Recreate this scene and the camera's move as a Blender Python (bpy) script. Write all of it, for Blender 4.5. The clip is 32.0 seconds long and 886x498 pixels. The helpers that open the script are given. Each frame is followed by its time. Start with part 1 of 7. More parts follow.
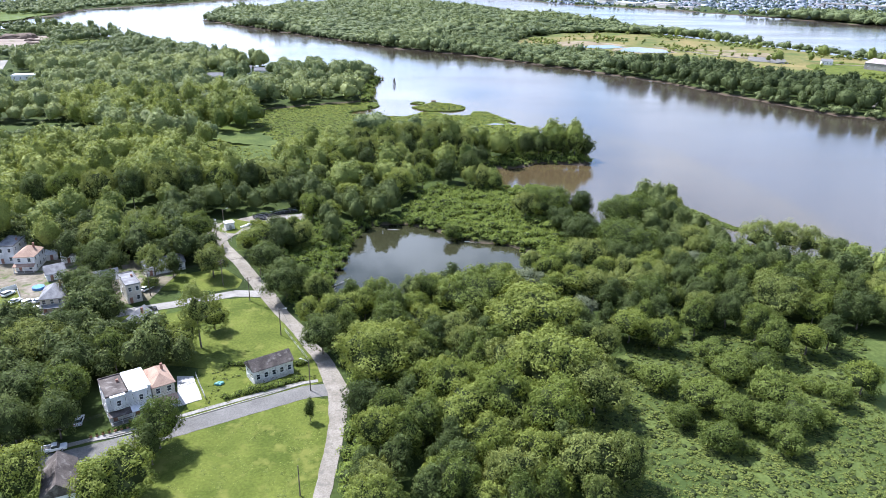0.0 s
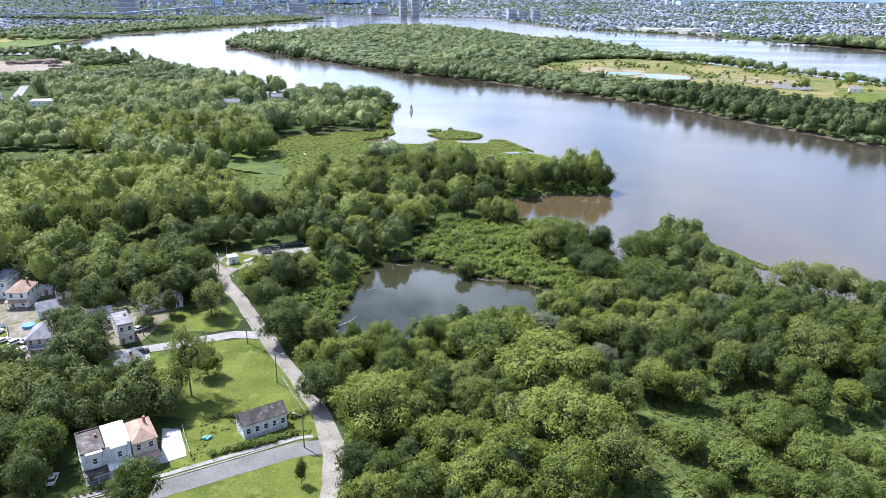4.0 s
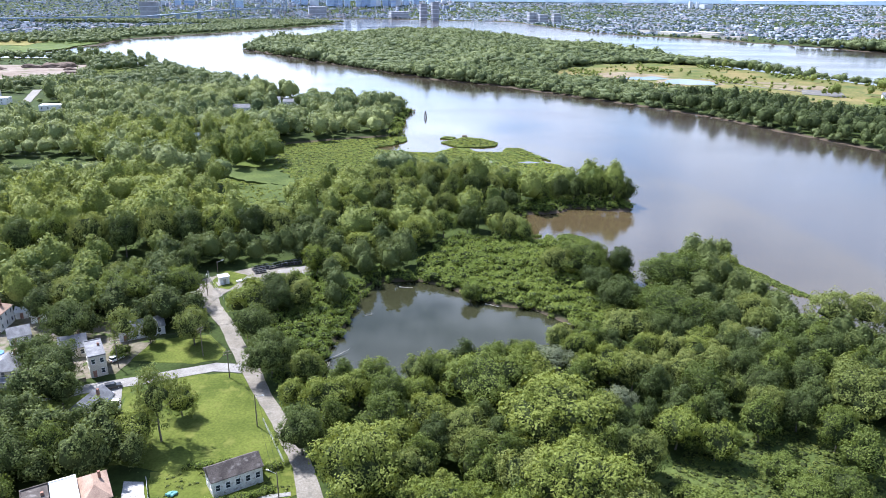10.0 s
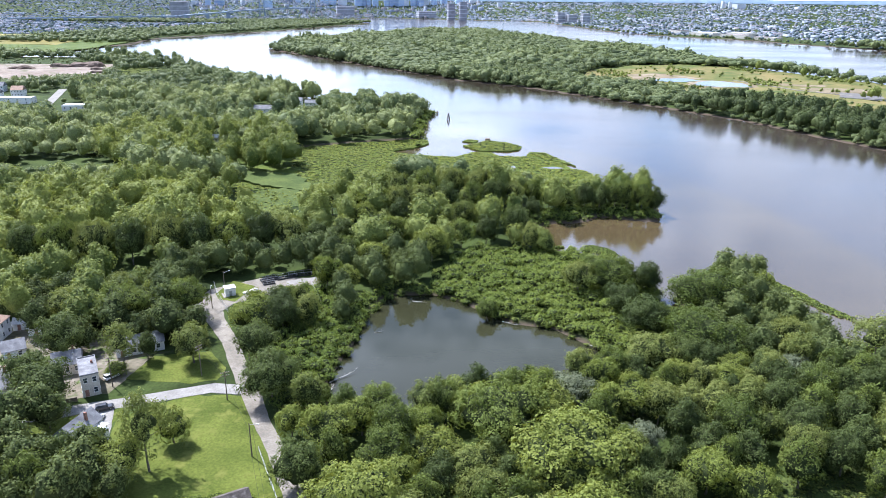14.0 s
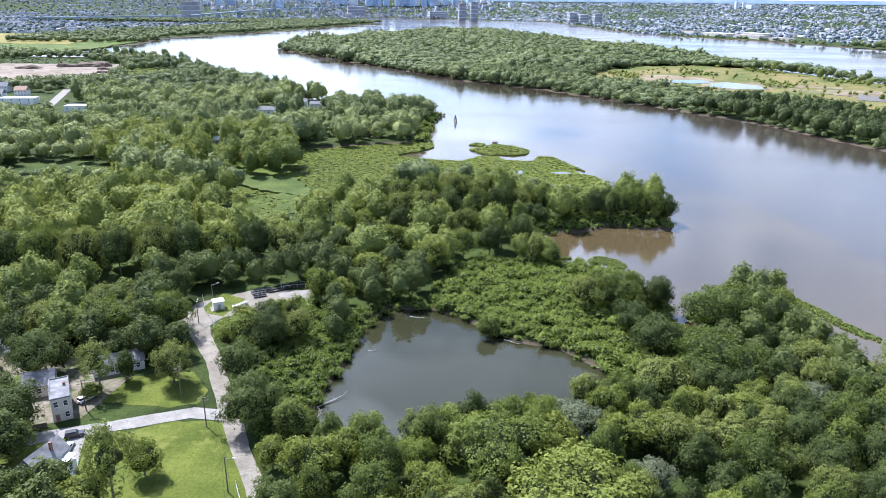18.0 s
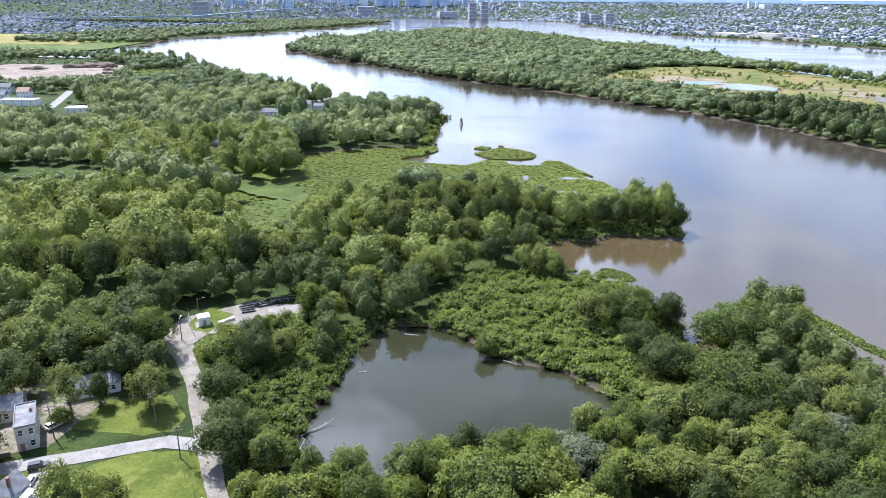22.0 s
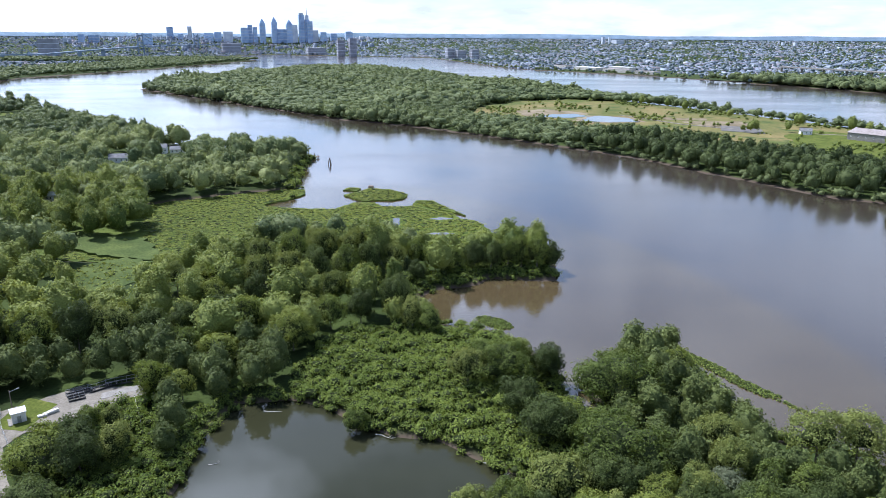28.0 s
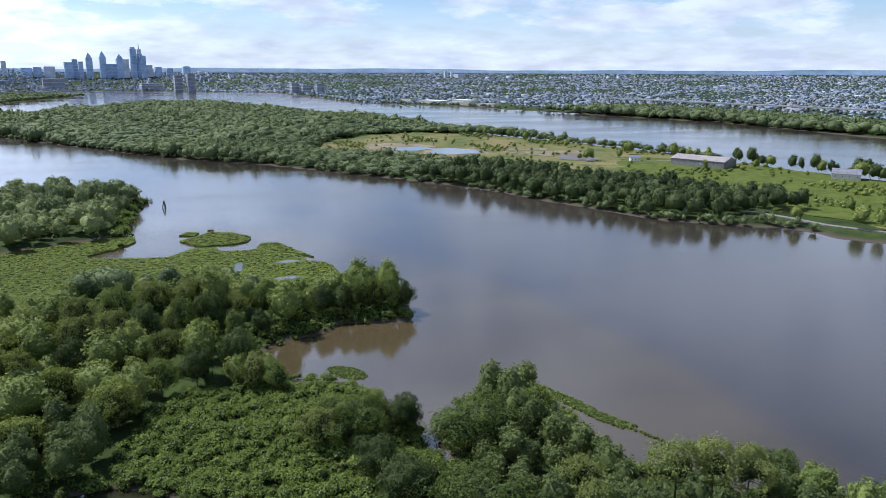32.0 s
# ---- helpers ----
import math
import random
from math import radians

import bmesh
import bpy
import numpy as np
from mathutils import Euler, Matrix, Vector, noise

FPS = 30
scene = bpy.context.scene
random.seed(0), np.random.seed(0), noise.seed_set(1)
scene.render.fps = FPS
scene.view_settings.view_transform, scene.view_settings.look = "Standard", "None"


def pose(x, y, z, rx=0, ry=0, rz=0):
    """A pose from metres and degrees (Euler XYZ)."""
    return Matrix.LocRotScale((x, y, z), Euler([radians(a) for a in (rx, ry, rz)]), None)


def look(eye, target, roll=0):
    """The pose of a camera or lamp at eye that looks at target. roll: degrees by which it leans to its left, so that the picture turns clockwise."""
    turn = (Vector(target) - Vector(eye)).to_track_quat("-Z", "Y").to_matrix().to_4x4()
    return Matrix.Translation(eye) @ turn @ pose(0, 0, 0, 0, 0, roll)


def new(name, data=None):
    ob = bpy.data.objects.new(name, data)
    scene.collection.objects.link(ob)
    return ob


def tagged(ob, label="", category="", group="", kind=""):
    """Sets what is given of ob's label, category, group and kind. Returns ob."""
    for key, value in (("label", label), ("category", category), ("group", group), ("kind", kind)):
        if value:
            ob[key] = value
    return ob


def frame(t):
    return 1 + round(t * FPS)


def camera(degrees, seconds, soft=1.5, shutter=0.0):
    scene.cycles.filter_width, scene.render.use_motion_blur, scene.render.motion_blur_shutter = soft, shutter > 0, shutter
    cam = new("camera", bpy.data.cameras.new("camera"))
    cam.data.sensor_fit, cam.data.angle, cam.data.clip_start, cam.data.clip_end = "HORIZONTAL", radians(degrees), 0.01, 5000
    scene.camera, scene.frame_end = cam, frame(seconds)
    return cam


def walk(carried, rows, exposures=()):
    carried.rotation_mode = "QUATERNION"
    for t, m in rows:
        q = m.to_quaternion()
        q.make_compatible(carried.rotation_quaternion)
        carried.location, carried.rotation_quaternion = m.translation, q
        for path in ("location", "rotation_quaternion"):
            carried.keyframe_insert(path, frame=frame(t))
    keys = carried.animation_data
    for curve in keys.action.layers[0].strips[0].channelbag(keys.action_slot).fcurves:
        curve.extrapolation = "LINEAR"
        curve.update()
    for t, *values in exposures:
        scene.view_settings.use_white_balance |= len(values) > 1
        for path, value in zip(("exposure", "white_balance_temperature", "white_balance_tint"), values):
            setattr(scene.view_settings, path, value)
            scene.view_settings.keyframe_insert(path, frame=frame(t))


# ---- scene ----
cam = camera(63.81, 32.0, soft=0.8)
PATH = [
    (0, (-13.79, -48.71, 108.39), (-5.65, 43.93, 71.62), 0.57),
    (1, (-12.62, -44.91, 108.41), (-5.44, 47.80, 71.62), 0.58),
    (2, (-11.44, -41.09, 108.37), (-4.97, 51.66, 71.56), 0.53),
    (3, (-10.29, -37.16, 108.32), (-4.37, 55.64, 71.53), 0.49),
    (3.5, (-9.77, -35.29, 108.37), (-4.10, 58.00, 72.79), 0.46),
    (4, (-9.27, -33.52, 108.42), (-3.83, 60.46, 74.70), 0.50),
    (4.5, (-8.76, -31.77, 108.44), (-3.55, 62.73, 76.14), 0.47),
    (6.5, (-6.59, -24.44, 108.44), (-2.29, 70.22, 76.51), 0.48),
    (7, (-6.03, -22.57, 108.39), (-1.94, 72.06, 76.31), 0.48),
    (7.5, (-5.50, -20.67, 108.34), (-1.66, 73.74, 75.61), 0.47),
    (8, (-4.98, -18.75, 108.29), (-1.31, 75.49, 75.06), 0.46),
    (9, (-4.00, -14.93, 108.14), (-0.71, 79.29, 74.78), 0.44),
    (10, (-2.97, -11.16, 108.00), (-0.22, 83.08, 74.66), 0.46),
    (11, (-2.00, -7.46, 107.93), (0.29, 86.80, 74.60), 0.45),
    (12, (-1.03, -3.74, 107.96), (0.22, 90.53, 74.62), 0.43),
    (13, (0.00, 0.00, 108.00), (0.00, 94.27, 74.63), 0.43),
    (14, (1.05, 3.73, 107.94), (0.20, 97.99, 74.55), 0.45),
    (14.5, (1.52, 5.59, 107.91), (0.51, 99.84, 74.52), 0.45),
    (16.5, (3.32, 12.96, 107.78), (1.61, 107.20, 74.38), 0.47),
    (17, (3.78, 14.77, 107.72), (1.85, 109.01, 74.33), 0.50),
    (18, (4.74, 18.38, 107.60), (2.44, 112.61, 74.20), 0.49),
    (19, (5.69, 22.00, 107.47), (2.98, 116.21, 74.07), 0.49),
    (20, (6.65, 25.58, 107.45), (3.52, 119.78, 74.01), 0.44),
    (21, (7.63, 29.19, 107.44), (4.09, 123.37, 74.03), 0.40),
    (22, (8.67, 32.74, 107.48), (4.97, 126.93, 74.08), 0.42),
    (23, (9.59, 36.26, 107.63), (6.76, 130.48, 74.26), 0.45),
    (23.5, (10.08, 38.03, 107.74), (7.86, 132.35, 74.59), 0.46),
    (24, (10.59, 39.75, 107.88), (9.35, 134.22, 75.10), 0.44),
    (24.5, (11.05, 41.44, 108.01), (11.50, 136.05, 75.62), 0.43),
    (25, (11.48, 43.08, 108.11), (14.24, 137.80, 76.14), 0.45),
    (25.5, (11.93, 44.77, 108.21), (16.88, 139.56, 76.72), 0.45),
    (27.5, (14.11, 51.74, 108.60), (24.39, 146.73, 79.07), 0.40),
    (28, (14.80, 53.47, 108.65), (27.64, 148.33, 79.73), 0.35),
    (29, (16.41, 56.95, 108.69), (34.36, 151.43, 81.30), 0.26),
    (30, (18.04, 60.41, 108.76), (41.10, 154.19, 82.83), 0.20),
    (31, (19.61, 63.76, 108.86), (47.75, 156.51, 84.24), 0.18),
    (31.5, (20.40, 65.36, 108.84), (51.03, 157.34, 84.32), 0.23),
    (32, (21.20, 66.93, 108.83), (53.78, 158.24, 84.34), 0.23),
]
walk(cam, [(t, look(eye, target, roll)) for t, eye, target, roll in PATH], exposures=[(0, 1.0, 5650, 16), (23.5, 0.96, 5600, 16), (25.5, 0.78, 5600, 16), (28.0, 0.46, 5550, 15), (30.0, 0.2, 5550, 14), (32.0, 0.02, 5500, 14)])

# ---- world and sun ----
SUN_DIR = Vector((-0.72, 0.69, 1.42)).normalized()
world = bpy.data.worlds.new("sky")
scene.world = world
world.use_nodes = True
wn, wl = world.node_tree.nodes, world.node_tree.links
wn.clear()
w_out = wn.new("ShaderNodeOutputWorld")
w_bg = wn.new("ShaderNodeBackground")
w_sky = wn.new("ShaderNodeTexSky")
w_sky.sky_type = "NISHITA"
w_sky.sun_disc = False
w_sky.sun_elevation = math.asin(SUN_DIR.z)
w_sky.sun_rotation = math.atan2(SUN_DIR.x, SUN_DIR.y)
w_sky.air_density, w_sky.dust_density, w_sky.ozone_density = 0.9, 0.15, 2.0
w_tc = wn.new("ShaderNodeTexCoord")
w_sep = wn.new("ShaderNodeSeparateXYZ")
wl.new(w_tc.outputs["Generated"], w_sep.inputs[0])
w_up = wn.new("ShaderNodeMath")
w_up.operation = "MAXIMUM"
w_up.inputs[1].default_value = 0.0
wl.new(w_sep.outputs["Z"], w_up.inputs[0])
w_add = wn.new("ShaderNodeMath")
w_add.inputs[1].default_value = 0.24
wl.new(w_up.outputs[0], w_add.inputs[0])
w_div = wn.new("ShaderNodeVectorMath")
w_div.operation = "DIVIDE"
w_comb = wn.new("ShaderNodeCombineXYZ")
for i in range(3):
    wl.new(w_add.outputs[0], w_comb.inputs[i])
wl.new(w_tc.outputs["Generated"], w_div.inputs[0])
wl.new(w_comb.outputs[0], w_div.inputs[1])
w_noise = wn.new("ShaderNodeTexNoise")
w_noise.inputs["Scale"].default_value = 2.8
w_noise.inputs["Detail"].default_value = 9
w_noise.inputs["Roughness"].default_value = 0.6
wl.new(w_div.outputs[0], w_noise.inputs["Vector"])
w_ramp = wn.new("ShaderNodeValToRGB")
w_ramp.color_ramp.elements[0].position = 0.40
w_ramp.color_ramp.elements[1].position = 0.56
wl.new(w_noise.outputs["Fac"], w_ramp.inputs[0])
w_gain = wn.new("ShaderNodeMixRGB")
# clouds are brighter towards the sun, and greyer where they are thick
w_dot = wn.new("ShaderNodeVectorMath")
w_dot.operation = "DOT_PRODUCT"
w_dot.inputs[1].default_value = SUN_DIR
wl.new(w_tc.outputs["Generated"], w_dot.inputs[0])
w_near = wn.new("ShaderNodeMapRange")
w_near.inputs["From Min"].default_value, w_near.inputs["From Max"].default_value = 0.42, 0.86
w_near.inputs["To Min"].default_value, w_near.inputs["To Max"].default_value = 0.90, 3.4
wl.new(w_dot.outputs["Value"], w_near.inputs[0])
w_puff = wn.new("ShaderNodeTexNoise")
w_puff.inputs["Scale"].default_value, w_puff.inputs["Detail"].default_value = 4.5, 7
wl.new(w_div.outputs[0], w_puff.inputs["Vector"])
w_grey = wn.new("ShaderNodeMapRange")
w_grey.inputs["From Min"].default_value, w_grey.inputs["From Max"].default_value = 0.35, 0.65
w_grey.inputs["To Min"].default_value, w_grey.inputs["To Max"].default_value = 0.80, 1.08
wl.new(w_puff.outputs["Fac"], w_grey.inputs[0])
w_lum = wn.new("ShaderNodeMath")
w_lum.operation = "MULTIPLY"
wl.new(w_near.outputs[0], w_lum.inputs[0])
wl.new(w_grey.outputs[0], w_lum.inputs[1])
w_white = wn.new("ShaderNodeVectorMath")
w_white.operation = "SCALE"
w_white.inputs[0].default_value = (8.2, 8.7, 9.4)
wl.new(w_lum.outputs[0], w_white.inputs["Scale"])
wl.new(w_white.outputs[0], w_gain.inputs[2])
w_thin = wn.new("ShaderNodeMapRange")
w_thin.interpolation_type = "SMOOTHSTEP"
w_thin.inputs["From Min"].default_value, w_thin.inputs["From Max"].default_value = 0.12, 0.6
w_thin.inputs["To Min"].default_value, w_thin.inputs["To Max"].default_value = 1.0, 0.18
wl.new(w_up.outputs[0], w_thin.inputs[0])
w_mul = wn.new("ShaderNodeMath")
w_mul.operation = "MULTIPLY"
wl.new(w_ramp.outputs[0], w_mul.inputs[0])
wl.new(w_thin.outputs[0], w_mul.inputs[1])
# pale haze along the horizon, and one bright cloud high over the river
w_haze = wn.new("ShaderNodeMapRange")
w_haze.inputs["From Min"].default_value, w_haze.inputs["From Max"].default_value = 0.0, 0.09
w_haze.inputs["To Min"].default_value, w_haze.inputs["To Max"].default_value = 0.9, 0.0
wl.new(w_up.outputs[0], w_haze.inputs[0])
w_far = wn.new("ShaderNodeMath")
w_far.operation = "MAXIMUM"
wl.new(w_mul.outputs[0], w_far.inputs[0])
wl.new(w_haze.outputs[0], w_far.inputs[1])
w_one = wn.new("ShaderNodeVectorMath")
w_one.operation = "DISTANCE"
w_one.inputs[1].default_value = Vector((-0.165, 0.795, 0.585)).normalized()
wl.new(w_tc.outputs["Generated"], w_one.inputs[0])
w_soft = wn.new("ShaderNodeMath")
w_soft.operation = "MULTIPLY_ADD"
w_soft.inputs[1].default_value, w_soft.inputs[2].default_value = -0.16, 0.08
wl.new(w_puff.outputs["Fac"], w_soft.inputs[0])
w_dist = wn.new("ShaderNodeMath")
wl.new(w_one.outputs["Value"], w_dist.inputs[0])
wl.new(w_soft.outputs[0], w_dist.inputs[1])
w_blob = wn.new("ShaderNodeMapRange")
w_blob.interpolation_type = "SMOOTHSTEP"
w_blob.inputs["From Min"].default_value, w_blob.inputs["From Max"].default_value = 0.02, 0.12
w_blob.inputs["To Min"].default_value, w_blob.inputs["To Max"].default_value = 1.0, 0.0
wl.new(w_dist.outputs[0], w_blob.inputs[0])
w_all = wn.new("ShaderNodeMath")
w_all.operation = "MAXIMUM"
wl.new(w_far.outputs[0], w_all.inputs[0])
wl.new(w_blob.outputs[0], w_all.inputs[1])
wl.new(w_all.outputs[0], w_gain.inputs[0])
wl.new(w_sky.outputs[0], w_gain.inputs[1])
wl.new(w_gain.outputs[0], w_bg.inputs[0])
w_bg.inputs[1].default_value = 0.11
wl.new(w_bg.outputs[0], w_out.inputs[0])

sun = new("sun", bpy.data.lights.new("sun", "SUN"))
sun.data.energy, sun.data.angle, sun.data.color = 5.6, radians(0.55), (1.0, 0.95, 0.87)
sun.matrix_world = look(SUN_DIR * 500, (0, 0, 0))


# ---- materials ----
def mat(name):
    m = bpy.data.materials.new(name)
    m.use_nodes = True
    return m, m.node_tree.nodes, m.node_tree.links, m.node_tree.nodes["Principled BSDF"]


def surface(name, c1, c2, rough=0.8, scale=0.3, detail=6, fine=4.0, bump=0.0, metal=0.0, spec=0.3, c3=None, mode="world"):
    """Two-scale mottled surface at real-world size."""
    m, n, l, b = mat(name)
    tc = n.new("ShaderNodeNewGeometry") if mode == "world" else n.new("ShaderNodeTexCoord")
    src = tc.outputs["Position"] if mode == "world" else tc.outputs["Object"]
    n1 = n.new("ShaderNodeTexNoise")
    n1.inputs["Scale"].default_value, n1.inputs["Detail"].default_value = scale, detail
    l.new(src, n1.inputs["Vector"])
    r1 = n.new("ShaderNodeValToRGB")
    r1.color_ramp.elements[0].color, r1.color_ramp.elements[1].color = (*c1, 1), (*c2, 1)
    r1.color_ramp.elements[0].position, r1.color_ramp.elements[1].position = 0.34, 0.66
    l.new(n1.outputs["Fac"], r1.inputs[0])
    n2 = n.new("ShaderNodeTexNoise")
    n2.inputs["Scale"].default_value, n2.inputs["Detail"].default_value = fine, 5
    l.new(src, n2.inputs["Vector"])
    mul = n.new("ShaderNodeMixRGB")
    mul.blend_type, mul.inputs[0].default_value = "OVERLAY", 0.55
    l.new(r1.outputs[0], mul.inputs[1])
    l.new(n2.outputs["Fac"], mul.inputs[2])
    last = mul.outputs[0]
    if c3:
        n3 = n.new("ShaderNodeTexNoise")
        n3.inputs["Scale"].default_value, n3.inputs["Detail"].default_value = scale * 2.3, 8
        l.new(src, n3.inputs["Vector"])
        r3 = n.new("ShaderNodeValToRGB")
        r3.color_ramp.elements[0].position, r3.color_ramp.elements[1].position = 0.55, 0.68
        l.new(n3.outputs["Fac"], r3.inputs[0])
        mx = n.new("ShaderNodeMixRGB")
        mx.inputs[2].default_value = (*c3, 1)
        l.new(r3.outputs[0], mx.inputs[0])
        l.new(last, mx.inputs[1])
        last = mx.outputs[0]
    l.new(last, b.inputs["Base Color"])
    b.inputs["Roughness"].default_value, b.inputs["Metallic"].default_value = rough, metal
    b.inputs["Specular IOR Level"].default_value = spec if rough < 0.78 else 0.08
    if bump:
        bm_ = n.new("ShaderNodeBump")
        bm_.inputs["Strength"].default_value, bm_.inputs["Distance"].default_value = 0.6, bump
        l.new(n2.outputs["Fac"], bm_.inputs["Height"])
        l.new(bm_.outputs[0], b.inputs["Normal"])
    return m


def foliage(name, dark, light, thin=0.27, tint="object", relief=2.6):
    """Leaves: tint differs from tree to tree and from clump to clump."""
    m, n, l, b = mat(name)
    geo = n.new("ShaderNodeNewGeometry")
    if tint == "object":
        info = n.new("ShaderNodeObjectInfo")
        per = info.outputs["Random"]
    else:
        at = n.new("ShaderNodeAttribute")
        at.attribute_name = "tint"
        per = at.outputs["Fac"]
    add = n.new("ShaderNodeMath")
    add.operation = "MULTIPLY_ADD"
    add.inputs[1].default_value, add.inputs[2].default_value = 0.50, -0.06
    l.new(geo.outputs["Random Per Island"], add.inputs[0])
    s = n.new("ShaderNodeMath")
    s.operation = "MULTIPLY_ADD"
    s.inputs[1].default_value = 0.66
    l.new(per, s.inputs[0])
    l.new(add.outputs[0], s.inputs[2])
    ramp = n.new("ShaderNodeValToRGB")
    ramp.color_ramp.elements[0].color, ramp.color_ramp.elements[1].color = (dark[0] * 1.05, *dark[1:], 1), (light[0] * 1.05, *light[1:], 1)
    ramp.color_ramp.elements[0].position, ramp.color_ramp.elements[1].position = 0.1, 0.9
    l.new(s.outputs[0], ramp.inputs[0])
    tn = n.new("ShaderNodeTexNoise")
    tn.inputs["Scale"].default_value, tn.inputs["Detail"].default_value, tn.inputs["Roughness"].default_value = relief, 4, 0.65
    l.new(geo.outputs["Position"], tn.inputs["Vector"])
    tr_ = n.new("ShaderNodeMapRange")
    tr_.inputs["From Min"].default_value, tr_.inputs["From Max"].default_value = 0.32, 0.68
    tr_.inputs["To Min"].default_value, tr_.inputs["To Max"].default_value = 0.62, 1.35
    l.new(tn.outputs["Fac"], tr_.inputs[0])
    vary = n.new("ShaderNodeVectorMath")
    vary.operation = "SCALE"
    l.new(ramp.outputs[0], vary.inputs[0])
    l.new(tr_.outputs[0], vary.inputs["Scale"])
    bump = n.new("ShaderNodeBump")
    bump.inputs["Strength"].default_value, bump.inputs["Distance"].default_value = 0.5, 0.6 / relief
    l.new(tn.outputs["Fac"], bump.inputs["Height"])
    l.new(bump.outputs[0], b.inputs["Normal"])
    l.new(vary.outputs[0], b.inputs["Base Color"])
    b.inputs["Roughness"].default_value = 0.62
    b.inputs["Specular IOR Level"].default_value = 0.12
    tr = n.new("ShaderNodeBsdfTranslucent")
    hue = n.new("ShaderNodeHueSaturation")
    hue.inputs["Value"].default_value, hue.inputs["Saturation"].default_value, hue.inputs["Hue"].default_value = 1.25, 1.1, 0.485
    l.new(vary.outputs[0], hue.inputs["Color"])
    l.new(bump.outputs[0], tr.inputs["Normal"])
    l.new(hue.outputs[0], tr.inputs[0])
    mix = n.new("ShaderNodeMixShader")
    mix.inputs[0].default_value = thin
    l.new(b.outputs[0], mix.inputs[1])
    l.new(tr.outputs[0], mix.inputs[2])
    l.new(mix.outputs[0], n["Material Output"].inputs[0])
    return m


def water(name, c, rough, wave, patch, ior=1.33):
    m, n, l, b = mat(name)
    geo = n.new("ShaderNodeNewGeometry")
    mp = n.new("ShaderNodeMapping")
    mp.inputs["Rotation"].default_value = (0, 0, radians(35))
    mp.inputs["Scale"].default_value = (0.35, 1.0, 1.0)
    l.new(geo.outputs["Position"], mp.inputs[0])
    n0 = n.new("ShaderNodeTexNoise")
    n0.inputs["Scale"].default_value, n0.inputs["Detail"].default_value = 0.011, 5
    l.new(mp.outputs[0], n0.inputs["Vector"])
    r0 = n.new("ShaderNodeValToRGB")
    r0.color_ramp.elements[0].color = (*[v * (1 - patch) for v in c], 1)
    r0.color_ramp.elements[1].color = (*[v * (1 + patch) for v in c], 1)
    r0.color_ramp.elements[0].position, r0.color_ramp.elements[1].position = 0.35, 0.65
    l.new(n0.outputs["Fac"], r0.inputs[0])
    l.new(r0.outputs[0], b.inputs["Base Color"])
    rr = n.new("ShaderNodeMapRange")
    rr.inputs["From Min"].default_value, rr.inputs["From Max"].default_value = 0.35, 0.65
    rr.inputs["To Min"].default_value, rr.inputs["To Max"].default_value = rough * 0.6, rough * 1.3
    l.new(n0.outputs["Fac"], rr.inputs[0])
    l.new(rr.outputs[0], b.inputs["Roughness"])
    n1 = n.new("ShaderNodeTexNoise")
    n1.inputs["Scale"].default_value, n1.inputs["Detail"].default_value = 0.9, 4
    l.new(geo.outputs["Position"], n1.inputs["Vector"])
    bp = n.new("ShaderNodeBump")
    bp.inputs["Strength"].default_value, bp.inputs["Distance"].default_value = 1.0, wave
    l.new(n1.outputs["Fac"], bp.inputs["Height"])
    l.new(bp.outputs[0], b.inputs["Normal"])
    b.inputs["IOR"].default_value = ior
    return m


M_GROUND = surface("woodland_floor", (0.024, 0.036, 0.010), (0.052, 0.074, 0.018), 0.9, 0.05, 8, 0.9, 0.1)
_n, _l = M_GROUND.node_tree.nodes, M_GROUND.node_tree.links
_b = _n["Principled BSDF"]
_old = _b.inputs["Base Color"].links[0].from_socket
_g, _s, _r, _m = _n.new("ShaderNodeNewGeometry"), _n.new("ShaderNodeSeparateXYZ"), _n.new("ShaderNodeMapRange"), _n.new("ShaderNodeMixRGB")
_l.new(_g.outputs["Position"], _s.inputs[0])
_l.new(_s.outputs["Z"], _r.inputs[0])
_r.inputs["From Min"].default_value, _r.inputs["From Max"].default_value = 0.5, 1.5
_m.inputs[1].default_value = (0.085, 0.066, 0.048, 1)
_l.new(_r.outputs[0], _m.inputs[0])
_l.new(_old, _m.inputs[2])
_l.new(_m.outputs[0], _b.inputs["Base Color"])
M_LAWN = surface("mown_grass", (0.060, 0.080, 0.012), (0.104, 0.124, 0.022), 0.85, 0.11, 8, 1.4, 0.05, c3=(0.128, 0.138, 0.030))
M_MEADOW = surface("tall_meadow", (0.046, 0.068, 0.018), (0.092, 0.117, 0.032), 0.9, 0.05, 8, 0.8, 0.15)
M_MARSH = surface("marsh_plants", (0.052, 0.080, 0.013), (0.096, 0.126, 0.022), 0.8, 0.03, 8, 1.2, 0.15)
M_DRY = surface("dry_meadow", (0.088, 0.108, 0.028), (0.200, 0.160, 0.066), 0.9, 0.016, 9, 0.3, 0.1, c3=(0.060, 0.088, 0.026))
M_HAY = surface("golden_meadow", (0.165, 0.150, 0.045), (0.23, 0.20, 0.07), 0.9, 0.01, 8, 0.1, 0.1)
M_ASPHALT = surface("worn_asphalt", (0.122, 0.117, 0.108), (0.158, 0.152, 0.140), 0.9, 0.25, 6, 3.0, 0.01)
M_GRAVEL = surface("pale_gravel", (0.176, 0.158, 0.128), (0.242, 0.220, 0.184), 0.95, 0.22, 8, 2.5, 0.02, c3=(0.150, 0.137, 0.114))
M_CONCRETE = surface("pale_concrete", (0.205, 0.193, 0.172), (0.275, 0.262, 0.24), 0.9, 0.3, 6, 3.0, 0.01)
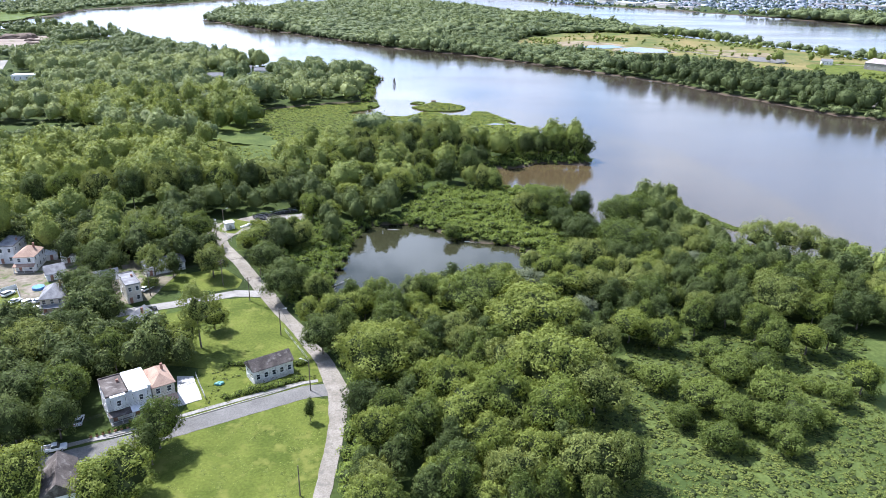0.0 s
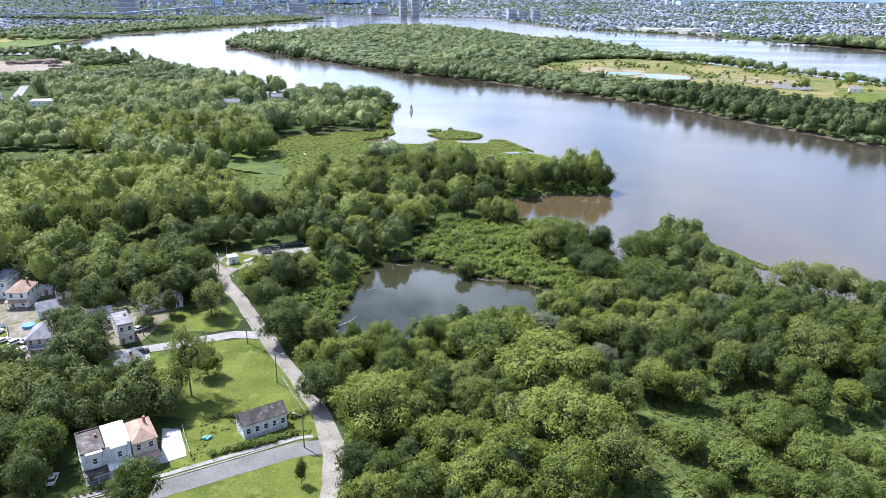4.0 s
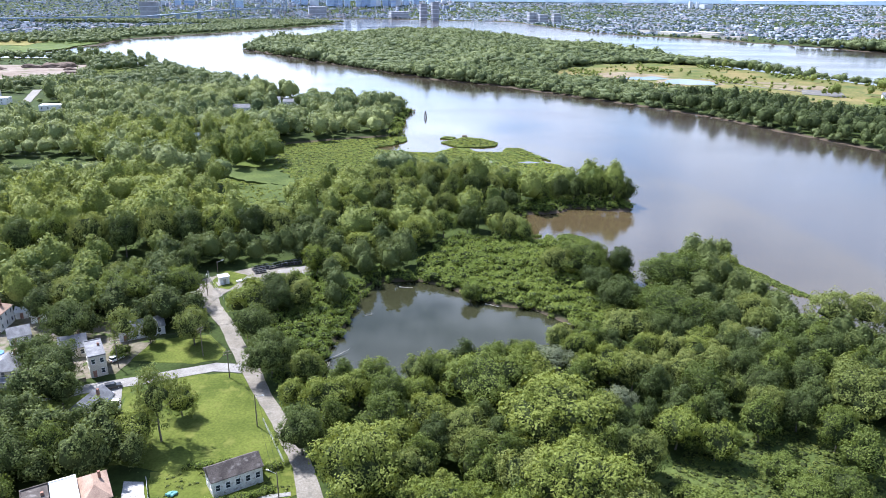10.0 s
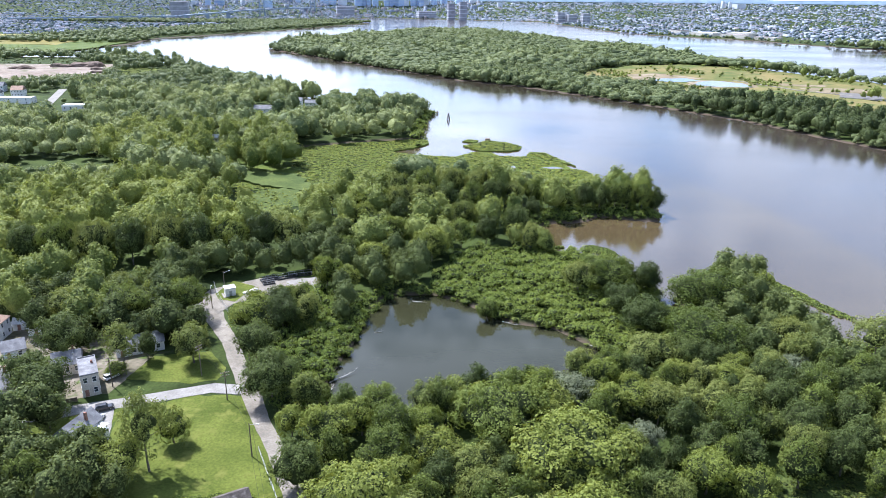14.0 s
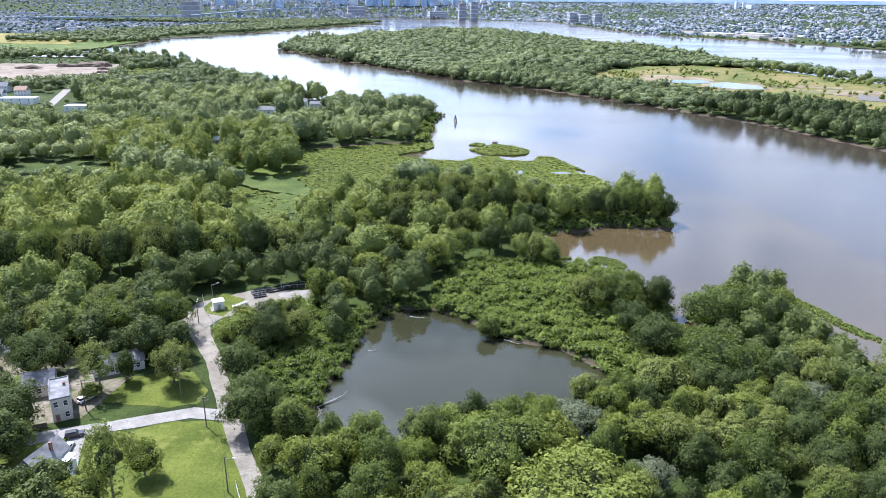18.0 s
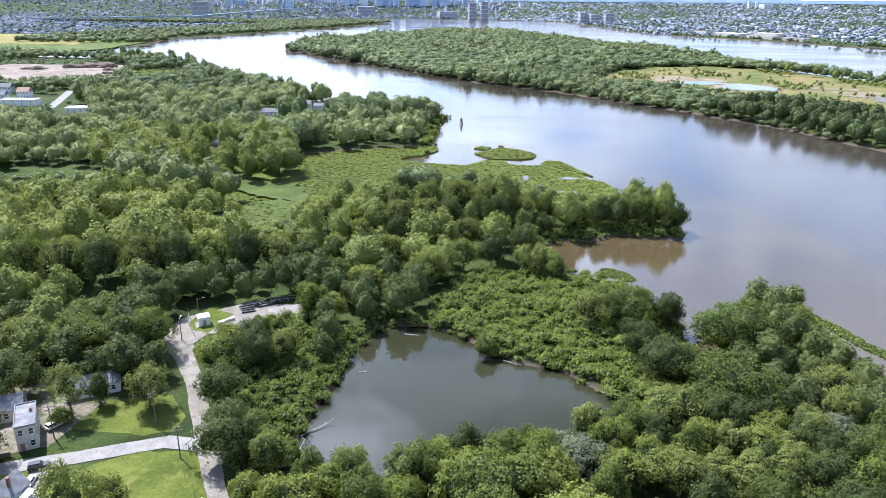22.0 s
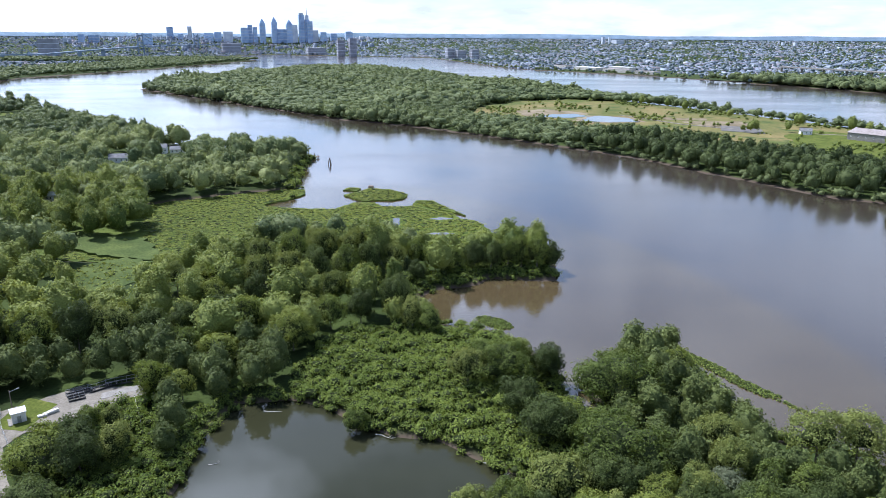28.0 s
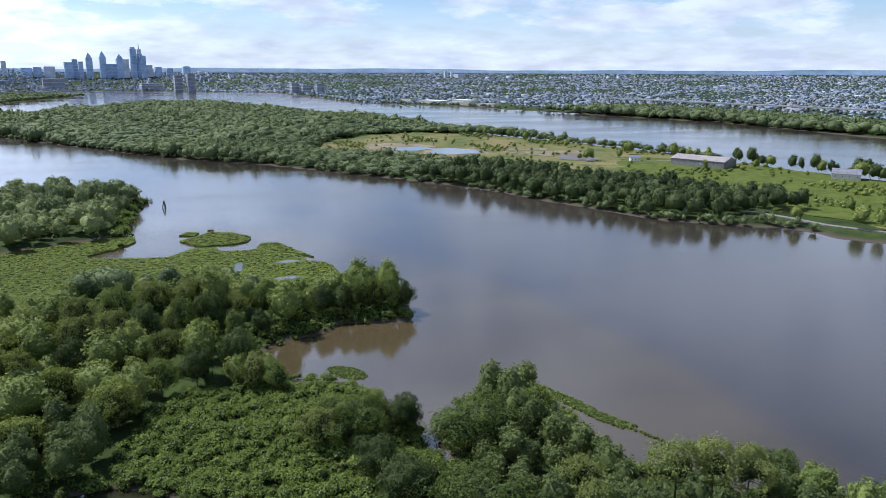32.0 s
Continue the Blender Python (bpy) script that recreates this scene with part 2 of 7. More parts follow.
M_BARE = surface("bare_earth", (0.198, 0.158, 0.124), (0.258, 0.218, 0.178), 0.95, 0.02, 8, 0.2, 0.05, c3=(0.099, 0.109, 0.050))
M_BARK = surface("grey_brown_bark", (0.09, 0.075, 0.06), (0.2, 0.18, 0.15), 0.9, 2.0, 6, 9.0, 0.02)
M_DEADWOOD = surface("bleached_driftwood", (0.35, 0.33, 0.3), (0.55, 0.52, 0.48), 0.85, 2.0, 6, 9.0, 0.01)
M_RIVER = water("river_water", (0.056, 0.044, 0.027), 0.15, 0.030, 0.25, 1.88)
# the cove behind the point lies calm
_n, _l = M_RIVER.node_tree.nodes, M_RIVER.node_tree.links
_b = _n["Principled BSDF"]
_old = _b.inputs["Roughness"].links[0].from_socket
_g, _d, _r, _m = _n.new("ShaderNodeNewGeometry"), _n.new("ShaderNodeVectorMath"), _n.new("ShaderNodeMapRange"), _n.new("ShaderNodeMath")
_d.operation, _m.operation = "DISTANCE", "MULTIPLY"
_d.inputs[1].default_value = (70, 325, 0)
_l.new(_g.outputs["Position"], _d.inputs[0])
_l.new(_d.outputs["Value"], _r.inputs[0])
_r.inputs["From Min"].default_value, _r.inputs["From Max"].default_value = 40, 110
_r.inputs["To Min"].default_value, _r.inputs["To Max"].default_value = 0.3, 1.0
_l.new(_old, _m.inputs[0])
_l.new(_r.outputs[0], _m.inputs[1])
_l.new(_m.outputs[0], _b.inputs["Roughness"])
# silty water off the near shore meets the clearer channel along a curved line
_old = _b.inputs["Base Color"].links[0].from_socket
_w, _d, _k, _r, _m = _n.new("ShaderNodeTexNoise"), _n.new("ShaderNodeVectorMath"), _n.new("ShaderNodeMath"), _n.new("ShaderNodeMapRange"), _n.new("ShaderNodeMixRGB")
_w.inputs["Scale"].default_value, _w.inputs["Detail"].default_value = 0.03, 4
_d.operation, _k.operation, _m.blend_type = "DISTANCE", "MULTIPLY_ADD", "MULTIPLY"
_d.inputs[1].default_value = (-302, 241, 0)
_l.new(_g.outputs["Position"], _w.inputs["Vector"])
_l.new(_g.outputs["Position"], _d.inputs[0])
_l.new(_w.outputs["Fac"], _k.inputs[0])
_k.inputs[1].default_value = 18
_l.new(_d.outputs["Value"], _k.inputs[2])
_r.inputs["From Min"].default_value, _r.inputs["From Max"].default_value = 496, 510
_l.new(_k.outputs[0], _r.inputs[0])
_tint = _n.new("ShaderNodeMixRGB")
_tint.inputs[1].default_value, _tint.inputs[2].default_value = (1.18, 1.12, 0.90, 1), (0.84, 0.87, 1.05, 1)
_l.new(_r.outputs[0], _tint.inputs[0])
_m.inputs[0].default_value = 1.0
_l.new(_old, _m.inputs[1])
_l.new(_tint.outputs[0], _m.inputs[2])
_l.new(_m.outputs[0], _b.inputs["Base Color"])
M_POND = water("pond_water", (0.029, 0.030, 0.015), 0.02, 0.004, 0.2)
# inner twig mass, darkened to paint the shade between heads of leaves
M_TWIG_SHADE = surface("twig_gap_shade", (0.028, 0.037, 0.012), (0.050, 0.064, 0.021), 0.95, 0.6, 5, 3.0)
LEAF = [
    foliage("leaf_mid_green", (0.066, 0.097, 0.019), (0.142, 0.187, 0.039)),
    foliage("leaf_fresh_green", (0.118, 0.160, 0.027), (0.196, 0.238, 0.050)),
    foliage("leaf_dark_green", (0.044, 0.066, 0.018), (0.100, 0.136, 0.038)),
    foliage("leaf_silver_green", (0.115, 0.146, 0.080), (0.165, 0.194, 0.112)),
    foliage("leaf_olive_green", (0.104, 0.138, 0.032), (0.188, 0.224, 0.058)),
]
M_WOODS = foliage("woods_leaf", (0.084, 0.124, 0.029), (0.262, 0.308, 0.076), 0.26, "attr", 1.6)
# bluer than the near woods: a first step of haze painted into the leaves
M_MIDWOODS = foliage("hazed_river_woods_leaf", (0.088, 0.128, 0.051), (0.278, 0.325, 0.121), 0.26, "attr", 1.2)
M_SHRUB = foliage("shrub_leaf", (0.093, 0.144, 0.025), (0.196, 0.256, 0.050), 0.26, "attr")
M_GRASS = foliage("tall_grass_blades", (0.081, 0.115, 0.023), (0.161, 0.192, 0.046), 0.26, "attr")
M_REED = foliage("marsh_leaf", (0.118, 0.156, 0.021), (0.212, 0.250, 0.038), 0.26, "attr")
M_VILLAGE = foliage("village_leaf", (0.053, 0.078, 0.024), (0.137, 0.174, 0.051), 0.26, "attr")
# leaf colour darkened to paint a cloud's shadow over the near island shore
M_CLOUDSHADE = foliage("cloud_shade_leaf", (0.036, 0.056, 0.019), (0.088, 0.118, 0.038), 0.2, "attr", 1.2)
M_CLOVER = foliage("clover_and_grass", (0.075, 0.108, 0.016), (0.150, 0.186, 0.036), 0.26, "attr")
# blue-grey leaves: the far city's haze is painted into this colour
M_CITYTREES = foliage("hazed_city_leaf", (0.088, 0.126, 0.132), (0.125, 0.172, 0.172), 0.26, "attr")
# greyer, bluer leaf colour that paints in the haze of distance
M_FARWOODS = foliage("hazed_far_woods_leaf", (0.081, 0.112, 0.047), (0.178, 0.221, 0.086), 0.26, "attr", 1.1)


# ---- building helpers ----
def part(name, bm, material, parent=None, label="", smooth=False):
    me = bpy.data.meshes.new(name)
    bm.to_mesh(me)
    bm.free()
    if smooth:
        me.polygons.foreach_set("use_smooth", [True] * len(me.polygons))
    me.materials.append(material)
    ob = new(name, me)
    if parent is not None:
        ob.parent = parent
    if label:
        ob["label"] = label
    return ob


def mesh_from(name, verts, faces, material, tint=None, smooth=False):
    """faces: an (n, 3) or (n, 4) index array."""
    me = bpy.data.meshes.new(name)
    verts = np.asarray(verts, dtype=np.float32)
    faces = np.asarray(faces, dtype=np.int32)
    k = faces.shape[1]
    me.vertices.add(len(verts))
    me.vertices.foreach_set("co", verts.ravel())
    me.loops.add(faces.size)
    me.loops.foreach_set("vertex_index", faces.ravel())
    me.polygons.add(len(faces))
    me.polygons.foreach_set("loop_start", np.arange(0, faces.size, k, dtype=np.int32))
    me.polygons.foreach_set("loop_total", np.full(len(faces), k, dtype=np.int32))
    if smooth:
        me.polygons.foreach_set("use_smooth", np.ones(len(faces), dtype=bool))
    if tint is not None:
        at = me.attributes.new("tint", "FLOAT", "POINT")
        at.data.foreach_set("value", np.asarray(tint, dtype=np.float32))
    me.update(calc_edges=True)
    me.validate()
    me.materials.append(material)
    return me


def box(bm, x0, y0, z0, x1, y1, z1):
    vs = [bm.verts.new((x, y, z)) for z in (z0, z1) for x, y in ((x0, y0), (x1, y0), (x1, y1), (x0, y1))]
    for f in ((3, 2, 1, 0), (4, 5, 6, 7), (0, 1, 5, 4), (1, 2, 6, 5), (2, 3, 7, 6), (3, 0, 4, 7)):
        bm.faces.new([vs[i] for i in f])
    return vs


def tube(bm, p, q, r0, r1, n=7):
    p, q = Vector(p), Vector(q)
    d = (q - p).normalized()
    a = d.orthogonal().normalized()
    b = d.cross(a)
    rings = []
    for c, r in ((p, r0), (q, r1)):
        rings.append([bm.verts.new(c + (a * math.cos(2 * math.pi * i / n) + b * math.sin(2 * math.pi * i / n)) * r) for i in range(n)])
    for i in range(n):
        bm.faces.new((rings[0][i], rings[0][(i + 1) % n], rings[1][(i + 1) % n], rings[1][i]))
    bm.faces.new(rings[1])
    bm.faces.new(rings[0][::-1])


# ---- plan ----
MAINLAND = [(-4600, 3300), (-905, 3250), (-560, 3330), (-330, 3190), (-370, 3060), (-500, 2600), (-640, 2200), (-760, 1960), (-735, 1700), (-760, 1480),
            (-800, 1330), (-652, 1330), (-518, 1262), (-432, 1174), (-245, 935), (-135, 775), (-31, 712), (-14, 706), (-18, 690), (-24, 600), (-16, 555),
            (-27, 532), (-42, 521), (-22, 508), (-1, 509), (11, 542), (12, 566), (32, 568), (53, 536), (66, 520), (93, 463), (97, 438), (105, 403), (114, 375),
            (108, 355), (92, 357), (77, 360), (72, 354), (53, 346), (42, 340), (40, 328), (44, 320), (47, 312), (63, 301), (73, 291)]
MAINLAND += [(80, 266), (81, 242), (84, 234), (87, 252), (95, 264), (126, 274), (131, 254), (129, 230), (136, 215), (143, 209), (168, 188), (215, 150), (270, 115),
             (330, 60), (420, -60), (500, -500), (-4600, -500)]
ISLAND = [(-389, 1570), (-365, 1538), (-253, 1375), (-147, 1225), (5, 1010), (104, 916), (191, 802), (276, 678), (313, 583), (351, 499), (388, 470), (420, 449), (429, 410),
          (443, 393), (520, 250), (650, 180), (800, 330), (692, 597), (659, 672), (651, 740), (622, 901), (571, 1048), (518, 1186), (493, 1228), (430, 1500), (330, 1760),
          (200, 2100), (60, 2350), (-80, 2500), (-220, 2150), (-340, 1850)]
FARBANK = [(-4600, 3290), (-905, 3245), (-600, 3600), (-383, 3990), (83, 3710), (407, 3550), (548, 2480), (666, 2210), (830, 2060), (865, 1900), (952, 1735), (1100, 1315),
           (1090, 1162), (1102, 1066), (1119, 947), (1200, 600), (1500, 200), (2600, -500), (6000, -500), (6000, 6000), (-4600, 6000)]
POND = [(-20, 254), (-6, 253), (4, 249), (13, 238), (24, 230), (36, 226), (46, 215), (55, 206), (52, 196), (32, 190), (15, 182), (0, 175), (-14, 171), (-30, 171),
        (-34, 185), (-33, 197), (-29, 212), (-29, 232)]

MARSH = [(-150, 500), (-102, 536), (-68, 552), (-27, 568), (-17, 566), (-15, 552), (-27, 533), (-41, 522), (-40, 517), (-30, 511), (-24, 509), (-10, 505), (6, 503), (18, 520), (32, 519), (36, 508),
         (48, 505), (58, 507), (66, 497), (78, 486), (82, 470), (92, 460), (94, 444), (97, 425), (100, 408), (60, 405), (10, 425), (-25, 420), (-75, 395), (-130, 410), (-170, 450)]
MARSH_ISLES = [[(11, 561), (15, 570), (23, 566), (21, 557)], [(11, 545), (20, 553), (30, 565), (44, 560), (56, 543), (53, 531), (42, 524), (34, 527), (25, 524), (18, 533)],
               [(56, 511), (60, 522), (70, 521), (80, 495), (86, 478), (78, 489), (66, 500)]]
WET = [(-300, 430), (-230, 462), (-190, 486), (-160, 470), (-120, 448), (-95, 440), (-75, 400), (-95, 405), (-130, 425), (-180, 440), (-230, 430)]
MARSH_HULL = [(-175, 450), (-150, 502), (-102, 538), (-68, 554), (-24, 571), (0, 580), (34, 574), (60, 545), (100, 480), (108, 440), (102, 410), (60, 407), (10, 427), (-25, 422), (-75, 397), (-130, 412)]


def inside(poly, x, y):
    x, y = np.asarray(x, float), np.asarray(y, float)
    out = np.zeros(x.shape, bool)
    for (x0, y0), (x1, y1) in zip(poly, poly[1:] + poly[:1]):
        if y0 == y1:
            continue
        out ^= ((y0 > y) != (y1 > y)) & (x < (x1 - x0) * (y - y0) / (y1 - y0) + x0)
    return out


def depth_in(poly, x, y):
    """Signed distance to the outline, positive inside."""
    x, y = np.asarray(x, float), np.asarray(y, float)
    best = np.full(x.shape, 1e9)
    for (x0, y0), (x1, y1) in zip(poly, poly[1:] + poly[:1]):
        dx, dy = x1 - x0, y1 - y0
        t = np.clip(((x - x0) * dx + (y - y0) * dy) / (dx * dx + dy * dy), 0, 1)
        best = np.minimum(best, np.hypot(x - x0 - t * dx, y - y0 - t * dy))
    return np.where(inside(poly, x, y), best, -best)


def wobble(x, y):
    return 2.2 * np.sin(x * 0.19 + 1.3 * np.sin(y * 0.11)) + 1.6 * np.sin(y * 0.23 + 0.7 + 1.1 * np.sin(x * 0.13))


LAND_Z = 2.0


def height(x, y):
    """Ground height at arrays x, y."""
    x, y = np.asarray(x, float), np.asarray(y, float)
    d = np.maximum(np.maximum(depth_in(MAINLAND, x, y), depth_in(ISLAND, x, y)), depth_in(FARBANK, x, y)) + wobble(x, y) * 0.6
    z = np.clip(d * 0.28, -2.2, LAND_Z)
    p = -depth_in(POND, x, y) + wobble(x * 1.7, y * 1.7) * 0.25
    z = np.minimum(z, np.clip(p * 0.45, -1.4, LAND_Z))
    z = np.minimum(z, np.clip(-depth_in(MARSH_HULL, x, y) * 0.3, -0.6, LAND_Z))
    r = np.hypot(x, y)
    rise = np.clip((r - 3100) / 1750, 0, 0.98) * np.clip(d / 700, 0, 1)
    return z + np.where(z > 0, 88 * rise ** 1.2, 0)


def graded(lo, hi, a, b, fine, grow):
    mid = list(np.arange(a, b + fine * 0.5, fine))
    up, s = [mid[-1]], fine
    while up[-1] < hi:
        s = min(s * grow, 110)
        up.append(up[-1] + s)
    dn, s = [mid[0]], fine
    while dn[-1] > lo:
        s = min(s * grow, 110)
        dn.append(dn[-1] - s)
    return np.array(dn[1:][::-1] + mid + up[1:])


gx = graded(-4500, 4500, -150, 220, 3.0, 1.05)
gy = graded(-450, 4880, 60, 420, 3.0, 1.045)
GX, GY = np.meshgrid(gx, gy)
GZ = height(GX, GY)
nx, ny = len(gx), len(gy)
idx = np.arange(nx * ny).reshape(ny, nx)
quads = np.stack([idx[:-1, :-1], idx[:-1, 1:], idx[1:, 1:], idx[1:, :-1]], -1).reshape(-1, 4)
ground = new("ground", mesh_from("ground", np.stack([GX, GY, GZ], -1).reshape(-1, 3), quads, M_GROUND, smooth=True))
tagged(ground, "green woodland floor and river banks reaching the horizon", "ground", kind="structure")

bm = bmesh.new()
vs = [bm.verts.new((x, y, 0)) for x, y in ((-4600, -480), (4600, -480), (4600, 4850), (-4600, 4850))]
bm.faces.new(vs)
tagged(part("water", bm, M_RIVER), "wide brown tidal river with soft ripples", "river", kind="structure")


def sheet(name, outline, z, material, label, category, cut=2.5, edge=0.0, kind="structure"):
    """A flat patch laid over the ground, with its own outline."""
    bm = bmesh.new()
    top = []
    pts = [Vector((x, y, 0)) for x, y in outline]
    rng = random.Random(len(outline) * 7 + int(abs(outline[0][0])))
    ring = []
    for p, q in zip(pts, pts[1:] + pts[:1]):
        k = max(1, int((q - p).length / cut))
        nrm = Vector((q.y - p.y, p.x - q.x, 0)).normalized()
        for i in range(k):
            ring.append(p.lerp(q, i / k) + nrm * rng.uniform(-edge, edge))
    top = [bm.verts.new((v.x, v.y, z)) for v in ring]
    f = bm.faces.new(top)
    bm.normal_update()
    if f.normal.z < 0:
        f.normal_flip()
    low = [bm.verts.new((v.co.x, v.co.y, z - 1.4)) for v in top]
    for i in range(len(top)):
        j = (i + 1) % len(top)
        bm.faces.new((top[i], top[j], low[j], low[i]))
    bmesh.ops.triangulate(bm, faces=[f])
    return tagged(part(name, bm, material), label, category, kind=kind)


def strip(name, line, width, z, material, label, category, edge=0.15):
    """A road along a centre line."""
    left, right = [], []
    pts = [Vector((x, y, 0)) for x, y in line]
    for i, p in enumerate(pts):
        d = (pts[min(i + 1, len(pts) - 1)] - pts[max(i - 1, 0)]).normalized()
        n_ = Vector((-d.y, d.x, 0))
        w = width[i] if isinstance(width, (list, tuple)) else width
        left.append((p + n_ * w / 2).to_tuple()[:2])
        right.append((p - n_ * w / 2).to_tuple()[:2])
    return sheet(name, left + right[::-1], z, material, label, category, 2.4, edge)


pond_outline = [(x * 1.0, y * 1.0) for x, y in POND]
cx, cy = 8, 210
sheet("pond_water", [(cx + (x - cx) * 1.12, cy + (y - cy) * 1.12) for x, y in pond_outline], 0.32, M_POND, "still dark pond water with reflections of trees", "pond")

# ---- roads, lawns, clearings ----
LAWN = [(-54, 178), (-43, 155), (-33, 136), (-34, 130), (-51, 134), (-63, 131), (-78, 134), (-84, 150), (-86, 166), (-73, 177)]
LAWN_N = [(-73, 184), (-66, 186), (-66, 193), (-74, 204), (-90, 200), (-93, 186)]
YARD = [(-66, 107), (-36, 119), (-30, 124), (-33, 133), (-50, 135), (-67, 131)]
FIELD = [(-29, 114), (-28.4, 100), (-28.6, 88), (-29.8, 76), (-31, 40), (-90, 30), (-93, 90), (-75, 97), (-63, 102.5), (-50, 109), (-38, 114.5)]
STREET = [(-150, 62), (-115, 80), (-94, 91.5), (-80, 96.5), (-64.5, 103.5), (-51, 110.3), (-36, 117.3), (-27, 118.5)]
LANE = [(-27.8, 40), (-28.6, 76), (-27.3, 90), (-26.6, 104), (-27, 117), (-32, 133), (-41, 152), (-48.5, 166), (-55, 180), (-62, 194), (-70, 211), (-79, 226), (-85, 238)]
SIDE = [(-57, 180.5), (-66, 181.5), (-75, 178), (-85, 174), (-94, 171.2), (-106, 166.3), (-118, 163), (-130, 159), (-170, 145)]
LOT = [(-92, 241), (-90, 253), (-71, 267.5), (-52, 266), (-47, 259), (-63, 249.5), (-77, 241), (-79, 234), (-83, 226), (-88, 230)]
SHRUBS = [(-6, 258), (10, 246), (40, 228), (58, 208), (75, 205), (82, 225), (80, 262), (64, 290), (44, 304), (8, 300), (-2, 280)]
SCRUB = [(28, 75), (40, 115), (66, 140), (110, 150), (150, 130), (150, 60), (60, 30)]
CLEAR_MEADOW = [(-114, 359), (-112, 394), (-96, 406), (-82, 398), (-73, 375), (-96, 351)]
CHANNELS = [[(36, 452), (40, 462), (41, 474), (45, 476), (44, 460), (39, 450)], [(62, 470), (70, 474), (78, 470), (70, 467)], [(56, 437), (66, 440), (74, 436), (64, 433)]]

sheet("lawn_ground", LAWN, 2.05, M_LAWN, "sunlit mown grass lot with worn pale patches", "lawn", 2.0, 0.5)
sheet("lawn_ground", LAWN_N, 2.05, M_LAWN, "small grass verge beside the pale lane", "lawn", 2.0, 0.4)
sheet("lawn_ground", YARD, 2.07, M_LAWN, "overgrown grass yard round a derelict house", "lawn", 2.0, 0.4)
sheet("field_ground", FIELD, 2.05, M_LAWN, "open bright green field with clover streaks", "field", 2.0, 0.4)
strip("road", STREET, 6.2, 2.09, M_ASPHALT, "worn grey asphalt street with patched surface", "road")
strip("road", LANE, [3.8, 3.8, 3.9, 4.3, 6.0, 4.6, 4.4, 4.4, 5.5, 5.0, 5.0, 6, 8], 2.12, M_GRAVEL, "pale gravel lane beside the trees", "road", 0.14)
strip("road", SIDE, 5.2, 2.15, M_CONCRETE, "pale worn concrete side street", "road", 0.1)
strip("pavement", [(-99, 94.6), (-81, 101.6), (-66, 108.4), (-52.5, 115.0), (-38, 121.6), (-33, 122.6)], 1.4, 2.2, M_CONCRETE, "narrow pale concrete sidewalk beside the street", "pavement", 0.04)
sheet("pavement", LOT, 2.18, M_GRAVEL, "grey paved lot with gravel edges", "pavement", 2.0, 0.3)
sheet("marsh_ground", MARSH, 0.9, M_MARSH, "flat green marsh of water plants", "marsh", 3.0, 1.2)
for o in MARSH_ISLES:
    sheet("marsh_ground", o, 0.8, M_MARSH, "low island of green water plants in the river", "marsh", 2.0, 0.8)
for o in CHANNELS:
    sheet("channel_water", o, 0.96, M_RIVER, "narrow bright water channel in the marsh", "channel", 2.0, 0.5)
sheet("meadow_ground", WET, 2.3, M_MEADOW, "long reed meadow strip behind the woods", "meadow", 4.0, 2.0)
sheet("meadow_ground", CLEAR_MEADOW, 2.3, M_MEADOW, "sunny reed meadow among the woods", "meadow", 3.0, 1.5)
sheet("scrub_ground", SCRUB, 2.06, M_MEADOW, "rank green meadow between young trees", "meadow", 3.0, 1.5)
ISLE_MEADOW = [(225, 1150), (170, 1000), (250, 920), (330, 800), (420, 640), (470, 530), (500, 470), (470, 420), (560, 280), (700, 350), (660, 600), (632, 740), (600, 900),
               (550, 1050), (490, 1180), (400, 1260), (300, 1230)]
sheet("island_ground", ISLE_MEADOW, 2.4, M_DRY, "wide yellow-green dry meadow on the island", "meadow", 12.0, 4.0)


# ---- trees ----
def icosphere(sub):
    bm = bmesh.new()
    bmesh.ops.create_icosphere(bm, subdivisions=sub, radius=1.0)
    v = np.array([p.co[:] for p in bm.verts])
    f = np.array([[p.index for p in q.verts] for q in bm.faces])
    bm.free()
    return v, f


ICO1, ICO2, ICO3 = [icosphere(i) for i in (1, 2, 3)]


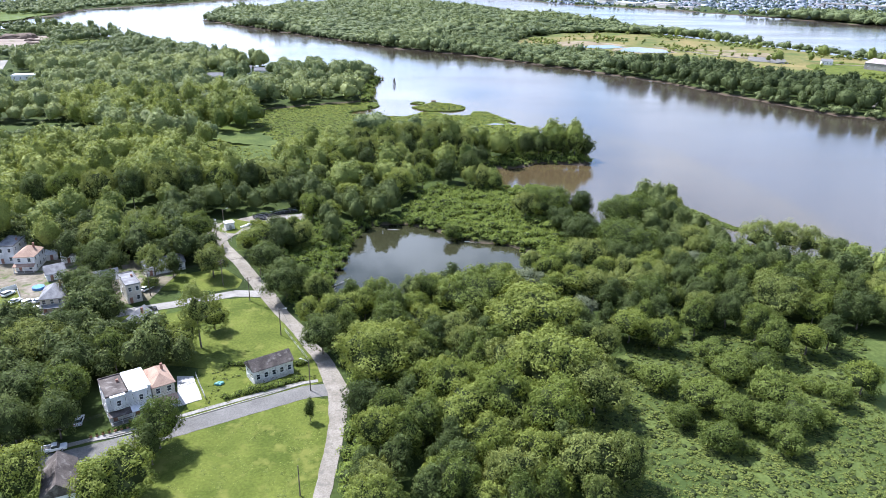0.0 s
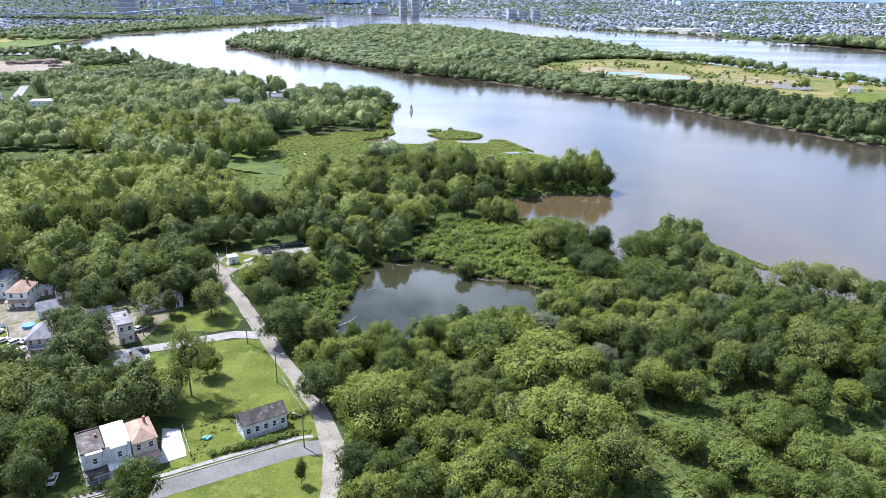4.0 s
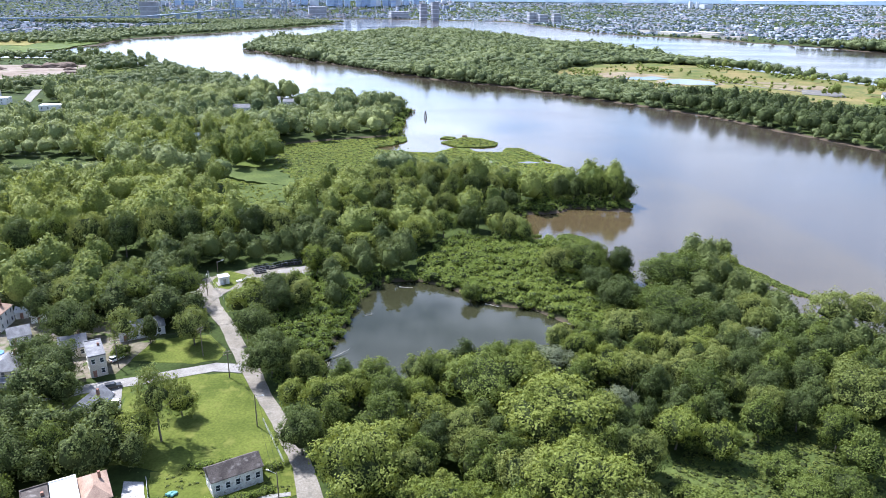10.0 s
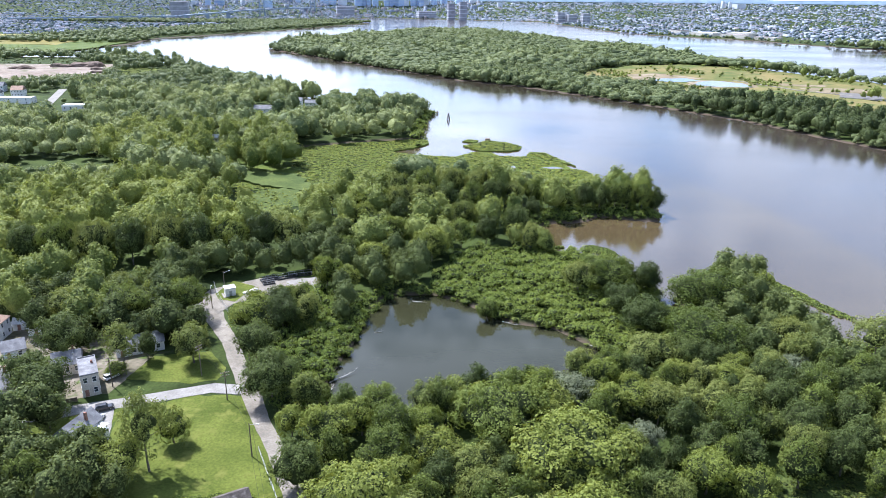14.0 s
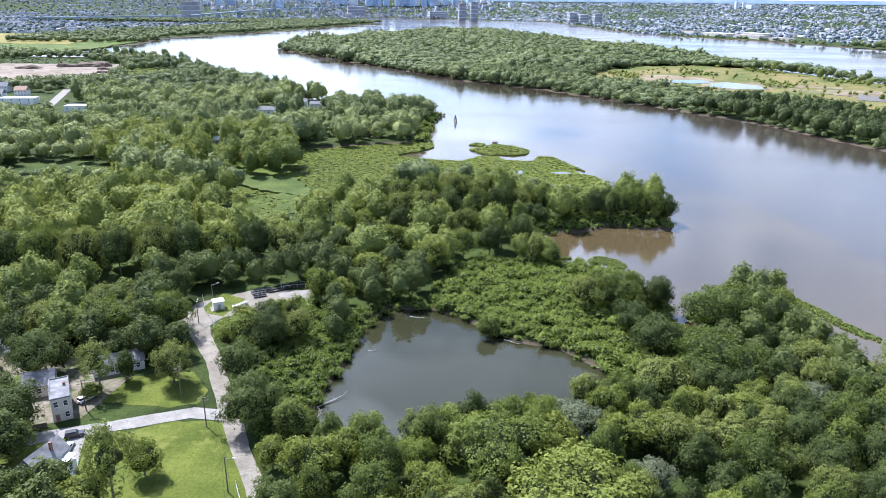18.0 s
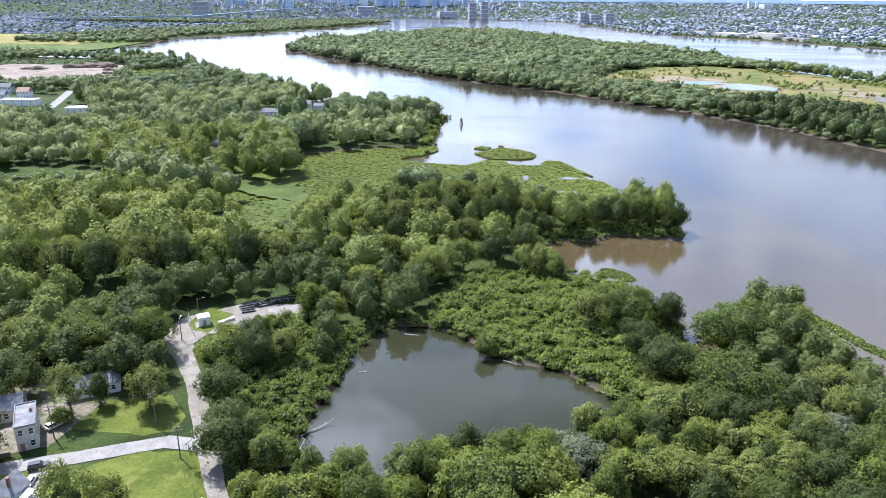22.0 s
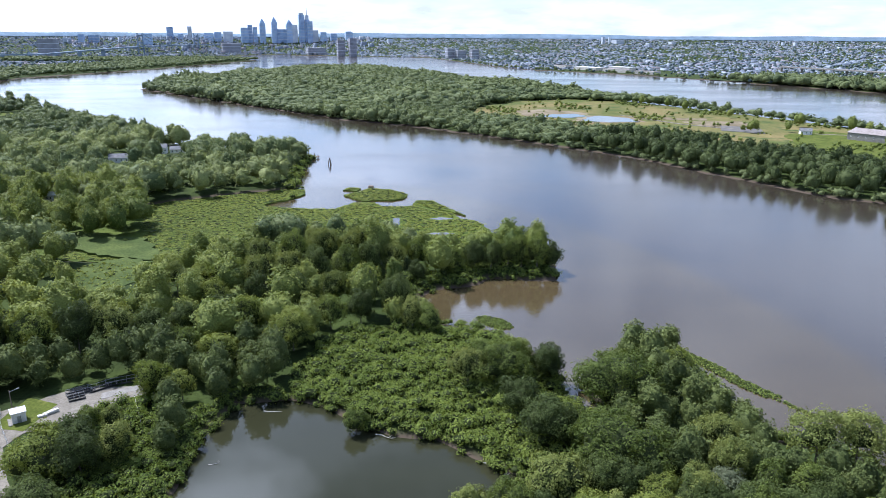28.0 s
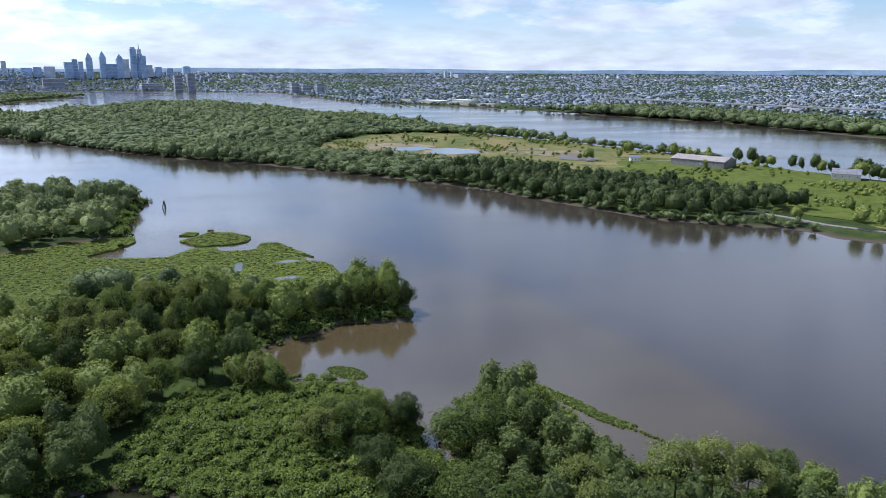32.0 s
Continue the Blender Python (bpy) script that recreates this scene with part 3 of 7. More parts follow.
def crown(seed, rx, z0, z1, n_lobes, n_leaf, leaf, core=ICO2, fill=0.80, loose=0.06, twigs=True, clump=14):
    """Uneven crown: boughs carry rounded heads, each with smaller heads of leaves, over an inner mass. Returns vertices and triangles."""
    rng = np.random.default_rng(seed)
    hz = (z1 - z0) / 2
    sc = np.array([rx, rx, hz])
    i = np.arange(n_lobes) + 0.5
    u = np.clip(1 - 1.6 * i / n_lobes + rng.uniform(-0.15, 0.15, n_lobes), -0.75, 0.99)
    a = i * 2.39996 + rng.uniform(-0.6, 0.6, n_lobes)
    d = np.stack([np.sqrt(1 - u * u) * np.cos(a), np.sqrt(1 - u * u) * np.sin(a), u], -1)
    size = 1.15 / np.sqrt(n_lobes) * rng.uniform(0.75, 1.25, n_lobes) + 0.10
    cen = d * (rng.uniform(0.76, 1.12, n_lobes) - size)[:, None]
    # smaller heads sit on the boughs
    k = n_lobes * 7
    own = rng.integers(0, n_lobes, k)
    e = rng.normal(size=(k, 3)) + d[own] * 0.9 + np.array([0, 0, 0.35])
    e /= np.linalg.norm(e, axis=1)[:, None]
    small = size[own] * rng.uniform(0.22, 0.46, k)
    cen = np.concatenate([cen, cen[own] + e * (size[own] * 1.04 - small * 0.72)[:, None]])
    size = np.concatenate([size, small])
    trunk = 0.55

    def reach(q):
        b = q @ cen.T
        disc = b * b - ((cen ** 2).sum(1) - size ** 2)[None]
        r = np.where((disc > 0) & (b > 0), b + np.sqrt(np.maximum(disc, 0)), 0)
        win = r.argmax(1)
        best = r[np.arange(len(q)), win]
        p = q * np.maximum(best, trunk)[:, None]
        nrm = np.where((best > trunk)[:, None], (p - cen[win]) / size[win][:, None], q)
        return np.maximum(best, trunk), nrm

    cv, cf = core
    cr, _ = reach(cv)
    body = cv * (np.minimum(cr, 1.15) * fill)[:, None] * sc
    # sprays of leaves, facing out and up, drooping at their rims
    nc = max(1, n_leaf // clump)
    q = rng.normal(size=(nc * 2, 3)) + np.array([0, 0, 0.5])
    q /= np.linalg.norm(q, axis=1)[:, None]
    r, nr = reach(q)
    best = np.argsort(-(r + rng.uniform(0, 0.6, len(r))))[:nc]
    q, r, nr = q[best], r[best], nr[best]
    C = q * (r * (rng.uniform(0.86, 1.03, nc) + loose * rng.random(nc) ** 2))[:, None] * sc
    nr = nr / sc
    nr /= np.linalg.norm(nr, axis=1)[:, None]
    tilt = 0.90 * nr + np.array([0, 0, 0.12]) + rng.normal(scale=0.25, size=(nc, 3))
    tilt /= np.linalg.norm(tilt, axis=1)[:, None]
    wide = leaf * math.sqrt(clump) * 0.62 * np.repeat(rng.uniform(0.7, 1.35, nc), clump)[:, None]
    C, tilt = np.repeat(C, clump, 0), np.repeat(tilt, clump, 0)
    n = len(C)
    off = rng.normal(size=(n, 3)) * wide
    off -= tilt * (off * tilt).sum(1)[:, None] * 0.7
    P = C + off - tilt * (off ** 2).sum(1)[:, None] * 0.3 / wide
    nrm = tilt + 0.4 * off / wide + rng.normal(scale=0.28, size=(n, 3))
    nrm /= np.linalg.norm(nrm, axis=1)[:, None]
    t = np.cross(nrm, rng.normal(size=(n, 3)))
    t /= np.linalg.norm(t, axis=1)[:, None] + 1e-9
    b = np.cross(nrm, t)
    s = leaf * rng.uniform(0.6, 1.35, n)[:, None]
    L = np.stack([P + t * s, P - t * s * 0.55 + b * s * 0.75, P - t * s * 0.45 - b * s * 0.75], 1).reshape(-1, 3)
    i0 = len(body) + 3 * np.arange(n)
    tri = np.stack([i0, i0 + 1, i0 + 2], -1)
    verts = np.concatenate([body, L])
    verts[:, 2] += z0 + hz
    # core faces come first; with twigs set they take the painted shade colour
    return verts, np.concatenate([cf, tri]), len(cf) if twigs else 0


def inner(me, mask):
    """The inner twig mass gets its own material, with gap shade painted into its colour."""
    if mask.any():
        me.materials.append(M_TWIG_SHADE)
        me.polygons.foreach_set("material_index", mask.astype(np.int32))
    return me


def trunk_mesh(seed, h, r, spread):
    rng = random.Random(seed)
    bm = bmesh.new()
    p = Vector((0, 0, -0.3))
    for i in range(4):
        q = p + Vector((rng.uniform(-0.25, 0.25), rng.uniform(-0.25, 0.25), h / 4))
        tube(bm, p, q, r * (1 - 0.17 * i), r * (1 - 0.17 * (i + 1)), 7)
        if i > 0:
            for k in range(2):
                a = rng.uniform(0, 6.28)
                e = q + Vector((math.cos(a) * spread, math.sin(a) * spread, h * rng.uniform(0.12, 0.3)))
                tube(bm, q, e, r * 0.38, r * 0.1, 5)
        p = q
    me = bpy.data.meshes.new("trunk")
    bm.to_mesh(me)
    bm.free()
    me.materials.append(M_BARK)
    return me


# kinds of tree: usual crown radius, crown bottom and top, leaf colour, how full, label
KINDS = {
    "broad": (6.0, 0.2, 13.6, 0, 1.0, "broad full-leaved green tree at the wood's edge"),
    "light": (8.5, 0.3, 16.0, 1, 1.1, "large light green tree with a wide airy crown"),
    "round": (4.5, 0.2, 10.2, 1, 1.0, "rounded fresh green tree with dense leaves"),
    "dark": (5.0, 0.2, 12.0, 2, 1.0, "dark green leafy tree standing among others"),
    "dull": (6.0, 0.2, 13.2, 4, 1.0, "dull olive green tree with a fine-leaved crown"),
    "silver": (4.2, 0.5, 8.5, 3, 1.2, "silvery grey-green willow with a soft crown"),
    "young": (3.0, 0.2, 6.2, 0, 1.0, "young green tree standing in rank meadow"),
    "bush": (2.4, 0.0, 3.2, 0, 1.0, "low leafy green bush on the bank"),
    "tall": (5.5, 1.5, 16.5, 0, 1.0, "tall green tree on the river point"),
    "conifer": (1.5, 0.1, 6.5, 2, 1.2, "small dark green conifer on the open field"),
    "open": (5.5, 3.0, 15.0, 4, 1.0, "tall sparse tree with thin grey-green leaves and bare limbs"),
}
CLASSES = (2.6, 4.4, 6.8, 10.5)
SAMPLES = {}


def tall(kind, r):
    nom, z0, z1 = KINDS[kind][:3]
    s = r / nom
    q = min(1.25, max(0.5, s ** -0.7))
    return z0 * s, z1 * s * q


def sample(kind, c, v):
    if (kind, c, v) not in SAMPLES:
        col, full = KINDS[kind][3:5]
        z0, z1 = tall(kind, c)
        seed = len(SAMPLES) * 13 + 3
        leaves = int((500 if c < 5 else 430) * c ** 1.22 * full)
        airy = kind == "open"
        cv, cf, nin = crown(seed, c, z0, z1, int(7 + 1.6 * c), leaves, 0.18 + 0.011 * c, core=ICO3 if c > 5 else ICO2, fill=0.5 if airy else 0.78, loose=0.25 if airy else 0.12)
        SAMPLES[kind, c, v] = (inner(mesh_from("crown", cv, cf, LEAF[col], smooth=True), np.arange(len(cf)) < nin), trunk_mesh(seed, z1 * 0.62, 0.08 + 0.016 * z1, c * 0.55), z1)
    return SAMPLES[kind, c, v]


SEEN_POND = [(-30, 170), (-23, 174), (-13, 173), (-2, 175), (1, 184), (7, 191), (16, 198), (25, 195), (31, 198), (38, 208), (50, 209), (46, 221), (28, 227), (14, 235), (2, 251), (-11, 255), (-25, 247), (-31, 226), (-32, 198)]
# low open ground that is seen over the woods
SEEN_LOW = [
    [(-121, 425), (-100, 473), (-103, 534), (-72, 549), (-29, 565), (-16, 548), (-41, 490), (-55, 457), (-69, 431), (-82, 403), (-117, 403)],
    [(-120, 401), (-92, 402), (-80, 378), (-90, 360), (-105, 359)], [(-293, 463), (-264, 478), (-220, 465), (-214, 453), (-280, 443)],
    [(-3, 464), (-1, 491), (12, 508), (57, 512), (69, 511), (90, 458), (90, 439), (64, 427), (52, 442), (33, 466), (15, 473)],
    [(-191, 562), (-180, 563), (-170, 529), (-179, 528)], [(-203, 739), (-178, 741), (-164, 685), (-187, 683)], [(-165, 766), (-138, 769), (-129, 723), (-155, 720)],
    [(-374, 664), (-438, 804), (-430, 805), (-364, 665)], [(-400, 730), (-371, 732), (-343, 677), (-370, 675)], [(-478, 764), (-441, 767), (-410, 714), (-445, 711)],
    SEEN_POND, [(-791, 1248), (-665, 1288), (-540, 1142), (-479, 1021), (-599, 945)], [(-478, 1045), (-424, 1127), (-405, 1077), (-455, 994)],
]


def most_height(x, y, far=130):
    """How tall a tree can be before it would hide the low open ground behind it."""
    r = np.hypot(x - 7, y - 26)
    cap = np.full(x.shape, 99.0)
    for s in np.arange(2, far, 6.0):
        bx, by = x + (x - 7) * s / r, y + (y - 26) * s / r
        low = np.zeros(x.shape, bool)
        for o in SEEN_LOW:
            low |= inside(o, bx, by)
        cap = np.where(low, np.minimum(cap, 2.5 + 105 * s / (r + s)), cap)
    return cap


def tree(kind, x, y, r, h=None):
    c = min(CLASSES, key=lambda k: abs(math.log(k / r)))
    crown_me, trunk_me, top = sample(kind, c, random.randrange(2))
    z = float(height(np.array([x]), np.array([y]))[0])
    if h is None:
        h = tall(kind, r)[1]
        low = float(most_height(np.array([x]), np.array([y]), 70)[0]) * 1.05 / h
        if low < 1:
            h, r = h * max(low, 0.3), r * max(low, 0.3) ** 0.5
    else:
        h *= 0.88
    root = new("bush" if kind == "bush" else "tree")
    s = r / c
    root.matrix_basis = pose(x, y, max(z, 0.2), 0, 0, random.uniform(0, 360)) @ Matrix.Diagonal((s, s, h / top, 1))
    tagged(root, KINDS[kind][5], "bush" if kind == "bush" else "tree", group=kind + " trees")
    for nm, me in (("crown", crown_me), ("trunk", trunk_me)):
        o = new(nm, me)
        o.parent = root
    return root


def scatter(area, gap, seed, keep, jitter=0.42):
    """Jittered rows of points over the box of an outline, where keep(x, y) holds."""
    rng = np.random.default_rng(seed)
    xs = np.arange(area[0], area[1], gap)
    ys = np.arange(area[2], area[3], gap * 0.87)
    X, Y = np.meshgrid(xs, ys)
    X = X + (np.arange(len(ys)) % 2)[:, None] * gap * 0.5
    X = (X + rng.uniform(-jitter, jitter, X.shape) * gap).ravel()
    Y = (Y + rng.uniform(-jitter, jitter, Y.shape) * gap).ravel()
    k = keep(X, Y)
    return X[k], Y[k]


def joined(name, X, Y, S, protos, material, label, seed, sink=0.0, squash=None, category="woods"):
    """Many trees as one mesh of crowns, each with its own tint."""
    rng = np.random.default_rng(seed)
    Z = np.maximum(height(X, Y), 0.1) - sink
    A = rng.uniform(0, 2 * np.pi, len(X))
    K = rng.integers(0, len(protos), len(X))
    # stands of like colour, with single trees that differ
    T = 0.5 * rng.uniform(0, 1, len(X)) + 0.25 + 0.125 * (np.sin(X * 0.021 + 1.7 * np.sin(Y * 0.013)) + np.sin(Y * 0.027 + 1.1 * np.sin(X * 0.017)))
    Q = np.ones(len(X)) if squash is None else squash
    VV, FF, TT, MM, base = [], [], [], [], 0
    for k, (v, f, nin) in enumerate(protos):
        sel = np.where(K == k)[0]
        if not len(sel):
            continue
        c, s_ = np.cos(A[sel]), np.sin(A[sel])
        P = np.empty((len(sel), len(v), 3))
        P[:, :, 0] = (v[None, :, 0] * c[:, None] - v[None, :, 1] * s_[:, None]) * S[sel, None] + X[sel, None]
        P[:, :, 1] = (v[None, :, 0] * s_[:, None] + v[None, :, 1] * c[:, None]) * S[sel, None] + Y[sel, None]
        P[:, :, 2] = v[None, :, 2] * (S * Q)[sel, None] + Z[sel, None]
        VV.append(P.reshape(-1, 3))
        FF.append((f[None] + (base + len(v) * np.arange(len(sel)))[:, None, None]).reshape(-1, 3))
        TT.append(np.repeat(T[sel], len(v)))
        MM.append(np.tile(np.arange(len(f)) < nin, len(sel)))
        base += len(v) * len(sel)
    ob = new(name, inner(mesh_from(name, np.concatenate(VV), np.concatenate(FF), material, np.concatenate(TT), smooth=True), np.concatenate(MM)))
    return tagged(ob, label, category, kind="stuff")


SHAPES = ((6.0, 1.0, 16.0), (5.2, 0.8, 14.5), (4.6, 1.5, 17.5), (7.0, 1.0, 16.5), (4.4, 0.5, 11.5), (5.6, 1.0, 19.0))
MID = [crown(300 + i, *a, 16, 1000, 0.42, clump=8, twigs=False, fill=0.87) for i, a in enumerate(SHAPES)]
VILLAGE = [crown(320 + i, *a, 14, 1000, 0.36, core=ICO3) for i, a in enumerate(((5.6, 0.8, 11.5), (4.6, 0.8, 10.0), (5.0, 1.0, 13.0)))]
MIDFAR = [crown(340 + i, *a, 13, 300, 0.66, clump=4, twigs=False, fill=0.88) for i, a in enumerate(SHAPES)]
LOW = [crown(330 + i, *a, core=ICO1, loose=0.3, fill=0.72, clump=6) for i, a in enumerate(((1.9, -0.3, 2.0, 5, 120, 0.25), (2.6, -0.4, 3.0, 6, 170, 0.26), (1.4, -0.3, 1.4, 5, 80, 0.23)))]
TUFT = [crown(350 + i, *a, core=ICO1, loose=0.5, fill=0.5, clump=4) for i, a in enumerate(((1.7, -0.4, 0.7, 4, 40, 0.26), (1.3, -0.3, 0.9, 4, 36, 0.25)))]
FAR = [crown(360 + i, *a, 9, 84, 1.2, core=ICO1, clump=2, twigs=False, fill=0.88) for i, a in enumerate(((9.0, -1, 13.0), (7.0, -1, 12.0), (10.5, -1, 15.0), (6.5, -1, 16.0)))]
VFAR = [crown(390 + i, *a, core=ICO1, fill=0.92, clump=3, twigs=False) for i, a in enumerate(((11.0, -1, 13.0, 8, 36, 1.7), (12.5, -1, 15.0, 9, 36, 1.8), (9.0, -1, 16.0, 7, 33, 1.6)))]
CITYTREE = [crown(420 + i, *a, core=ICO1, fill=1.0, clump=1, twigs=False) for i, a in enumerate(((7.0, -1, 9.0, 5, 2, 2.0), (5.0, -1, 8.0, 5, 2, 1.6)))]

OPEN = [LAWN, LAWN_N, YARD, FIELD, LOT, MARSH, SHRUBS, SCRUB, CLEAR_MEADOW, WET]


def far_from_line(line, x, y, d):
    best = np.full(x.shape, 1e9)
    for (x0, y0), (x1, y1) in zip(line, line[1:]):
        dx, dy = x1 - x0, y1 - y0
        t = np.clip(((x - x0) * dx + (y - y0) * dy) / (dx * dx + dy * dy), 0, 1)
        best = np.minimum(best, np.hypot(x - x0 - t * dx, y - y0 - t * dy))
    return best > d


def wooded(x, y, gap=4.0):
    ok = (depth_in(MAINLAND, x, y) > 2.5) & (depth_in(POND, x, y) < -4)
    for o in OPEN:
        ok &= depth_in(o, x, y) < -2.0
    for ln in (STREET, LANE, SIDE):
        ok &= far_from_line(ln, x, y, gap + 3.5)
    return ok

# near woods, tree by tree
LOTS = [[(-100, 190), (-66, 190), (-38, 160), (-34, 215), (-44, 268), (-96, 268)], [(-100, 100), (-70, 108), (-62, 128), (-80, 130), (-104, 118)], [(-170, 120), (-100, 140), (-88, 160), (-96, 215), (-170, 215)]]


def before_wall(x, y):
    """The open strip along the foot of the tall wood."""
    edge = 272 + (x + 170) * 0.24
    return (x > -180) & (x < -36) & (y < edge + 4) & (y > edge - 13)


def near_wood(x, y):
    ok = wooded(x, y) & ~before_wall(x, y)
    for o in LOTS:
        ok &= ~inside(o, x, y)
    ok &= ~((x < -58) & (y < 215))
    return ok


NEAR_WOOD_TREES = [
    ("light", -16.8, 121.7, 11.7), ("dark", -19.4, 101.3, 6.0), ("light", -15.8, 89.9, 5.9), ("light", 1.3, 106.1, 7.2), ("light", 4.1, 93.4, 7.9),
    ("broad", -5.7, 92.2, 6.0), ("dull", 20.4, 117.7, 7.7), ("light", 30.3, 111.8, 12.9), ("dull", 38.8, 102.2, 9.7), ("light", 13.4, 98.3, 9.4),
    ("light", 25.9, 92.0, 9.1), ("light", 30.6, 137.3, 14.4), ("broad", 14.8, 156.6, 11.8), ("silver", 34.3, 173.2, 8.2), ("round", 43.5, 167.2, 5.4),
    ("dark", -32.7, 137.2, 6.5), ("round", -27.9, 154.1, 7.1), ("dull", 6.5, 136.7, 6.6), ("dark", 0.1, 133.4, 5.7), ("dark", 14.8, 134.7, 5.0),
    ("silver", -6.8, 128.8, 2.4), ("silver", 48.4, 152.8, 5.5),
]
POND_EDGE_TREES = [
    ("round", -20.7, 159.2, 5.1), ("broad", -12.2, 154.4, 6.3), ("round", -4.6, 156.6, 5.9), ("broad", -13.6, 141.4, 7.1), ("dull", 3.5, 164.3, 3.5),
    ("dark", -47.6, 175.9, 7.7), ("round", -63.0, 217.7, 6.9), ("dark", -55.9, 223.3, 6.0), ("dark", -57.9, 198.3, 5.4), ("dull", -46.3, 223.2, 3.9),
    ("light", -45.5, 256.2, 6.0), ("round", -36.9, 253.7, 4.8), ("young", 14.5, 233.6, 3.0), ("bush", -35.4, 177.2, 4.1),
    ("round", -38.4, 158.2, 3.8), ("round", -29.9, 278.3, 7.8), ("bush", -49.4, 221.1, 4.3),
]
EAST_WOOD_TREES = [
    ("broad", 91.3, 236.3, 13.3), ("broad", 80.0, 202.3, 12.4), ("round", 116.8, 250.4, 5.5), ("dull", 108.0, 206.0, 6.6), 
    ("open", 130.1, 196.9, 8.4), ("open", 140.2, 195.3, 8.0), ("open", 146.6, 190.4, 6.8), ("dark", 160.6, 194.3, 7.1), ("dull", 112.2, 149.9, 10.9),
    ("round", 123.8, 146.6, 5.9), ("dark", 88.8, 167.5, 6.3), ("broad", 96.0, 164.8, 5.4), ("dark", 103.5, 161.3, 5.8), ("broad", 72.9, 156.9, 6.9),
    ("dark", 71.1, 145.0, 4.9), ("dark", 60.1, 157.6, 5.2), ("dull", 60.1, 191.5, 8.4), ("round", 66.2, 182.3, 5.7), ("round", 78.6, 178.6, 5.2),
    ("round", 51.1, 170.1, 6.8), ("silver", 101.8, 188.2, 4.9),
]
BAY_TREES = [
    ("dark", 66.7, 218.6, 9.3), ("broad", 60.0, 253.6, 10.4), ("dark", 75.5, 253.8, 6.7), ("dull", 50.3, 253.9, 6.7), ("dark", 62.5, 233.0, 6.9),
    ("broad", 81.7, 140.5, 4.8), ("dark", 93.9, 145.2, 5.8), ("broad", 99.1, 136.2, 5.5), ("broad", 99.8, 125.9, 5.3), ("round", 110.3, 127.3, 5.3),
    ("dark", 118.2, 129.2, 4.6), ("dark", 115.3, 175.4, 5.6), ("broad", 130.2, 164.9, 6.3), ("broad", 134.9, 157.5, 5.3), ("broad", 109.9, 184.4, 4.9),
    ("dark", 92.5, 195.7, 5.1), ("broad", -41.0, 280.6, 6.1),
    
]
SCRUB_TREES = [
    ("round", 59.8, 138.1, 7.3), ("round", 67.7, 133.2, 5.5), ("young", 79.5, 123.8, 4.1), ("young", 80.9, 115.5, 5.1), ("young", 91.0, 118.1, 4.4),
    ("young", 68.2, 102.2, 5.5), ("young", 72.8, 95.8, 4.6), ("young", 65.1, 86.1, 3.9), ("young", 87.2, 103.5, 5.6), ("young", 78.0, 92.1, 3.8),
    ("young", 87.4, 92.4, 4.6), ("young", 79.8, 83.1, 3.5), ("young", 59.7, 111.4, 4.2), ("bush", 56.4, 119.2, 3.2), ("young", 59.6, 94.9, 3.2),
    ("round", 113.0, 105.1, 4.9), ("young", 104.4, 100.8, 2.8), ("dull", 29.0, 74.8, 8.0), ("dull", 38.2, 75.9, 5.9), ("bush", 101.6, 108.6, 3.5),
    ("bush", 70.3, 84.1, 2.4), ("bush", 95.6, 93.5, 2.8),
]
STREET_TREES = [
    ("round", -67.4, 155.0, 3.8), ("round", -73.8, 138.8, 5.6), ("dark", -107.6, 169.9, 6.6), ("dark", -106.3, 141.6, 7.7),
    ("dull", -111.8, 133.8, 7.5), ("dark", -98.3, 126.6, 6.1), ("broad", -89.8, 132.2, 4.7), ("broad", -67.7, 95.5, 5.1), ("round", -71.8, 79.6, 6.3),
    ("light", -91.0, 77.9, 5.6), ("dark", -105.4, 113.1, 6.4), ("broad", -95.4, 112.0, 5.7), ("dark", -92.4, 100.9, 4.7), 
    ("dark", -102.0, 99.3, 4.6), ("dark", -86.2, 139.8, 4.1), ("dark", -67.8, 89.5, 2.9), ("round", -74.3, 75.0, 4.1),
]
LANE_TREES = [
    ("round", -141.1, 230.0, 5.7), ("dull", -126.2, 222.3, 6.6), ("dark", -116.9, 198.9, 7.6), ("broad", -107.6, 219.9, 7.9), ("open", -95.8, 191.5, 4.3),
    ("broad", -90.8, 227.0, 7.2), ("dark", -115.6, 177.8, 5.6), ("dark", -100.7, 159.1, 4.3), ("dull", -76.4, 196.1, 5.4), ("dark", -156.3, 240.3, 6.7),
    ("dark", -168.0, 241.6, 5.6), ("round", -101.0, 231.8, 5.5), ("dark", -91.0, 197.6, 2.6), ("bush", -96.9, 188.6, 2.7), ("dark", -97.2, 253.9, 6.3),
    ("round", -92.8, 232.6, 6.0), ("young", -58.9, 242.0, 3.0), ("dull", -51.8, 238.4, 3.1), ("light", -45.5, 255.7, 4.6), ("round", -64.4, 222.0, 6.3),
    ("dark", -53.7, 218.0, 5.4),
]

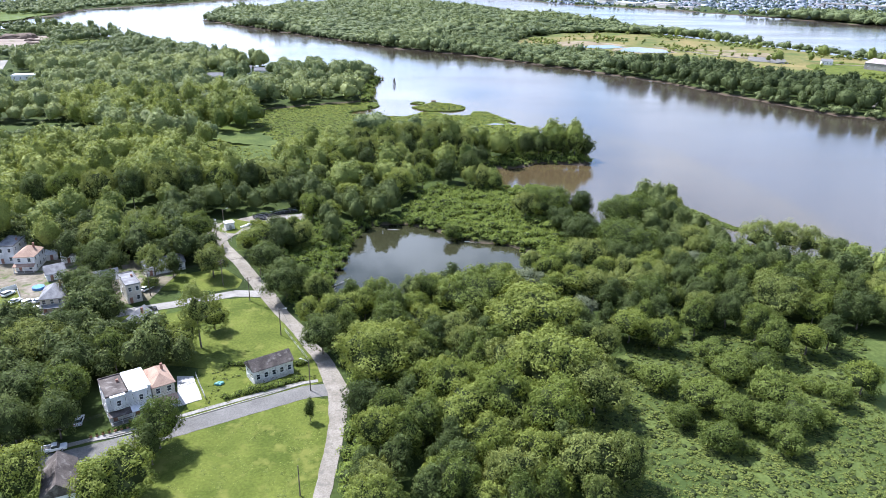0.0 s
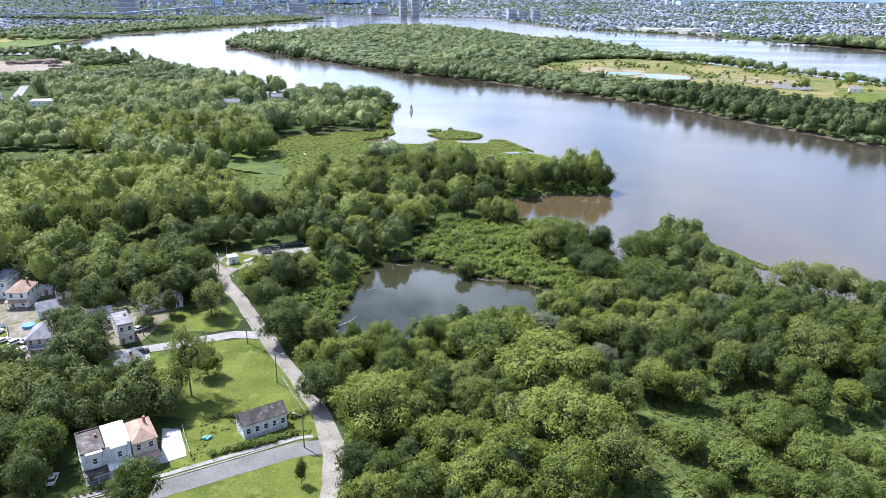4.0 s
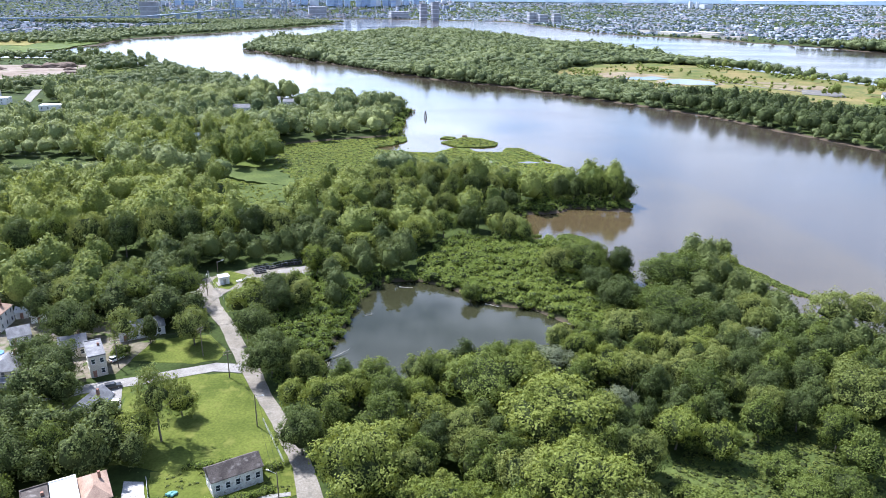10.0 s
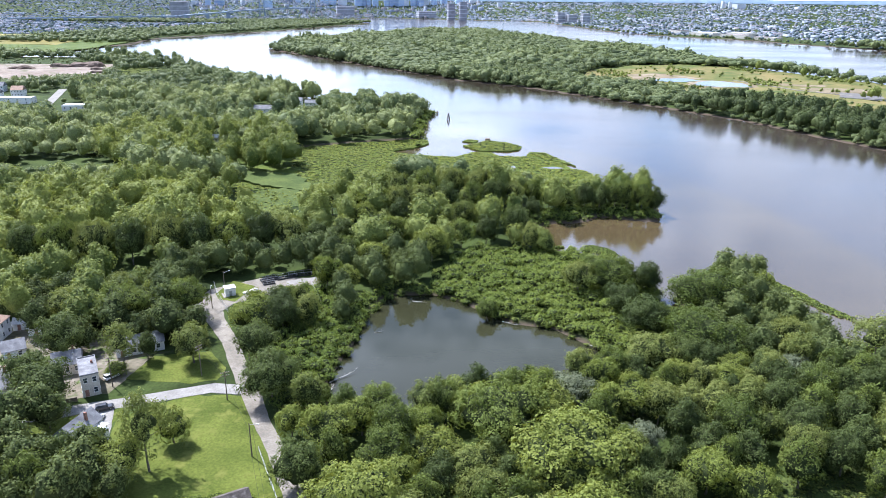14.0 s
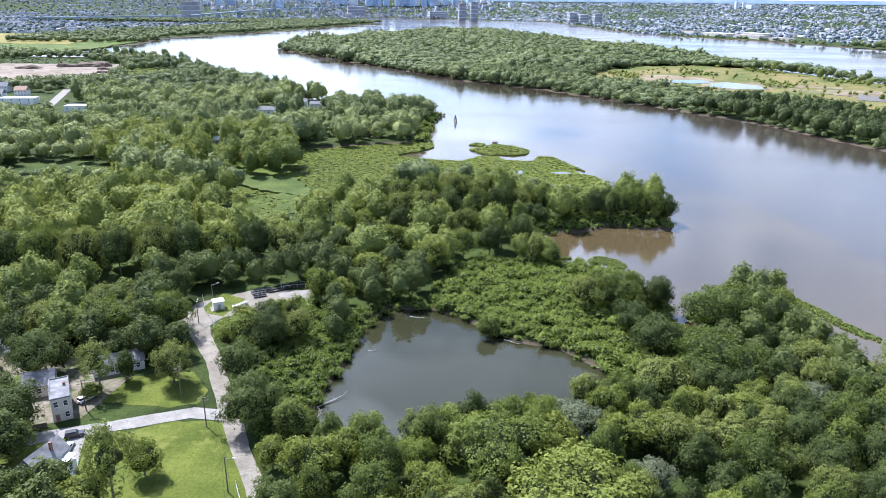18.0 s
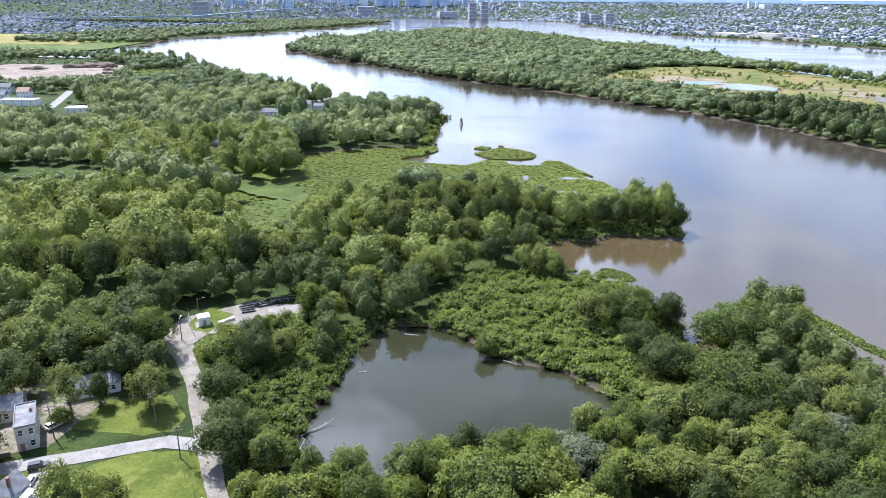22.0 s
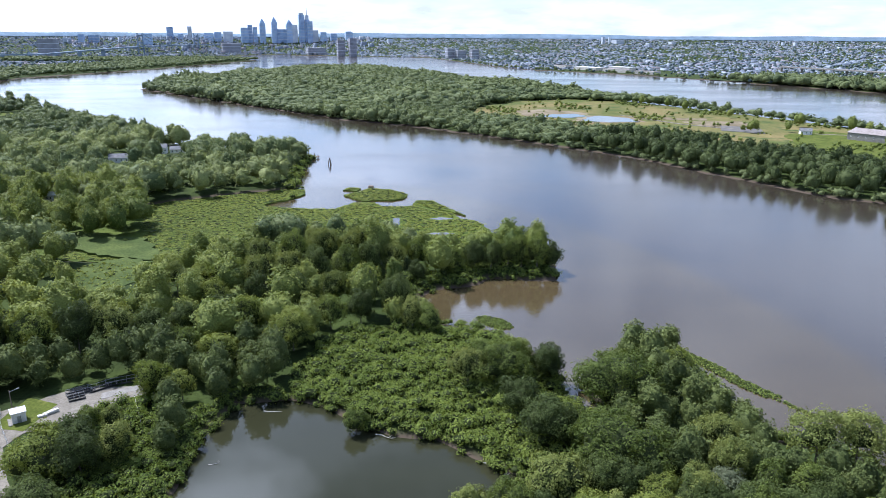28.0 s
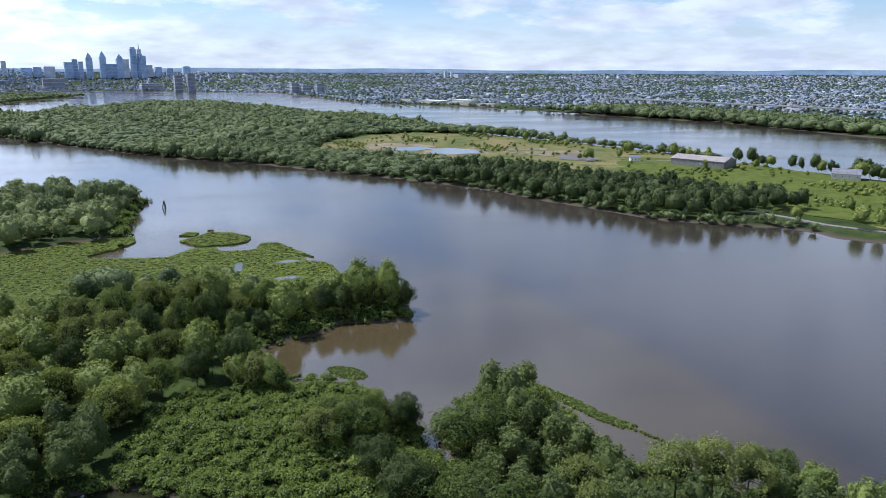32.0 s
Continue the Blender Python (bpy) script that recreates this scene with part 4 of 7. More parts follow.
# trees of the river point and of the tall wood behind the pond, with their heights
POINT_TREES = [
    ("dark", 109.1, 365.3, 5.2, 16.5), ("broad", 101.5, 364.5, 6.6, 20.5), ("broad", 95.0, 368.0, 5.6, 19.0), ("broad", 88.0, 366.6, 6.0, 18.5), ("dark", 80.0, 366.0, 5.0, 16.5),
    ("dark", 72.5, 366.3, 5.6, 17.5), ("broad", 61.7, 365.4, 5.2, 14.5), ("round", 53.4, 366.4, 4.6, 15.0), ("broad", 45.5, 371.3, 5.8, 18.0), ("dull", 34.9, 364.2, 6.0, 19.5),
    ("dark", 23.6, 361.6, 6.6, 20.5), ("dull", 31.0, 383.0, 6.5, 21.0), ("broad", 12.5, 356.8, 7.0, 21.0), ("dull", 17.0, 379.0, 7.0, 23.0), ("dull", 3.0, 377.0, 7.5, 24.5),
    ("dark", 0.1, 352.2, 7.2, 21.5), ("dull", -11.9, 347.3, 7.4, 22.5), ("broad", -11.0, 371.0, 7.5, 25.0), ("dull", -23.6, 342.5, 7.6, 23.0), ("dull", -26.0, 366.0, 7.4, 23.5),
    ("light", -35.6, 341.4, 7.6, 22.5), ("dull", -42.0, 362.0, 6.5, 19.5), ("light", -46.7, 344.5, 6.6, 18.0), ("open", -58.0, 347.3, 5.6, 16.5), ("round", -67.8, 341.9, 4.8, 11.0),
    ("open", -2.0, 394.0, 5.2, 19.0), ("dark", 44.0, 352.0, 4.6, 12.0),
]
WOOD_EDGE_TREES = [
    ("dark", 31.1, 312.0, 6.5, 21.0), ("dull", 36.5, 300.0, 4.8, 15.0), ("dark", 17.8, 308.0, 6.0, 17.0), ("broad", 6.5, 304.5, 6.0, 16.0), ("light", -6.3, 287.0, 8.6, 17.5), ("round", -22.4, 304.0, 7.4, 18.0),
    ("dark", -33.4, 305.5, 7.0, 17.5), ("dark", -46.5, 304.4, 6.5, 15.3), ("dark", -57.6, 300.1, 6.4, 16.0), ("dull", -68.7, 297.3, 7.5, 19.5), ("dark", -79.4, 293.6, 7.5, 21.0), ("light", -92.3, 290.0, 7.6, 22.0),
    ("dark", -104.7, 286.4, 8.0, 22.5), ("dull", -117.2, 283.3, 8.8, 25.0), ("dark", -130.0, 278.9, 8.0, 22.5), ("dull", -144.4, 278.4, 8.5, 24.0), ("broad", -158.0, 274.8, 8.5, 24.0), ("dark", -170.0, 272.6, 8.0, 22.5),
    ("dull", 8.0, 328.0, 6.4, 18.5), ("dark", -8.0, 322.0, 6.6, 19.0), ("broad", 22.0, 334.0, 6.0, 19.0), ("dark", -22.0, 325.0, 6.6, 19.0), ("light", -38.0, 322.0, 6.4, 18.5), ("dark", 34.0, 330.0, 5.0, 14.5), ("broad", 43.0, 296.0, 5.0, 13.0),
]

PLACED = NEAR_WOOD_TREES + POND_EDGE_TREES + EAST_WOOD_TREES + BAY_TREES + SCRUB_TREES + STREET_TREES + LANE_TREES
for kind, x, y, r in PLACED:
    grow = 1.22 if y < 235 and x < -40 else 1.3 if kind == "young" else 1.0
    tree(kind, x, y, r * grow)
for kind, x, y, r, h in POINT_TREES + WOOD_EDGE_TREES:
    tree(kind, x, y, r, h)
# thick trees between the village houses
HOUSE_SPOTS = [(-84, 110, 8), (-79, 113, 8), (-74, 116, 8), (-67, 120, 8), (-50, 120, 9), (-100, 175, 8), (-95, 151, 8), (-88, 152, 7), (-101, 198, 10), (-126, 169, 9), (-150, 206, 10), (-135, 196, 8), (-160, 214, 9), (-114, 186, 7), (-138, 182, 14), (-90, 166, 8)]
BACK_WOOD = [(-138, 166), (-118, 160), (-112, 168), (-100, 160), (-89, 156), (-78, 142), (-69, 129), (-82, 126), (-92, 125), (-95, 108), (-100, 103), (-112, 98), (-150, 90), (-175, 140)]
REAR_WOOD = [(-165, 246), (-104, 243), (-88, 222), (-78, 212), (-90, 204), (-108, 200), (-121, 208), (-134, 210), (-150, 222), (-175, 225)]


def village_wood(x, y):
    ok = inside(BACK_WOOD, x, y) | inside(REAR_WOOD, x, y)
    for hx0, hy0, hr in HOUSE_SPOTS:
        ok &= np.hypot(x - hx0, y - hy0) > hr
    return ok & far_from_line(STREET, x, y, 7) & far_from_line(SIDE, x, y, 6) & far_from_line(LANE, x, y, 7) & (depth_in(LOT, x, y) < -4)


vx, vy = scatter((-180, -60, 90, 250), 7.4, 71, village_wood)
joined("village_woods", vx, vy, np.random.default_rng(9).uniform(0.75, 1.25, len(vx)), VILLAGE, M_VILLAGE, "dense dark green trees between the village houses", 72)


def apart(x, y, share):
    ok = np.ones(x.shape, bool)
    for tx, ty, r in [q[1:4] for q in PLACED + POINT_TREES + WOOD_EDGE_TREES]:
        ok &= np.hypot(x - tx, y - ty) > r * share + 1.2
    return ok


BARE_YARD = [(-580, 925), (-480, 948), (-480, 1050), (-540, 1170), (-720, 1160), (-900, 1000)]
GAPS = [(-178, 668, 24), (-152, 718, 22), (-368, 674, 26), (-440, 700, 36), (-470, 735, 40), (-480, 775, 45), (-520, 800, 40), (-182, 524, 16), (-159, 484, 15), (-130, 640, 14), (-260, 600, 16), (-230, 545, 12), (-300, 520, 14)]


def fitted(x, y, s, usual=16.0):
    """Sizes and squash that keep trees below the sight lines; too small ones are marked zero."""
    f = np.clip(most_height(x, y) / (usual * s), 0, 1)
    return np.where(f < 0.16, 0, s * f ** 0.62), np.maximum(f, 0.05) ** 0.38


def cleared(x, y):
    ok = far_from_line([(-378, 645), (-418, 755), (-455, 850)], x, y, 14) & (depth_in(BARE_YARD, x, y) < -4)
    for gx0, gy0, gr in GAPS:
        ok &= np.hypot(x - gx0, y - gy0) > gr
    return ok


nxs, nys = scatter((-110, 160, 66, 290), 7.6, 11, lambda x, y: near_wood(x, y) & apart(x, y, 0.78) & far_from_line([(131, 250), (129, 230), (136, 215), (146, 207)], x, y, 10))
order = np.argsort(np.hypot(nxs, nys + 20))[:145]
near_set = set(order.tolist())
rng = random.Random(4)
for i in order:
    x, y = float(nxs[i]), float(nys[i])
    tree(rng.choices(("broad", "round", "dark", "dull", "light"), (3, 1.2, 8, 3, 0.3) if x > 45 else (4, 3, 4, 3, 2))[0], x, y, rng.uniform(3.6, 6.2))
rest = np.array([i for i in range(len(nxs)) if i not in near_set], int)
srng = np.random.default_rng(8)
joined("woods", nxs[rest], nys[rest], srng.uniform(0.7, 1.0, len(rest)), [MID[0], MID[1], MID[4]], M_VILLAGE, "dense green woods beside the pond", 21)
mx_, my_ = scatter((-420, 330, 66, 790), 12.8, 12, lambda x, y: wooded(x, y) & apart(x, y, 0.8) & ~before_wall(x, y) & ~((x > -110) & (x < 160) & (y < 290)) & ~inside(LOTS[2], x, y) & ~((x > -75) & (y > 425) & (y < 560)) & ~((x < -58) & (y < 190)) & cleared(x, y) & (depth_in(MAINLAND, x, y) > 4) & (np.abs(x) < 90 + 0.62 * y))
size = srng.uniform(0.95, 1.65, len(mx_)) * np.where(np.sin(mx_ * 0.035 + 1) + np.sin(my_ * 0.05 + mx_ * 0.01) > 0.4, 1.0, 0.88)
size[(mx_ > -10) & (my_ < 345)] *= 0.75
size, flat = fitted(mx_, my_, size)
flat *= srng.uniform(0.78, 0.98, len(flat))
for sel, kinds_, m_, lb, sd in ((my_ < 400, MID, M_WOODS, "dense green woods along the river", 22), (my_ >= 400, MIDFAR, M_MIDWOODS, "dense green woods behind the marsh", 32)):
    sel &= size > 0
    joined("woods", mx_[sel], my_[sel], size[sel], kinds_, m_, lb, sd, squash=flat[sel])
MARSH_WOOD = [(-262, 516), (-199, 560), (-118, 522), (-98, 452), (-106, 425), (-133, 438), (-160, 429), (-209, 441)]
mwx, mwy = scatter((-270, -90, 420, 570), 12.0, 44, lambda x, y: inside(MARSH_WOOD, x, y))
mws, mwq = fitted(mwx, mwy, srng.uniform(1.0, 1.5, len(mwx)))
sel = mws > 0
joined("woods", mwx[sel], mwy[sel], mws[sel], MID, M_WOODS, "tall green trees at the marsh edge", 45, squash=mwq[sel])
sx, sy = scatter((-20, 90, 200, 310), 2.5, 13, lambda x, y: inside(SHRUBS, x, y) & (depth_in(MAINLAND, x, y) > 1.0) & (depth_in(POND, x, y) < -1.5))
joined("shrubs", sx, sy, srng.uniform(0.45, 1.5, len(sx)), LOW, M_SHRUB, "low tangle of bright green shrubs and vines", 23, category="shrubs")
qx, qy = scatter((-60, 70, 160, 265), 2.8, 14, lambda x, y: ((depth_in(POND, x, y) < 0.4) & (depth_in(POND, x, y) > -8)) | (inside(LOTS[0], x, y) & (x > -62) & (y < 256) & (depth_in(POND, x, y) < -1.0) & far_from_line(LANE, x, y, 5)))
joined("shrubs", qx, qy, srng.uniform(0.6, 1.4, len(qx)), LOW, M_SHRUB, "leafy green bushes round the pond's edge", 24, category="shrubs")
bx_, by_ = scatter((30, 290, 110, 420), 3.3, 15, lambda x, y: (depth_in(MAINLAND, x, y) > -0.4) & (depth_in(MAINLAND, x, y) < np.where(y > 335, 17.0, 6.0)) & (depth_in(MARSH, x, y) < 2))
joined("shrubs", bx_, by_, srng.uniform(0.6, 1.5, len(bx_)), LOW, M_SHRUB, "leafy bushes overhanging the river bank", 33, category="shrubs")
kx, ky = scatter((-150, 0, 540, 790), 4.4, 81, lambda x, y: (depth_in(MAINLAND, x, y) > -0.5) & (depth_in(MAINLAND, x, y) < 9) & (depth_in(MARSH, x, y) < 1))
joined("shrubs", kx, ky, srng.uniform(0.9, 2.2, len(kx)), LOW, M_SHRUB, "leafy bushes along the upstream bank", 82, category="shrubs")
ux, uy = scatter((25, 155, 35, 155), 2.3, 34, lambda x, y: inside(SCRUB, x, y) & (x < 60 + 0.55 * y))
joined("tall_grass", ux, uy, srng.uniform(0.7, 1.6, len(ux)), TUFT, M_GRASS, "rank tall grass and vines in the meadow", 35, squash=np.full(len(ux), 0.5), category="grass")
yx, yy = scatter((-68, -29, 105, 136), 1.7, 73, lambda x, y: (depth_in(YARD, x, y) > 0.5) & (np.hypot(x + 50.4, y - 120.6) > 7.5) & far_from_line(STREET, x, y, 5.5) & far_from_line(LANE, x, y, 4) & (np.hypot(x + 67, y - 118) > 6) & (np.sin(x * 0.9) + np.sin(y * 0.7 + x * 0.3) > -0.2))
joined("weeds", yx, yy, srng.uniform(0.25, 0.7, len(yx)), TUFT, M_GRASS, "rank green weeds in the derelict yard", 74, category="grass")
zx, zy = scatter((-93, -29, 60, 114), 1.5, 75, lambda x, y: (depth_in(FIELD, x, y) > 1.0) & far_from_line(STREET, x, y, 4.5) & (np.sin(x * 0.35 + 1) + np.sin(y * 0.42 + x * 0.2) + np.sin(x * 1.3 + y) * 0.6 > -0.5))
joined("field_grass", zx, zy, srng.uniform(0.35, 0.9, len(zx)), TUFT, M_CLOVER, "clumps of clover and longer grass on the field", 76, squash=np.full(len(zx), 0.12), category="grass")
ox, oy = scatter((-32, -8, 56, 140), 2.1, 79, lambda x, y: ~far_from_line([(-21.5, 56), (-21.5, 90), (-20, 106), (-20, 118), (-24.5, 133), (-33, 150)], x, y, 2.6))
joined("shrubs", ox, oy, srng.uniform(0.7, 1.5, len(ox)), LOW, M_SHRUB, "leafy bushes along the gravel lane", 80, category="shrubs")
hx, hy = scatter((-60, -34, 112, 135), 0.95, 36, lambda x, y: ~far_from_line([(-56, 116.0), (-46, 120.0), (-37.5, 123.8)], x, y, 0.9) | ~far_from_line([(-63, 131.5), (-50, 134), (-38, 132)], x, y, 0.8))
joined("hedge", hx, hy, srng.uniform(0.45, 0.75, len(hx)), LOW, M_SHRUB, "overgrown green hedge along the street", 37, category="hedge")
tree("conifer", -33.5, 104.0, 1.4)
tree("open", -69.0, 143.5, 6.2, 22.5)
for x, y, r in ((104.6, 192.5, 4.5), (67.6, 258.3, 4.0), (91.9, 182.9, 4.0), (-45.2, 371.8, 4.5), (-115.8, 236.4, 4.0), (102.8, 193.5, 4.0)):
    tree("open", x, y, r)
ax, ay = scatter((-130, 108, 395, 605), 3.3, 39, lambda x, y: ((depth_in(MARSH, x, y) > 1) & ~inside(MARSH_WOOD, x, y)) | (depth_in(MARSH_ISLES[0], x, y) > 1) | (depth_in(MARSH_ISLES[1], x, y) > 1) | (depth_in(MARSH_ISLES[2], x, y) > 1))
for o in CHANNELS:
    k = depth_in(o, ax, ay) < -2.0
    ax, ay = ax[k], ay[k]
joined("marsh_plants", ax, ay, srng.uniform(1.2, 2.4, len(ax)), TUFT, M_REED, "dense low green marsh plants", 40, sink=-0.85, squash=np.full(len(ax), 0.22), category="plants")
wx, wy = scatter((-310, -70, 345, 490), 4.4, 42, lambda x, y: inside(WET, x, y) | inside(CLEAR_MEADOW, x, y))
joined("reeds", wx, wy, srng.uniform(0.9, 1.7, len(wx)), TUFT, M_REED, "tall pale green reeds in the meadow", 43, category="reeds")
# island, far banks
def isle_wood(x, y):
    return (depth_in(ISLAND, x, y) > 1.0) & (depth_in(ISLE_MEADOW, x, y) < -3) & ~((y < 490) & (x > 395))


ix0, iy0 = scatter((-400, 820, 180, 760), 11.5, 16, isle_wood)
ix1, iy1 = scatter((-400, 820, 760, 2520), 13.6, 17, isle_wood)
ix, iy = np.concatenate([ix0, ix1]), np.concatenate([iy0, iy1])
isl = srng.uniform(0.75, 1.3, len(ix)) * (1.12 + 0.22 * np.sin(ix * 0.021 + 2) * np.sin(iy * 0.013 + ix * 0.006) + 0.12 * np.sin(ix * 0.06 + iy * 0.045))
isl[iy < 760] = srng.uniform(0.8, 1.2, int((iy < 760).sum()))
stand = np.where(iy < 760, 1.0, 0.80 + 0.16 * np.sin(ix * 0.016 + 1.2 * np.sin(iy * 0.009)) + 0.10 * np.sin(iy * 0.021 + ix * 0.008))
# the near shore stand takes the leaf colour with cloud shadow painted in
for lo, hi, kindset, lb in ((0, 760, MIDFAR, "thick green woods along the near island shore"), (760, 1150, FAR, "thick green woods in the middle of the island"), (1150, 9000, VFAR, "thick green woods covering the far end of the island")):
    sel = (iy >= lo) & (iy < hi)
    joined("island_woods", ix[sel], iy[sel], isl[sel], kindset, M_CLOUDSHADE if lo == 0 else M_FARWOODS, lb, 25 + lo, squash=stand[sel])
jx, jy = scatter((-400, 820, 180, 1700), 8.5, 46, lambda x, y: (depth_in(ISLAND, x, y) > -0.5) & (depth_in(ISLAND, x, y) < 9) & (x < 428))
joined("island_shrubs", jx, jy, srng.uniform(0.3, 0.6, len(jx)), FAR, M_FARWOODS, "leafy bushes overhanging the island shore", 47, category="shrubs")
YARD_TREES_X = np.array([-632, -571, -573, -513, -499, -437, -440, -600, -610, -545.0])
YARD_TREES_Y = np.array([1318, 1258, 1290, 1235, 1250, 1163, 1185, 1290, 1312, 1246.0])
joined("bank_trees", YARD_TREES_X, YARD_TREES_Y, srng.uniform(0.9, 1.5, 10), MIDFAR, M_MIDWOODS, "single tall trees along the bank upstream", 48)
lx, ly = scatter((-1000, -60, 420, 1340), 15.5, 17, lambda x, y: (depth_in(MAINLAND, x, y) > 4) & ~((x > -420) & (y < 780)) & (x > -260 - 0.75 * y) & cleared(x, y))
ls, lq = fitted(lx, ly, srng.uniform(0.7, 1.25, len(lx)), 14.0)
sel = ls > 0
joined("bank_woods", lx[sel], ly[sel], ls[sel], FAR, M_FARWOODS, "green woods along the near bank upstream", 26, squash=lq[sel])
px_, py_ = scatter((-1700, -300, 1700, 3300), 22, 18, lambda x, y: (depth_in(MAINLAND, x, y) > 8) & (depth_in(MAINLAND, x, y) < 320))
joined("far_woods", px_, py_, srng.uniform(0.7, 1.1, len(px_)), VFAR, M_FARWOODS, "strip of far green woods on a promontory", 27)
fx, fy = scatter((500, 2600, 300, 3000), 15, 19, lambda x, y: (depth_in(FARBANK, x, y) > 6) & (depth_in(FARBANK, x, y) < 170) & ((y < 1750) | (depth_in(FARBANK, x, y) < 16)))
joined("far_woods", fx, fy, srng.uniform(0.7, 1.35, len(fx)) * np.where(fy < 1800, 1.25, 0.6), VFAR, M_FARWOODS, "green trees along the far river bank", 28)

# ---- village: materials ----
M_SIDING = surface("pale_grey_siding", (0.55, 0.56, 0.58), (0.68, 0.69, 0.70), 0.7, 0.6, 4, 5.0)
M_WHITE = surface("white_paint", (0.70, 0.70, 0.68), (0.82, 0.82, 0.80), 0.6, 0.8, 5, 4.0)
M_WEATHERED = surface("weathered_white_boards", (0.55, 0.54, 0.50), (0.74, 0.73, 0.69), 0.8, 0.7, 8, 5.0, c3=(0.36, 0.33, 0.28))
M_BEIGE = surface("beige_siding", (0.50, 0.46, 0.40), (0.62, 0.58, 0.50), 0.75, 0.6, 5, 4.0)
M_BRICK = surface("dull_red_brick", (0.22, 0.12, 0.09), (0.33, 0.19, 0.14), 0.85, 0.9, 5, 6.0, 0.01)
M_SHINGLE_GREY = surface("grey_shingles", (0.15, 0.15, 0.155), (0.26, 0.26, 0.265), 0.9, 0.5, 6, 5.0, 0.02)
M_SHINGLE_DARK = surface("dark_brown_shingles", (0.062, 0.053, 0.048), (0.125, 0.108, 0.097), 0.9, 0.35, 8, 4.0, 0.02, c3=(0.185, 0.168, 0.152))
M_SHINGLE_TAN = surface("tan_brown_shingles", (0.29, 0.20, 0.15), (0.39, 0.28, 0.21), 0.9, 0.5, 6, 5.0, 0.02)
M_MEMBRANE = surface("white_roof_membrane", (0.70, 0.70, 0.70), (0.82, 0.82, 0.82), 0.6, 0.3, 5, 2.0)
M_STEELROOF = surface("pale_metal_roof", (0.56, 0.57, 0.58), (0.70, 0.71, 0.72), 0.45, 0.3, 5, 3.0, metal=0.2)
M_DARKMETAL = surface("dark_steel", (0.035, 0.037, 0.04), (0.09, 0.09, 0.095), 0.55, 1.0, 5, 5.0, metal=0.5)
M_GREYMETAL = surface("galvanised_steel", (0.35, 0.36, 0.37), (0.48, 0.49, 0.5), 0.5, 1.0, 5, 5.0, metal=0.6)
M_POLE = surface("weathered_pole_wood", (0.13, 0.105, 0.08), (0.22, 0.18, 0.14), 0.9, 1.5, 6, 8.0)
M_RUBBER = surface("black_rubber", (0.02, 0.02, 0.02), (0.035, 0.035, 0.035), 0.8, 3.0, 3, 8.0)
M_WORNYARD = surface("worn_back_yard", (0.105, 0.098, 0.056), (0.205, 0.178, 0.142), 0.95, 0.12, 8, 0.8, 0.05, c3=(0.07, 0.10, 0.025))
M_PALE = surface("sunlit_white_concrete", (0.34, 0.33, 0.31), (0.43, 0.42, 0.40), 0.9, 0.4, 6, 3.0)
M_TARP = surface("teal_tarp", (0.06, 0.20, 0.19), (0.16, 0.36, 0.32), 0.5, 1.0, 4, 4.0)
M_BLUE = surface("blue_plastic", (0.08, 0.2, 0.45), (0.14, 0.3, 0.6), 0.4, 1.0, 4, 4.0)
M_GLASS, _n, _l, _b = mat("window_glass")
_b.inputs["Base Color"].default_value = (0.035, 0.045, 0.055, 1)
_b.inputs["Roughness"].default_value = 0.06
CAR_PAINT = {}
for nm, c in (("white", (0.75, 0.76, 0.77)), ("silver", (0.45, 0.46, 0.48)), ("black", (0.02, 0.02, 0.022)), ("dark blue", (0.03, 0.05, 0.10)), ("red", (0.3, 0.03, 0.03))):
    CAR_PAINT[nm], _n, _l, _b = mat("car_paint_" + nm.replace(" ", "_"))
    _b.inputs["Base Color"].default_value = (*c, 1)
    _b.inputs["Roughness"].default_value, _b.inputs["Coat Weight"].default_value = 0.3, 0.7
M_LAMPGLASS, _n, _l, _b = mat("headlight_glass")
_b.inputs["Base Color"].default_value, _b.inputs["Roughness"].default_value = (0.7, 0.7, 0.68, 1), 0.1
M_TAIL, _n, _l, _b = mat("tail_light_plastic")
_b.inputs["Base Color"].default_value, _b.inputs["Roughness"].default_value = (0.4, 0.02, 0.02, 1), 0.2


def window(parent, x, z, w, h, y=0.0, side="front", depth=0.0, trim=M_WHITE):
    """A framed sash set on a wall of the house; side tells which wall."""
    bm = bmesh.new()
    t = 0.09
    for a in ((-w / 2 - t, -h / 2 - t, w / 2 + t, -h / 2), (-w / 2 - t, h / 2, w / 2 + t, h / 2 + t), (-w / 2 - t, -h / 2, -w / 2, h / 2), (w / 2, -h / 2, w / 2 + t, h / 2), (-w / 2, -0.03, w / 2, 0.03)):
        box(bm, a[0], -0.06, a[1], a[2], 0.03, a[3])
    win = part("window", bm, trim, parent)
    bm = bmesh.new()
    box(bm, -w / 2, -0.02, -h / 2, w / 2, 0.02, h / 2)
    part("pane", bm, M_GLASS, win)
    bm = bmesh.new()
    box(bm, -w / 2 - 0.12, -0.12, -h / 2 - t - 0.05, w / 2 + 0.12, 0.02, -h / 2 - t)
    part("sill", bm, trim, win)
    win.matrix_basis = {"front": pose(x, y, z), "left": pose(y, x, z, 0, 0, -90), "right": pose(depth, x, z, 0, 0, 90)}[side]
    return win


